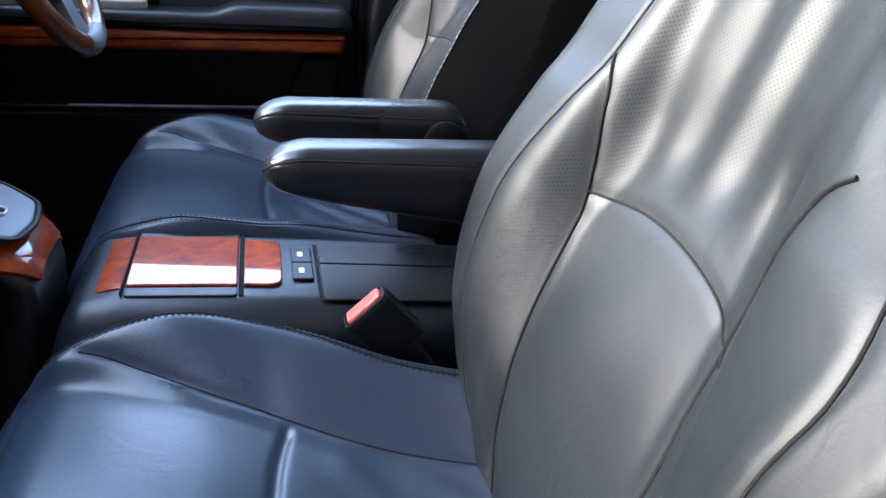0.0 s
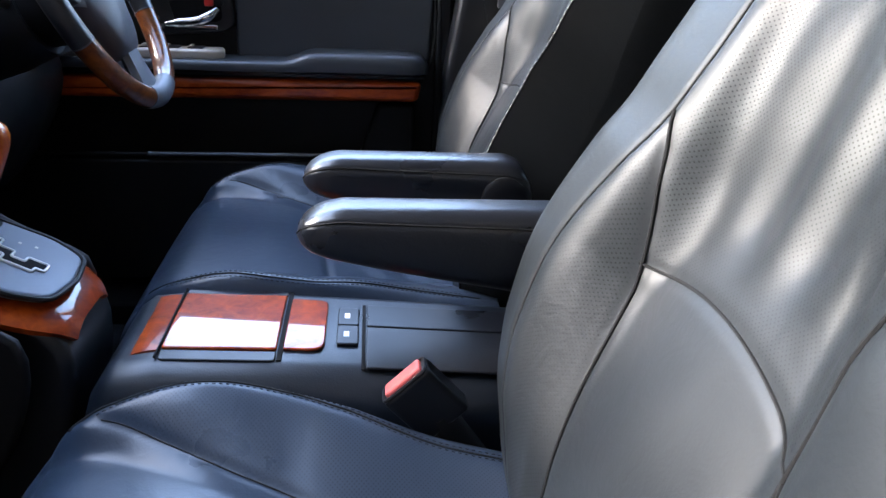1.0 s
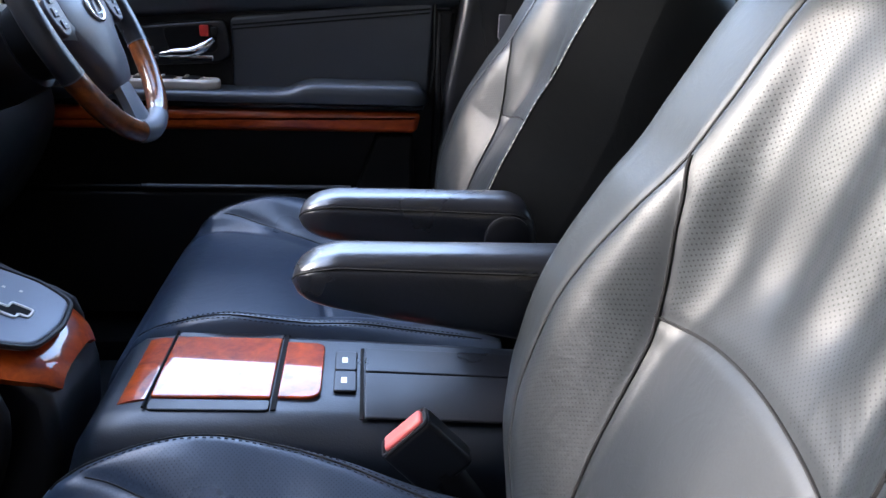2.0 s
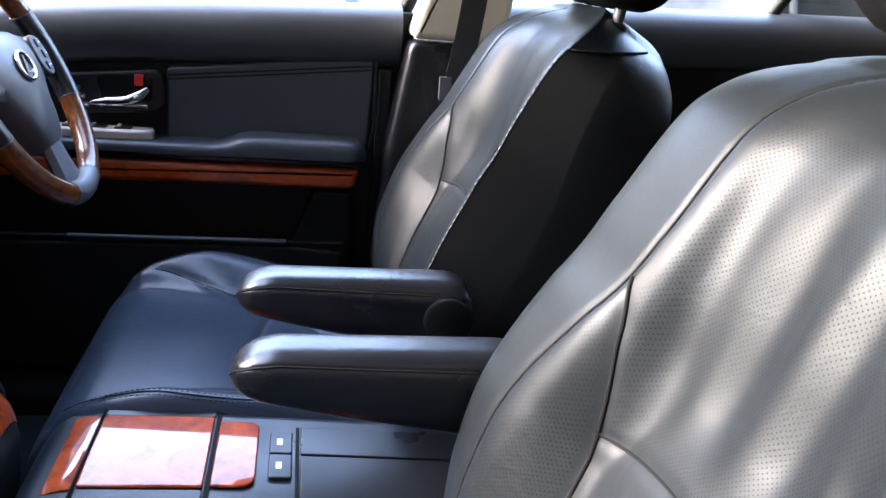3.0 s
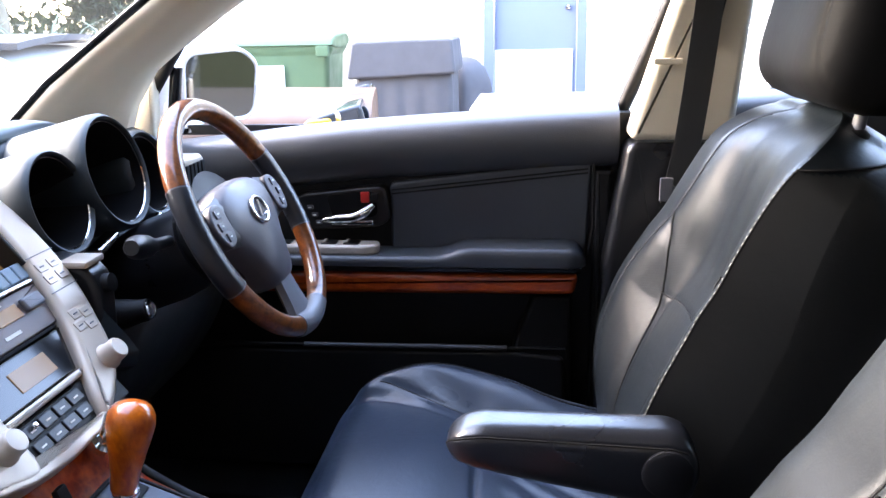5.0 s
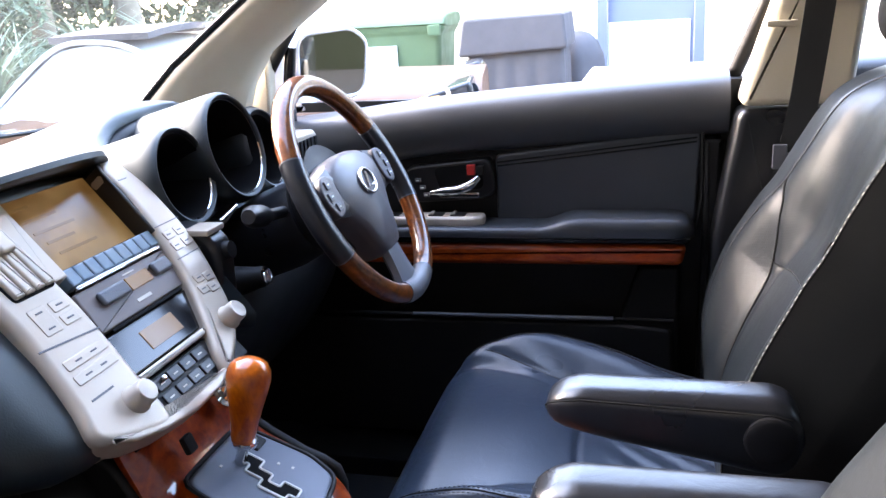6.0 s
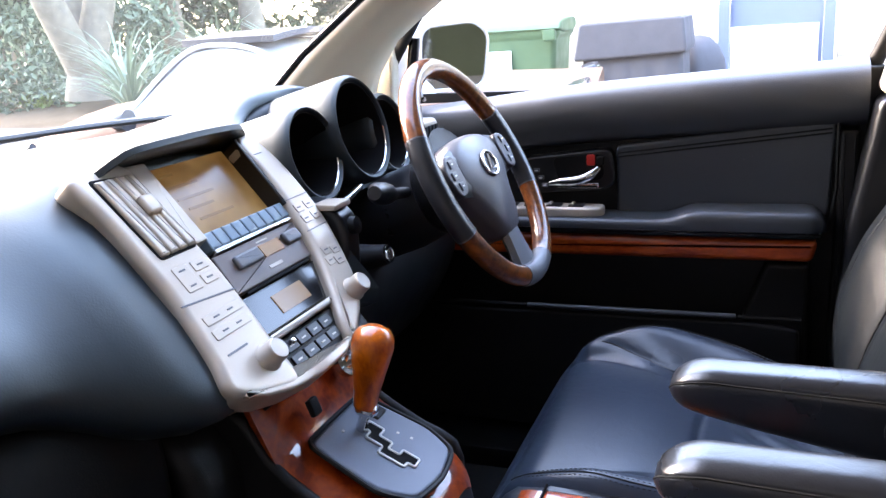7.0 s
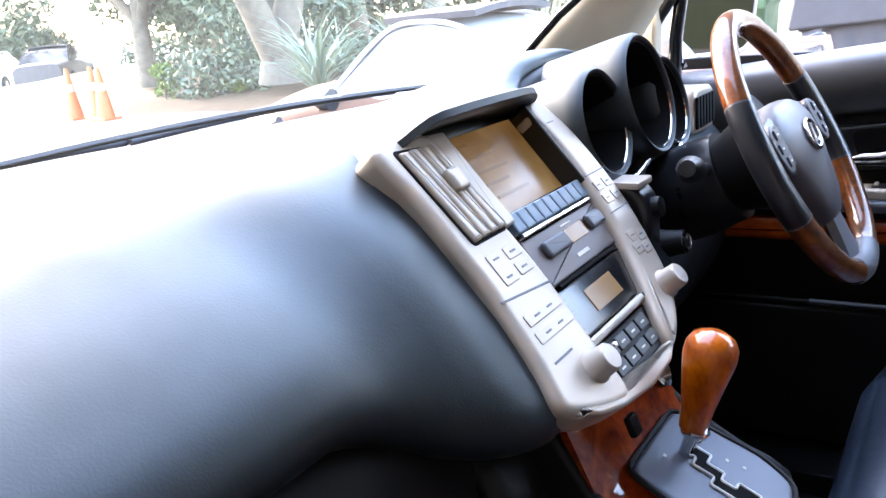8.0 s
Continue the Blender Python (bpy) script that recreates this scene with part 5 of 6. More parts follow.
for r_, t0 in enumerate((0.041, 0.0245)):
    for k in range(4):
        y0 = -0.056 + 0.0245 * k - 0.003 * r_
        plate("key", rect(t0, t0 + 0.013, y0, y0 + 0.0215, 0.002), -0.0085, -0.0055, M_SATIN, lowp, 0.001)
        plate("legend", rect(t0 + 0.005, t0 + 0.0068, y0 + 0.006, y0 + 0.014, 0.0004), -0.0056, -0.005, M_BUTTON, lowp, 0.0002)
plate("silver_knob", rect(0.047, 0.053, -0.046, -0.039, 0.0028), -0.008, 0.0, M_CHROME, lowp, 0.002)
# hood over the screen
hood = []
for y in np.linspace(-0.132, 0.142, 26):
    q = (y + 0.012) / 0.155
    xf = -0.488 - 0.040 * abs(q) ** 4 - 0.035 * smooth01((-q - 0.45) / 0.5)
    zt = 1.117 + 0.004 * (1 - q * q) - 0.020 * abs(q) ** 5 - 0.024 * smooth01((-q - 0.50) / 0.34)
    hood.append([(xf, y, zt), (xf + 0.003, y, zt - 0.006), (xf - 0.004, y, zt - 0.011), (-0.57, y, zt - 0.035), (-0.63, y, 1.060), (-0.64, y, 1.075), (-0.58, y, zt - 0.012), (-0.535, y, zt - 0.003)])
part("hood", grid(hood, True, True, True), M_DASH, dash, "black hood over the screen")

# instrument hoods and dials
for y, z, r, x, lab in ((0.231, 1.049, 0.0625, -0.474, "small round dial in a black hood"), (0.360, 1.065, 0.0745, -0.466, "large round dial in a black hood"), (0.482, 1.040, 0.062, -0.478, "small round dial in a black hood")):
    ax = axes((x - 0.04, y, z), (0, 1, 0), tuple(Vector((-0.24, 0, 0.97))), tuple(Vector((0.97, 0, 0.24))))
    d = part("dial", turned([(r + 0.004, -0.09), (r + 0.006, 0.02), (r + 0.005, 0.036), (r, 0.042), (r - 0.003, 0.0405), (r - 0.0045, 0.036), (r - 0.003, -0.088)], 48, ax), M_DASH, dash, lab)
    part("dial_well", turned([(0.002, -0.056), (r - 0.012, -0.055), (r - 0.010, 0.0), (r - 0.0065, 0.036), (r - 0.0048, 0.0362), (r - 0.0065, 0.0), (r - 0.0095, -0.057), (0.002, -0.058)], 48, ax), M_DARK, d)
    part("dial_face", turned([(0.001, -0.052), (r - 0.014, -0.052), (r - 0.014, -0.050), (0.001, -0.050)], 40, ax), M_DARK, d)
    arc = [ax @ Vector(((r - 0.005) * math.sin(a), (r - 0.005) * math.cos(a), 0.037)) for a in np.linspace(radians(95), radians(190), 24)]
    part("dial_ring", tube(arc, 0.0017, 6), M_CHROME, d, "chrome crescent on the dial's rim")
part("cluster_base", slab(resample([(0.17, 0.975), (0.56, 0.965), (0.57, 1.03), (0.50, 1.085), (0.37, 1.12), (0.24, 1.095), (0.17, 1.05)], 60), 0, -0.66, -0.590, 0.02), M_BLACK, dash)
part("column_shroud", moved(turned([(0.040, -0.16), (0.055, -0.10), (0.062, -0.02), (0.058, 0.03), (0.001, 0.03)], 28), axes((-0.40, 0.38, 0.955), (0, 1, 0), (-0.42, 0, 0.906), (0.906, 0, 0.42))), M_SATIN, dash, "black steering column cover")
sw_block = part("switch_block", slab(resample([(-0.50, 1.004), (-0.425, 1.001), (-0.408, 0.985), (-0.405, 0.93), (-0.415, 0.87), (-0.50, 0.86), (-0.55, 0.95)], 40), 1, 0.158, 0.200, 0.008), M_SATIN, dash, "black switch block beside the stack")
part("block_cap", box(-0.452, -0.412, 0.154, 0.197, 0.998, 1.006, 0.003), M_SILVER, sw_block, "silver cap")
part("block_knob", turned([(0.001, 0), (0.012, 0), (0.011, 0.010), (0.001, 0.012)], 20, axes((-0.407, 0.181, 0.973), (0, 1, 0), (-0.2, 0, 0.98), (0.98, 0, 0.2))), M_BLACK, sw_block)
lock = part("ignition", turned([(0.001, -0.09), (0.030, -0.09), (0.015, -0.012), (0.014, 0), (0.001, 0)], 24, axes((-0.398, 0.264, 0.912), (0, 1, 0), (-0.2, 0, 0.98), (0.98, 0, 0.2))), M_BLACK, dash, "ignition lock housing")
part("lock_ring", turned([(0.008, 0), (0.0125, 0), (0.0125, 0.003), (0.0095, 0.004), (0.008, 0.003)], 24, axes((-0.398, 0.264, 0.912), (0, 1, 0), (-0.2, 0, 0.98), (0.98, 0, 0.2))), M_CHROME, lock, "chrome ring")
part("key_slot", box(-0.3985, -0.3955, 0.2625, 0.2655, 0.905, 0.919, 0.001), M_SILVER, lock)
part("stalk", tube(resample([(-0.392, 0.33, 0.985), (-0.380, 0.25, 1.000), (-0.368, 0.178, 1.017)], 12, False), [0.008, 0.008, 0.008, 0.008, 0.008, 0.009, 0.011, 0.014, 0.015, 0.015, 0.014, 0.009], 14), M_SATIN, dash, "black column stalk")
for y_, z_ in ((0.297, 0.990), (0.430, 0.985)):
    part("cluster_trim", slab(rounded([(y_ - 0.030, z_), (y_ + 0.022, z_ + 0.012), (y_ + 0.026, z_ + 0.002), (y_ - 0.026, z_ - 0.012)], 0.004), 0, -0.475, -0.455, 0.004), M_CHROME, dash, "chrome foot between the dials")
# side vent of the driver
sv = part("side_vent", slab(resample(rounded([(0.56, 0.985), (0.68, 0.98), (0.68, 1.05), (0.58, 1.055)], 0.015), 40), 0, -0.60, -0.475, 0.01), M_SILVER, dash, "silver side air vent")
for k in range(6):
    part("slat", box(-0.4745, -0.470, 0.575 + 0.016 * k, 0.585 + 0.016 * k, 0.993, 1.040, 0.001), M_DARK, sv)

# ---- selector and wood surround ----
shift = thing("gear_selector", "wooden gear knob on a chrome stem above a gated plate", "gear lever")
surf = []
for x, z, w0, w1 in ((-0.392, 0.866, -0.102, 0.105), (-0.376, 0.832, -0.104, 0.108), (-0.362, 0.802, -0.104, 0.108), (-0.345, 0.784, -0.102, 0.106), (-0.295, 0.760, -0.094, 0.098), (-0.252, 0.740, -0.082, 0.086), (-0.226, 0.725, -0.064, 0.068), (-0.216, 0.712, -0.050, 0.054)):
    surf.append([(x, y, z - 0.012 * abs((y - (w0 + w1) / 2) / ((w1 - w0) / 2)) ** 4) for y in np.linspace(w0, w1, 15)])
surf = np.array([resample(np.array(surf)[:, j], 24, False) for j in range(15)]).transpose(1, 0, 2)
sbm = grid(surf)
bmesh.ops.recalc_face_normals(sbm, faces=sbm.faces[:])
for f in sbm.faces:
    if f.normal.z < 0:
        f.normal_flip()
bmesh.ops.solidify(sbm, geom=sbm.faces[:], thickness=0.008)
part("wood_surround", sbm, M_WOOD, shift, "glossy red burl wood surround")
part("tunnel_cover", slab(resample([(-0.45, 0.86), (-0.40, 0.842), (-0.37, 0.785), (-0.25, 0.726), (-0.222, 0.70), (-0.225, 0.60), (-0.27, 0.45), (-0.50, 0.45)], 50), 1, -0.070, 0.074, 0.012), M_SATIN, shift)
for y0 in (-0.110, 0.100):
    part("side_rail", slab(resample([(-0.46, 0.858), (-0.405, 0.850), (-0.365, 0.795), (-0.30, 0.752), (-0.25, 0.725), (-0.25, 0.66), (-0.32, 0.55), (-0.48, 0.55)], 40), 1, y0, y0 + 0.014, 0.006), M_BLACK, shift)
GA, GB = np.array((-0.350, 0.002, 0.793)), np.array((-0.234, 0.002, 0.7385))
ga = (GB - GA) / np.linalg.norm(GB - GA)
gn = np.array((-ga[2], 0, ga[0]))
MG = axes(GA, ga, (0, 1, 0), gn)
M_PLATE = mat("blue_grey_plate", (0.13, 0.145, 0.175), 0.42, metal=0.2, var=0.06)
gp = part("gate_plate", moved(slab(resample(rounded([(-0.004, -0.062), (0.085, -0.072), (0.122, -0.052), (0.130, 0.0), (0.122, 0.052), (0.085, 0.066), (-0.004, 0.058)], 0.012), 60), 2, -0.004, 0.006, 0.004), MG), M_PLATE, shift, "blue-grey gate plate")
part("plate_rim", moved(tube([(p[0], p[1], 0.004) for p in resample(rounded([(-0.006, -0.064), (0.086, -0.074), (0.124, -0.054), (0.132, 0.0), (0.124, 0.054), (0.086, 0.068), (-0.006, 0.060)], 0.012), 70)], 0.0028, 6, True), MG), M_BLACK, gp)
zig = [(0.008, 0.026), (0.036, 0.026), (0.036, 0.010), (0.058, 0.010), (0.058, -0.004), (0.076, -0.004), (0.076, 0.008), (0.104, 0.008), (0.104, -0.010), (0.092, -0.010), (0.092, -0.020), (0.050, -0.020), (0.050, -0.006), (0.022, -0.006), (0.022, 0.008), (0.008, 0.008)]
zr = rounded([(0.026 + 0.78 * (t_ - 0.008), 0.86 * y_ - 0.003) for t_, y_ in zig], 0.0025, 3)
part("gate_slot", moved(slab(zr, 2, 0.0062, 0.0072, 0.0002), MG), M_DARK, gp, "zigzag selector slot")
part("gate_rim", moved(tube([(p[0], p[1], 0.0072) for p in zr], 0.0014, 6, True), MG), M_WHITE, gp, "bright rim of the slot")
part("gate_switch", moved(box(0.020, 0.034, 0.030, 0.052, 0.005, 0.010, 0.002), MG), M_BLACK, gp)
for t0, y0 in ((0.060, 0.026), (0.076, 0.030), (0.012, -0.020)):
    part("legend", moved(box(t0, t0 + 0.003, y0, y0 + 0.004, 0.0058, 0.0064, 0), MG), M_BUTTON, gp)
part("lever", tube([(-0.327, 0.004, 0.775), (-0.316, 0.002, 0.805), (-0.309, 0.0, 0.825)], [0.007, 0.0065, 0.009], 14), M_CHROME, shift, "chrome selector stem")
kax = Vector((0.22, 0.0, 0.975)).normalized()
ky = Vector((0, 1, 0))
kx = ky.cross(kax)
part("gear_knob", turned([(0.001, 0.0), (0.0125, 0.0), (0.0135, 0.006), (0.0150, 0.022), (0.0185, 0.043), (0.0220, 0.062), (0.0236, 0.074), (0.0226, 0.084), (0.0185, 0.091), (0.011, 0.095), (0.001, 0.0965)], 40, axes((-0.314, 0.0, 0.818), tuple(kx), tuple(ky), tuple(kax))), M_KNOB, shift, "polished orange wood gear knob")
part("knob_collar", turned([(0.001, -0.004), (0.0125, -0.004), (0.0135, 0.0), (0.0125, 0.003), (0.001, 0.003)], 30, axes((-0.312, 0.0, 0.815), tuple(kx), tuple(ky), tuple(kax))), M_CHROME, shift)
part("power_socket", turned([(0.018, 0), (0.018, 0.008), (0.013, 0.010), (0.011, 0.002), (0.001, -0.004)], 28, axes((-0.366, 0.052, 0.842), (0, 1, 0), (-0.5, 0, 0.866), (0.866, 0, 0.5))), M_CHROME, shift, "round power socket with chrome rim")
part("switch", moved(box(-0.008, 0.008, -0.010, 0.010, 0, 0.008, 0.003), axes((-0.360, -0.036, 0.828), (0, 1, 0), (-0.35, 0, 0.936), (0.936, 0, 0.35))), M_BLACK, shift, "small black switch in the wood")

# ---- steering wheel ----
wheel = thing("steering_wheel", "four-spoke steering wheel of burl wood and black leather", "steering wheel")
AW = radians(27)
WC = np.array((-0.296, 0.379, 1.007))
wn_, wu = np.array((math.cos(AW), 0, math.sin(AW))), np.array((-math.sin(AW), 0, math.cos(AW)))
MW = axes(WC, (0, -1, 0), tuple(wu), tuple(wn_))
RW = 0.1635


def rim_arc(a0, a1, n, rad):
    return [(RW * math.cos(a), RW * math.sin(a), 0) for a in np.radians(np.linspace(a0, a1, n))]


# angle 0 points to the car's middle, 90 upwards
for a0, a1, material, lab in ((26, 154, M_WHEELWOOD, "polished wood upper rim"), (200, 252, M_WHEELWOOD, "polished wood lower rim"), (288, 338, M_WHEELWOOD, "polished wood lower rim"), (154, 200, M_LEATHER, "black leather grip"), (-22, 26, M_LEATHER, "black leather grip"), (252, 288, M_GREY, "grey foot of the rim")):
    part("rim", moved(tube(rim_arc(a0, a1, 44, RW), 0.0150 if material is M_WHEELWOOD else 0.0155, 18), MW), material, wheel, lab)
for a in (26, 154, 200, 252, 288, 338):
    part("rim_ring", moved(tube(rim_arc(a - 0.35, a + 0.35, 3, RW), 0.0157, 18), MW), M_GREY, wheel)
hub = []
ho = resample([(-0.062, 0.050), (0.0, 0.058), (0.062, 0.050), (0.092, 0.030), (0.090, -0.006), (0.054, -0.058), (0.032, -0.096), (0.0, -0.102), (-0.032, -0.096), (-0.054, -0.058), (-0.090, -0.006), (-0.092, 0.030)], 72)
for k in (0.02, 0.25, 0.5, 0.7, 0.84, 0.93, 0.98, 1.0):
    hub.append([(p[0] * k, p[1] * k, 0.021 - 0.020 * k ** 3 - (0.012 if k == 1.0 else 0.0) - (0.005 if k == 0.98 else 0.0)) for p in ho])
hub.append([(p[0] * 0.97, p[1] * 0.97, -0.035) for p in ho])
part("airbag_cover", moved(grid(hub, True, True, True), MW), M_HUB, wheel, "charcoal airbag cover")
em = part("emblem", moved(tube([(0.023 * math.cos(a) + 0.010, 0.018 * math.sin(a) + 0.004, 0.0222) for a in np.linspace(0, 2 * math.pi, 30, endpoint=False)], 0.0026, 8, True), MW), M_CHROME, wheel, "oval chrome emblem")
part("emblem_bar", moved(tube([(0.004, 0.016, 0.0222), (0.016, -0.004, 0.0226), (-0.004, -0.004, 0.0222)], 0.0024, 8), MW), M_CHROME, em)
for sx in (1, -1):
    part("spoke", moved(grid([[(sx * (0.072 + 0.090 * k), 0.010 + w * (0.036 - 0.020 * k + 0.014 * k * k), h + 0.002 - 0.006 * k) for w, h in ((-1, 0), (-0.6, 0.006), (0.6, 0.006), (1, 0), (0.6, -0.008), (-0.6, -0.008))] for k in np.linspace(0, 1, 8)], True, True, True), MW), M_SATIN, wheel, "black side spoke")
    pod = part("button_pod", moved(slab(resample([(sx * 0.092, 0.036), (sx * 0.122, 0.036), (sx * 0.134, 0.014), (sx * 0.120, -0.018), (sx * 0.094, -0.012)], 30), 2, -0.004, 0.0105, 0.003), MW), M_HUB, wheel, "charcoal pod with buttons")
    for bx, by in ((0.112, 0.027), (0.118, 0.011), (0.111, -0.005)):
        part("wheel_button", moved(box(-0.0068, 0.0068, -0.0058, 0.0058, 0, 0.0028, 0.0015), MW @ Matrix.Translation((sx * bx, by, 0.0102))), M_GREY, pod)
        part("legend", moved(box(-0.003, 0.003, -0.001, 0.001, 0, 0.0005, 0), MW @ Matrix.Translation((sx * bx, by, 0.0129))), M_WHITE, pod)
foot = []
for k in np.linspace(0, 1, 9):
    wd = 0.026 + 0.006 * k + 0.012 * k ** 3
    foot.append([(w * wd, -0.086 - 0.080 * k, h - 0.004 - 0.003 * k) for w, h in ((-1, -0.004), (-0.85, 0.005), (0, 0.009), (0.85, 0.005), (1, -0.004), (0.7, -0.010), (-0.7, -0.010))])
part("spoke", moved(grid(foot, True, True, True), MW), M_GREY, wheel, "grey lower spoke")
part("hub_back", moved(turned([(0.045, -0.10), (0.06, -0.05), (0.085, -0.03), (0.001, -0.02)], 30), MW), M_BLACK, wheel)

# ---- yard outside ----
M_ASPHALT = mat("asphalt", (0.16, 0.148, 0.133), 0.9, grain=0.8, grain_scale=90, var=0.25, var_scale=0.8)
M_MULCH = mat("mulch_bank", (0.12, 0.075, 0.042), 0.95, grain=1.0, grain_scale=20, var=0.35, var_scale=3)
M_BRICK = mat("cream_brick", (0.62, 0.52, 0.39), 0.85, grain=0.6, grain_scale=60, var=0.12, var_scale=3)
M_MORTAR = mat("mortar", (0.56, 0.49, 0.39), 0.95, grain=0.6, grain_scale=60)
M_BLUE = mat("blue_door_paint", (0.155, 0.185, 0.255), 0.5, var=0.04)
M_WHITEPAINT = mat("white_paint", (0.80, 0.80, 0.80), 0.5, var=0.03)
M_GREENBIN = mat("green_bin_plastic", (0.085, 0.145, 0.075), 0.5, var=0.15)
M_TARP = mat("charcoal_cover", (0.085, 0.082, 0.088), 0.75, grain=0.6, grain_scale=40, var=0.1)
M_BRONZE = mat("bronze_car_paint", (0.115, 0.062, 0.036), 0.5, metal=0.5, coat=0.0, var=0.04)
M_WHITECAR = mat("white_car_paint", (0.82, 0.82, 0.80), 0.28, coat=1.0, var=0.02)
M_DARKGLASS = mat("dark_car_glass", (0.03, 0.035, 0.04), 0.08, rvar=0.02)
M_ORANGE = mat("amber_lens", (0.85, 0.40, 0.02), 0.25, var=0.05)
M_CONE = mat("orange_cone_plastic", (0.62, 0.11, 0.025), 0.5, var=0.08)
M_SLEEVE = mat("worn_pale_sleeve", (0.42, 0.27, 0.20), 0.5, var=0.2)
M_TRUNK = mat("bark", (0.125, 0.105, 0.082), 0.95, grain=1.0, grain_scale=22, var=0.5, var_scale=6)
M_RUBBER = mat("tyre_rubber", (0.025, 0.025, 0.027), 0.8)

gr = grid([[(x, y, 0) for y in np.linspace(-300, 300, 13)] for x in np.linspace(-300, 300, 13)])
tagged(part("ground", gr, M_ASPHALT), "grey asphalt yard", "ground", kind="structure")
bank = []
for a in np.linspace(0, 1, 30):
    row = []
    for b in np.linspace(0, 1, 12):
        x, y = -3.2 - 22 * b + 2.0 * a, 8.3 + 15 * a + 1.9 * b
        row.append((x, y, -0.04 + 0.16 * smooth01(a / 0.03) + 0.42 * smooth01(a * 2.6) + 0.05 * math.sin(x * 2.1) * math.cos(y * 1.7)))
    bank.append(row)
tagged(part("planted_bank", grid(bank), M_MULCH), "raised bed of brown mulch under the trees", "bank", kind="structure")

WALL_Y = 7.05
# Unseen wall added to hold back sky light from the open passenger side.
tagged(part("light_block_wall", box(-7.0, 9.0, -1.48, -1.36, 0, 5.6, 0.01), mat("dark_light_block", (0.035, 0.032, 0.03), 0.8, grain=0.5, grain_scale=30), smooth=False), "unseen dark wall added to block light at the open door", "wall", kind="structure")
wall = tagged(part("wall_yard", joined(box(-3.2, -0.40, WALL_Y, WALL_Y + 0.25, 0, 3.4, 0), box(0.58, 9.0, WALL_Y, WALL_Y + 0.25, 0, 3.4, 0), box(-0.40, 0.58, WALL_Y, WALL_Y + 0.25, 2.12, 3.4, 0)), M_MORTAR, smooth=False), "cream brick wall of the yard", "wall", kind="structure")
# Unseen dark block added behind the car to darken the mirror and rear light.
tagged(part("rear_reflection_block", box(9.0, 9.3, -2.6, 7.05, 0, 3.4, 0.01), mat("dark_green_block", (0.030, 0.040, 0.024), 0.9, grain=1.0, grain_scale=20, var=0.6, var_scale=1.2), smooth=False), "unseen dark green block added for the mirror to reflect", "hedge", kind="structure")
entry = thing("door_1", "blue door with a white lower panel in a blue frame", "door", kind="structure")
part("door_leaf", box(-0.27, 0.46, WALL_Y + 0.02, WALL_Y + 0.06, 0.02, 2.02, 0.004), M_BLUE, entry)
part("kick_panel", box(-0.265, 0.43, WALL_Y + 0.008, WALL_Y + 0.02, 0.05, 0.99, 0.003), M_WHITEPAINT, entry, "white lower panel")
for x0, x1 in ((-0.365, -0.275), (0.465, 0.550)):
    part("frame", box(x0, x1, WALL_Y - 0.02, WALL_Y + 0.10, 0, 2.10, 0.005), M_BLUE, entry)
part("frame", box(-0.395, 0.575, WALL_Y - 0.02, WALL_Y + 0.10, 2.03, 2.12, 0.005), M_BLUE, entry)
part("door_knob", turned([(0.001, 0), (0.02, 0.01), (0.026, 0.03), (0.02, 0.045), (0.001, 0.05)], 14, axes((0.38, WALL_Y + 0.02, 1.35), (1, 0, 0), (0, 0, 1), (0, -1, 0))), M_CHROME, entry)


def wheelie_bin(at, size, material, label, turn=0, lid_up=0.0):
    w, d, h = size
    b = thing("wheelie_bin", label, "bin", at)
    b.rotation_euler = (0, 0, turn)
    rings = []
    for k, z in ((0.84, 0.06), (0.86, 0.10), (0.97, h * 0.86), (1.0, h * 0.88), (1.04, h * 0.90), (1.04, h * 0.93)):
        rings.append([(p[0], p[1], z) for p in rounded([(-w / 2 * k, -d / 2 * k), (w / 2 * k, -d / 2 * k), (w / 2 * k, d / 2 * k), (-w / 2 * k, d / 2 * k)], 0.05)])
    part("bin_body", grid(rings, True, True, True), material, b)
    lidp = [(-d / 2 * 1.10, h * 0.935), (-d / 2 * 1.05, h * 0.965), (0, h * 1.0), (d / 2 * 1.06, h * 0.985), (d / 2 * 1.1, h * 0.935)]
    part("bin_lid", slab(resample(lidp, 40), 0, -w / 2 * 1.07, w / 2 * 1.07, 0.015), material, b)
    for sx in (1, -1):
        part("bin_wheel", turned([(0.03, -0.02), (0.095, -0.02), (0.10, 0), (0.095, 0.02), (0.03, 0.02)], 20, axes((sx * w * 0.42, d * 0.42, 0.10), (0, 1, 0), (0, 0, 1), (1, 0, 0))), M_RUBBER, b)
        part("bin_handle", box(sx * w * 0.44 - 0.05, sx * w * 0.44 + 0.05, -d * 0.60, -d * 0.52, h * 0.86, h * 0.93, 0.012), material, b)
    return b


big_bin = wheelie_bin((-1.93, 6.15, 0), (0.86, 0.7, 1.17), M_GREENBIN, "large green plastic bin against the brick wall", 0.05)
part("notice", box(-0.20, 0.06, -0.352, -0.340, 0.70, 0.94, 0.002), M_WHITEPAINT, big_bin, "pale notice on the bin")
cov = thing("covered_cabinet", "low cabinet under a draped charcoal cover", "covered cabinet", (-0.84, 5.55, 0))
rows = []
for k, z in ((1.03, 0.02), (1.0, 0.3), (0.985, 0.6), (0.98, 0.93)):
    rr_ = rounded([(-0.34 * k, -0.3 * k), (0.36 * k, -0.3 * k), (0.36 * k, 0.3 * k), (-0.34 * k, 0.3 * k)], 0.04, 8)
    rr_ = resample(rr_, 120)
    rows.append([(p[0] + 0.012 * math.sin(i * 0.9) * (1 - z), p[1] - 0.012 * math.sin(i * 0.9 + 1) * (1 - z), z) for i, p in enumerate(rr_)])
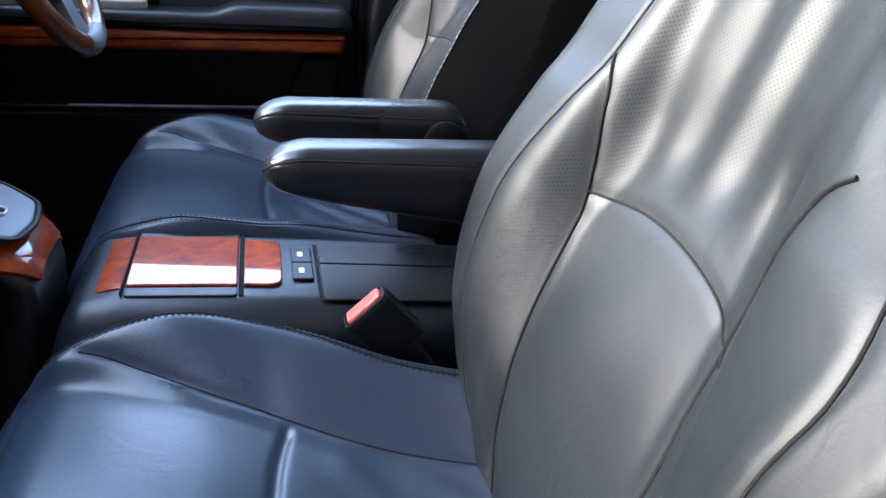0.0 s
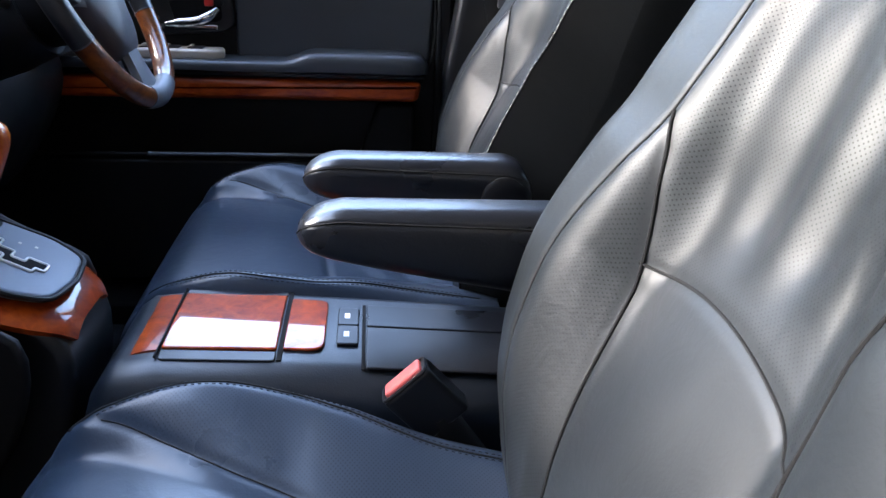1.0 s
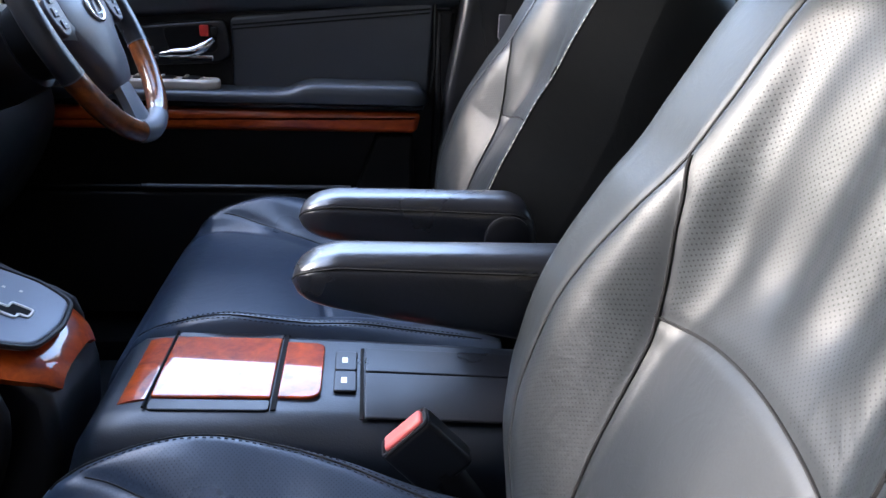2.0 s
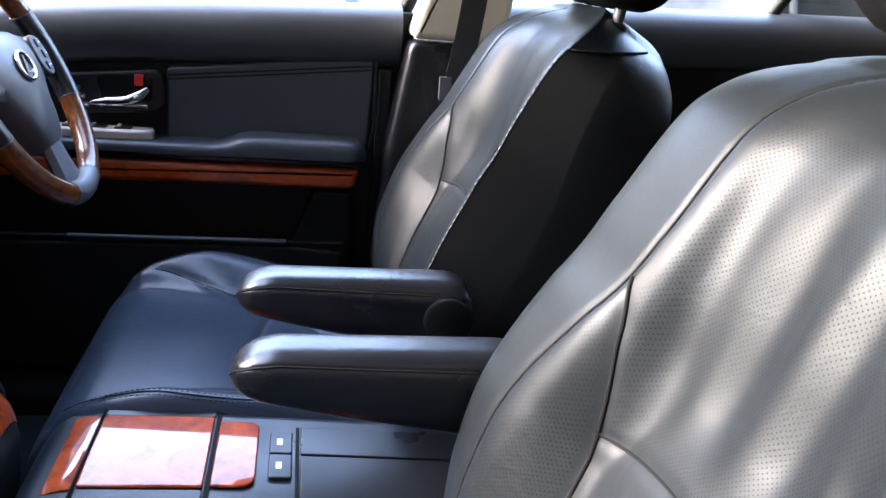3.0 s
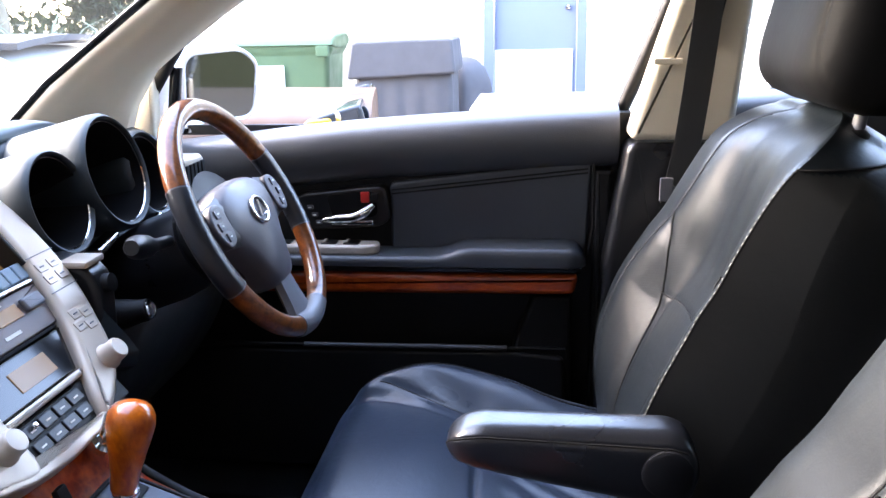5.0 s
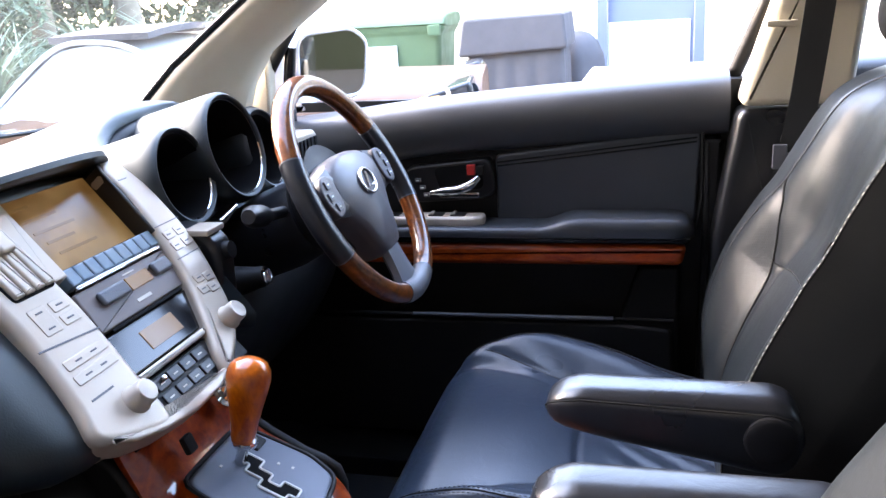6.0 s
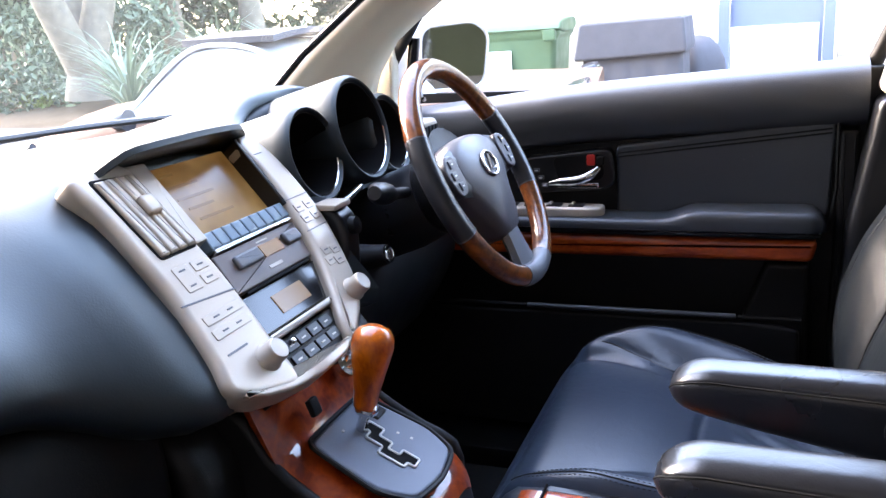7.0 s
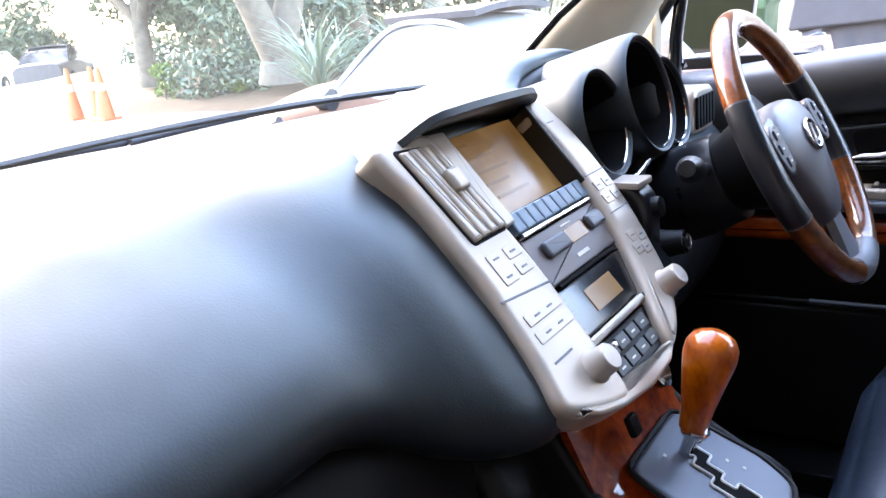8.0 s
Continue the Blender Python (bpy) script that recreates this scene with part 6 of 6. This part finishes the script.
part("skirt", grid(rows, True, True, True), M_TARP, cov)
top = slab(resample(rounded([(-0.395, 0.865), (-0.345, 1.125), (0.36, 1.14), (0.385, 0.90)], 0.02), 60), 1, -0.34, 0.34, 0.02)
part("cover_top", top, M_TARP, cov, "overhanging cover top")
sack = thing("covered_heap", "small heap under a grey cover beside the cabinet", "covered heap", (-0.50, 6.12, 0))
heap = []
for k, z in ((0.27, 0.0), (0.265, 0.3), (0.25, 0.6), (0.235, 0.78), (0.20, 0.88), (0.14, 0.94), (0.07, 0.965), (0.02, 0.97)):
    heap.append([(k * math.cos(a) * (1 + 0.10 * math.sin(3 * a + 4 * z)), 0.9 * k * math.sin(a) * (1 + 0.08 * math.cos(5 * a)), z + 0.03 * math.sin(2 * a + 1) * min(1, 4 * k)) for a in np.linspace(0, 2 * math.pi, 40, endpoint=False)])
part("cover", grid(heap, True, True, True), M_TARP, sack)


def parked_car(name, label, paint, at, turn, length=4.4, width=1.76, height=1.45, estate=False, waist=0.66, roof_paint=None, glass=None, cabin=None, nose=0.09, tail=0.05, lamps=1):
    """A parked car: body, cabin, glass, wheels and lamps; local x points to its front."""
    c = thing(name, label, "car", at, "parked cars")
    c.rotation_euler = (0, 0, turn)
    h, l, w = height, length / 2, width / 2
    roof_paint, glass = roof_paint or paint, glass or M_DARKGLASS
    xs = np.linspace(-l, l, 30)
    rings = []
    for x in xs:
        k = x / l
        top = waist * h - nose * h * smooth01((k - 0.1) / 0.6) - tail * h * smooth01((-k - 0.6) / 0.4)
        wid = w * (1 - 0.16 * abs(k) ** 4)
        low = 0.22 + 0.08 * abs(k) ** 6
        rings.append([(x, p[0], p[1]) for p in resample(rounded([(-wid * 0.97, low), (wid * 0.97, low), (wid, 0.42 * h), (wid * 0.985, top - 0.13), (wid * 0.90, top - 0.035), (wid * 0.6, top + 0.015), (-wid * 0.6, top + 0.015), (-wid * 0.90, top - 0.035), (-wid * 0.985, top - 0.13), (-wid, 0.42 * h)], 0.06), 48)])
    part("body", grid(rings, True, True, True), paint, c)
    back = -0.86 * l if estate else -0.62 * l
    cab = [(back, (waist - 0.02) * h), (back + (0.1 if estate else 0.35) * l, 0.95 * h), (-0.10 * l, h), (0.10 * l, 0.97 * h), (0.46 * l, (waist - 0.03) * h)]
    roof_span = (back + 0.34 * l, 0.13 * l)
    if cabin:
        cab, roof_span = cabin, (cabin[1][0] - 0.06, cabin[3][0] + 0.04)
    prof = resample(cab, 40, False)
    rows = []
    for p in prof:
        q = (p[1] - (waist - 0.03) * h) / ((1.03 - waist) * h)
        yy = w * (0.92 - 0.22 * q)
        rows.append([(p[0], y, p[1] + 0.02 * h * (1 - (y / yy) ** 2) * q) for y in np.linspace(-yy, yy, 13)])
    gbm = grid(rows)
    part("cabin_glass", gbm, glass, c, "glazed cabin")
    for sg in (1, -1):
        side_ = rounded([(p[0], p[1]) for p in (cab[0], cab[1], cab[2], cab[3], cab[4])], 0.05)
        sb_ = []
        for p in resample(side_, 50):
            q = max(0.0, (p[1] - (waist - 0.03) * h) / ((1.03 - waist) * h))
            sb_.append((p[0], sg * w * (0.915 - 0.22 * q), p[1]))
        fb = bmesh.new()
        fb.faces.new([fb.verts.new(v) for v in sb_])
        bmesh.ops.solidify(fb, geom=fb.faces[:], thickness=0.01)
        part("side_glass", fb, glass, c)
        part("roof_edge", tube([(p[0], sg * w * (0.92 - 0.22 * max(0, (p[1] - (waist - 0.03) * h) / ((1.03 - waist) * h))), p[1] + 0.01) for p in prof], 0.013, 6), glass if cabin else roof_paint, c)
        part("door_line", tube([(0.02 * l, sg * (w + 0.002), 0.30 * h), (0.0, sg * w * 0.99, 0.62 * h)], 0.004, 4), M_RUBBER, c)
        if estate:
            for x0, lean in ((-0.17, 0.02), (-0.26, 0.0), (-1.12, -0.10)):
                part("window_pillar", tube([(x0, sg * w * 0.925, (waist - 0.02) * h), (x0 + lean * 0.5, sg * w * 0.83, 0.80 * h), (x0 + lean, sg * w * 0.735, 0.955 * h)], 0.019, 8), paint, c)
            part("window_sill", tube([(-1.72, sg * w * 0.93, waist * h - 0.01), (0.85, sg * w * 0.93, waist * h - 0.01)], 0.012, 6), M_RUBBER, c)
        hz = (waist - (nose if lamps > 0 else tail)) * h
        le = l * lamps
        part("headlamp", slab(rounded([(le * 0.90, hz - 0.15), (le * 1.0, hz - 0.16), (le * 0.985, hz - 0.03), (le * 0.90, hz - 0.02)], 0.02), 1, sg * w * 0.72 - 0.12, sg * w * 0.72 + 0.12, 0.02), M_CHROME, c, "clear lamp in the corner of the car")
        part("indicator", slab(rounded([(le * 0.89, hz - 0.14), (le * 0.945, hz - 0.14), (le * 0.94, hz - 0.085), (le * 0.905, hz - 0.085)], 0.02), 1, sg * w * 0.875 - 0.05, sg * w * 0.875 + 0.03, 0.01), M_ORANGE, c, "amber indicator")
        if cabin:
            part("door_mirror", moved(turned([(0.001, -0.05), (0.045, -0.045), (0.065, -0.01), (0.065, 0.03), (0.001, 0.032)], 20, axes((cabin[4][0] - 0.10, sg * w * 1.04, waist * h - 0.04), (0, 1, 0), (0, 0, 0.8), (-1, 0, 0))), Matrix.Identity(4)), M_DARKGLASS, c, "dark door mirror")
        for xx in (0.62 * l, -0.60 * l):
            tw = part("wheel", turned([(0.16, -0.10), (0.30, -0.10), (0.315, -0.06), (0.315, 0.06), (0.30, 0.10), (0.16, 0.10)], 26, axes((xx, sg * w * 0.90, 0.315), (1, 0, 0), (0, 0, 1), (0, 1, 0))), M_RUBBER, c)
            part("rim", turned([(0.001, -0.105), (0.15, -0.10), (0.19, -0.07), (0.19, 0.07), (0.15, 0.10), (0.001, 0.105)], 20, axes((xx, sg * w * 0.90, 0.315), (1, 0, 0), (0, 0, 1), (0, 1, 0))), M_BUTTON, tw)
    rf = grid([[(x, y, h * 0.985 - 0.03 * ((x - sum(roof_span) / 2) / 0.5) ** 2 * 0.4 + 0.03 - 0.03 * (y / (w * 0.72)) ** 2) for y in np.linspace(-w * 0.70, w * 0.70, 9)] for x in np.linspace(*roof_span, 8)])
    bmesh.ops.solidify(rf, geom=rf.faces[:], thickness=0.03)
    part("roof", rf, roof_paint, c)
    part("grille", box(l * 0.955, l * 0.99, -w * 0.45, w * 0.45, 0.36 * h, 0.47 * h, 0.02), M_RUBBER, c)
    return c


# Hatchback windows: blotchy pale base colour imitates bright reflections on the glass.
M_BRIGHTGLASS = mat("pale_reflection_glass", (0.30, 0.285, 0.25), 0.10, var=0.6, var_scale=5, rvar=0.05)
# Near-white base paints the sky's glare onto the roadster's glass.
M_PALE = mat("sky_glare_glass", (0.72, 0.74, 0.73), 0.07, rvar=0.03, spec=0.9)
roadster = parked_car("coupe", "bronze roadster with dark soft top and glass painted pale with glare", M_BRONZE, (-2.80, 3.26, -0.03), math.pi + 0.16, 4.2, 1.76, 1.22, False, 0.765, M_TARP, M_PALE, [(-0.86, 0.94), (-0.55, 1.15), (-0.36, 1.19), (-0.18, 1.17), (0.15, 0.84)], 0.30, 0.01, -1)
for sg in (1, -1):
    lamp = part("lamp_housing", slab(rounded([(-2.085, 0.86), (-1.80, 0.835), (-1.86, 0.90), (-2.06, 0.955)], 0.02), 1, sg * 0.60 - 0.17, sg * 0.60 + 0.17, 0.02), M_DARKGLASS, roadster, "dark headlamp housing")
    for lx, ly in ((-2.045, 0.62), (-1.985, 0.70), (-1.93, 0.74)):
        part("reflector", turned([(0.001, 0.012), (0.022, 0.014), (0.036, 0.022), (0.040, 0.032), (0.034, 0.034), (0.001, 0.034)], 18, axes((lx, sg * ly, 0.895), (0, 0, 1), (0.7, -0.7 * sg, 0), (-0.6, 0.8 * sg, 0))), M_CHROME, lamp)
    part("indicator", slab(rounded([(-1.95, 0.835), (-1.79, 0.825), (-1.82, 0.885), (-1.93, 0.90)], 0.015), 1, sg * 0.70 - 0.08, sg * 0.70 + 0.09, 0.015), M_ORANGE, roadster, "amber indicator")
parked_car("hatchback", "white car parked against the yard wall", M_WHITECAR, (1.95, 3.55, 0), math.pi, 4.3, 1.72, 1.50, True, glass=M_BRIGHTGLASS)
parked_car("far_car", "dark car parked far off past the cones", M_TARP, (-27.0, 16.9, 0), 2.3, 4.4, 1.76, 1.45)
parked_car("far_car", "white car parked far off past the cones", M_WHITECAR, (-30.5, 16.6, 0), 2.3, 4.4, 1.76, 1.45)

for at in ((-14.15, 8.68, 0), (-13.63, 8.80, 0), (-13.0, 8.50, 0)):
    c = thing("traffic_cone", "orange traffic cone on the asphalt", "traffic cone", at, "traffic cones")
    part("base", box(-0.18, 0.18, -0.18, 0.18, 0, 0.04, 0.01), M_CONE, c)
    part("cone", turned([(0.15, 0.04), (0.035, 0.90), (0.025, 0.92), (0.001, 0.92)], 24), M_CONE, c)
    part("sleeve", turned([(0.093, 0.50), (0.072, 0.64), (0.070, 0.64), (0.091, 0.50)], 24), M_SLEEVE, c, "pale worn sleeve")


def leaf_mat(name, a, b):
    m = bpy.data.materials.new(name)
    m.use_nodes = True
    nt = m.node_tree
    g = nt.nodes.new("ShaderNodeNewGeometry")
    r = nt.nodes.new("ShaderNodeValToRGB")
    r.color_ramp.elements[0].color, r.color_ramp.elements[1].color = (*a, 1), (*b, 1)
    nt.links.new(g.outputs["Random Per Island"], r.inputs["Fac"])
    p = nt.nodes["Principled BSDF"]
    nt.links.new(r.outputs["Color"], p.inputs["Base Color"])
    p.inputs["Roughness"].default_value = 0.6
    return m


M_LEAF = leaf_mat("grey_green_leaves", (0.045, 0.075, 0.045), (0.13, 0.17, 0.11))
M_LEAF2 = leaf_mat("bright_leaves", (0.07, 0.12, 0.02), (0.16, 0.22, 0.05))
M_BLADE = leaf_mat("strap_leaves", (0.10, 0.14, 0.09), (0.24, 0.29, 0.20))
rng = np.random.default_rng(7)


def leaf_cloud(centres, radii, count, size, flat=0.7):
    """Many small two-triangle leaves round the given centres."""
    verts, faces = [], []
    for c, r in zip(centres, radii):
        d = rng.normal(size=(count, 3))
        d /= np.linalg.norm(d, axis=1)[:, None]
        rad = r * rng.uniform(0.25, 1.0, count) ** 0.6
        pos = np.asarray(c) + d * rad[:, None] * np.array((1, 1, flat))
        for p in pos:
            a = rng.normal(size=3)
            a /= np.linalg.norm(a)
            b = np.cross(a, rng.normal(size=3))
            b /= np.linalg.norm(b)
            s = size * rng.uniform(0.6, 1.4)
            i = len(verts)
            verts += [p - a * s, p + b * s * 0.4, p + a * s, p - b * s * 0.4]
            faces.append((i, i + 1, i + 2, i + 3))
    me = bpy.data.meshes.new("leaves")
    me.from_pydata([tuple(v) for v in verts], [], faces)
    return me


def tree(at, height, spread, label, lean=0.0, leaf=M_LEAF, trunk_r=0.2, forks=3, count=900, leaf_size=0.09, low=False):
    t = thing("tree", label, "tree", at, "trees behind the yard")
    base = [np.array((0, 0, -0.1)), np.array((lean * 0.3, 0, height * 0.22)), np.array((lean * 0.7, 0.05, height * 0.42))]
    if low:
        base = [np.array((0, 0, -0.1)), np.array((0.02, 0, 0.25)), np.array((0.05, 0.03, 0.6))]
    part("trunk", tube(resample(base, 12, False), np.linspace(trunk_r * 1.25, trunk_r * 0.75, 12), 12), M_TRUNK, t)
    tips = []
    for i in range(forks):
        a = 2 * math.pi * i / forks + rng.uniform(0, 1)
        tip = base[-1] + np.array((math.cos(a) * spread * 0.5, math.sin(a) * spread * 0.5, height * rng.uniform(0.25, 0.5) + (height * 0.4 if low else 0)))
        mid = (base[1] + tip) / 2 + rng.normal(size=3) * 0.12
        path = resample([base[1], mid, tip], 10, False)
        part("limb", tube(path, np.linspace(trunk_r * (0.85 if low else 0.6), trunk_r * (0.3 if low else 0.12), 10), 10), M_TRUNK, t)
        tips += [tip, (mid + tip) / 2]
        for j in range(2):
            tw = tip + rng.normal(size=3) * spread * 0.3
            part("limb", tube(resample([(mid + tip) / 2, (mid + tip + tw * 2) / 4, tw], 7, False), np.linspace(trunk_r * 0.22, trunk_r * 0.05, 7), 6), M_TRUNK, t)
            tips.append(tw)
    part("crown", leaf_cloud(tips, [spread * rng.uniform(0.28, 0.45) for _ in tips], count, leaf_size), leaf, t, smooth=False)
    return t


tree((-10.2, 10.0, 0.45), 6.5, 4.2, "grey-barked forked tree on the mulch bank", 0.3, trunk_r=0.32, forks=3, low=True)
tree((-9.2, 13.5, 0.45), 6.0, 3.6, "slender tree behind the white car", -0.3, trunk_r=0.22)
tree((-15.5, 11.5, 0.4), 5.5, 4.2, "bushy dark tree behind the cones", 0.2, trunk_r=0.18, forks=5, count=1100, leaf_size=0.12)
tree((-19.0, 17.0, 0.2), 7.0, 5.5, "broad tree at the edge of the yard", 0.0, trunk_r=0.25, forks=5, count=1100, leaf_size=0.14)
tree((-13.5, 16.5, 0.4), 7.0, 5.0, "tall tree behind the bank", 0.0, trunk_r=0.25, forks=5, count=1000, leaf_size=0.13)
tree((-24.0, 21.0, 0.0), 8.0, 6.5, "tall tree far behind", 0.0, trunk_r=0.3, forks=5, count=1100, leaf_size=0.16)


far = []
for i in range(95):
    a = rng.uniform(0, 1)
    fx, fy = -33 + 22 * a + rng.normal() * 1.0, 12 + 16 * a + rng.normal() * 1.5
    if fy < -0.627 * fx + 4.0:
        fx, fy = fx - 5, fy + 10
    far.append((fx, fy, rng.uniform(0.6, 9.0)))
tagged(part("far_trees", leaf_cloud(far, [rng.uniform(1.2, 2.4) for _ in far], 900, 0.16), M_LEAF, smooth=False), "belt of grey-green trees beyond the yard", "trees", kind="stuff")


def bush(at, r, label, material, count=500, size=0.06):
    b = thing("bush", label, "bush", at, "bushes on the bank")
    cs = [rng.normal(size=3) * r * 0.45 + np.array((0, 0, r * 0.6)) for _ in range(6)]
    part("leaves", leaf_cloud(cs, [r * 0.55] * 6, count, size), material, b, smooth=False)
    part("stem", tube([(0, 0, -0.1), (0.05, 0.02, r * 0.8)], 0.03, 6), M_TRUNK, b)
    return b


bush((-13.6, 10.3, 0.1), 0.42, "low bright green bush beside the cones", M_LEAF2, 160)
bush((-11.8, 10.6, 0.2), 0.26, "low green bush on the mulch", M_LEAF2, 120, 0.05)
bush((-12.5, 11.0, 0.5), 1.3, "dark green bush on the bank", M_LEAF, 420, 0.08)
bush((-14.8, 12.6, 0.5), 1.6, "dark green bush on the bank", M_LEAF, 420, 0.09)
bush((-10.8, 12.0, 0.5), 1.2, "dark green bush on the bank", M_LEAF, 420, 0.08)


def strap_plant(at, n, length, label):
    b = thing("strap_leaf_plant", label, "plant", at, "strap-leaved plants")
    verts, faces = [], []
    for i in range(n):
        a, up = rng.uniform(0, 2 * math.pi), rng.uniform(0.5, 1.3)
        ln = length * rng.uniform(0.6, 1.1)
        w = 0.03
        d = np.array((math.cos(a), math.sin(a), 0))
        sd = np.array((-d[1], d[0], 0)) * w
        pts = [d * ln * k * math.cos(up) * (0.6 + 0.6 * k) + np.array((0, 0, ln * (k * math.sin(up) - 0.45 * k * k))) for k in np.linspace(0, 1, 6)]
        s0 = len(verts)
        for k, p in enumerate(pts):
            verts += [tuple(p - sd * (1 - k / 5.5)), tuple(p + sd * (1 - k / 5.5))]
        faces += [(s0 + 2 * k, s0 + 2 * k + 1, s0 + 2 * k + 3, s0 + 2 * k + 2) for k in range(5)]
    me = bpy.data.meshes.new("blades")
    me.from_pydata(verts, [], faces)
    part("blades", me, M_BLADE, b)
    return b


for at, n, ln in (((-7.8, 8.2, 0.3), 60, 2.2), ((-7.0, 9.2, 0.3), 60, 2.4), ((-6.2, 9.8, 0.3), 60, 2.4), ((-8.6, 9.0, 0.4), 50, 2.2), ((-5.4, 10.4, 0.3), 60, 2.4), ((-9.6, 10.9, 0.4), 40, 1.8)):
    strap_plant(at, n, ln, "clump of grey-green strap leaves behind the cars")

# ---- bricks of the yard wall, the stretch beside the blue door ----
def brick_mesh():
    b = box(0, 0.223, -0.008, 0.02, 0, 0.068, 0)
    me = bpy.data.meshes.new("brick")
    b.to_mesh(me)
    b.free()
    me.materials.append(M_BRICK)
    return me


rest, count = bmesh.new(), 0
BR = brick_mesh()
bricks_done = 0
for r_ in range(0, 32):
    z = 0.01 + r_ * 0.079
    for c_ in range(-18, 34):
        x = c_ * 0.234 + (0.117 if r_ % 2 else 0)
        if -0.62 < x < 0.58 or x < -3.1:
            continue
        if 8 <= r_ < 26 and -2.0 < x < 2.3 and bricks_done < 290:
            o = new("brick", BR)
            o.parent = wall
            o.location = (x, WALL_Y, z)
            bricks_done += 1
        else:
            rest.from_mesh(BR)
            bmesh.ops.translate(rest, verts=rest.verts[-8:], vec=(x, WALL_Y, z))
tagged(part("bricks", rest, M_BRICK, wall, smooth=False), kind="stuff")
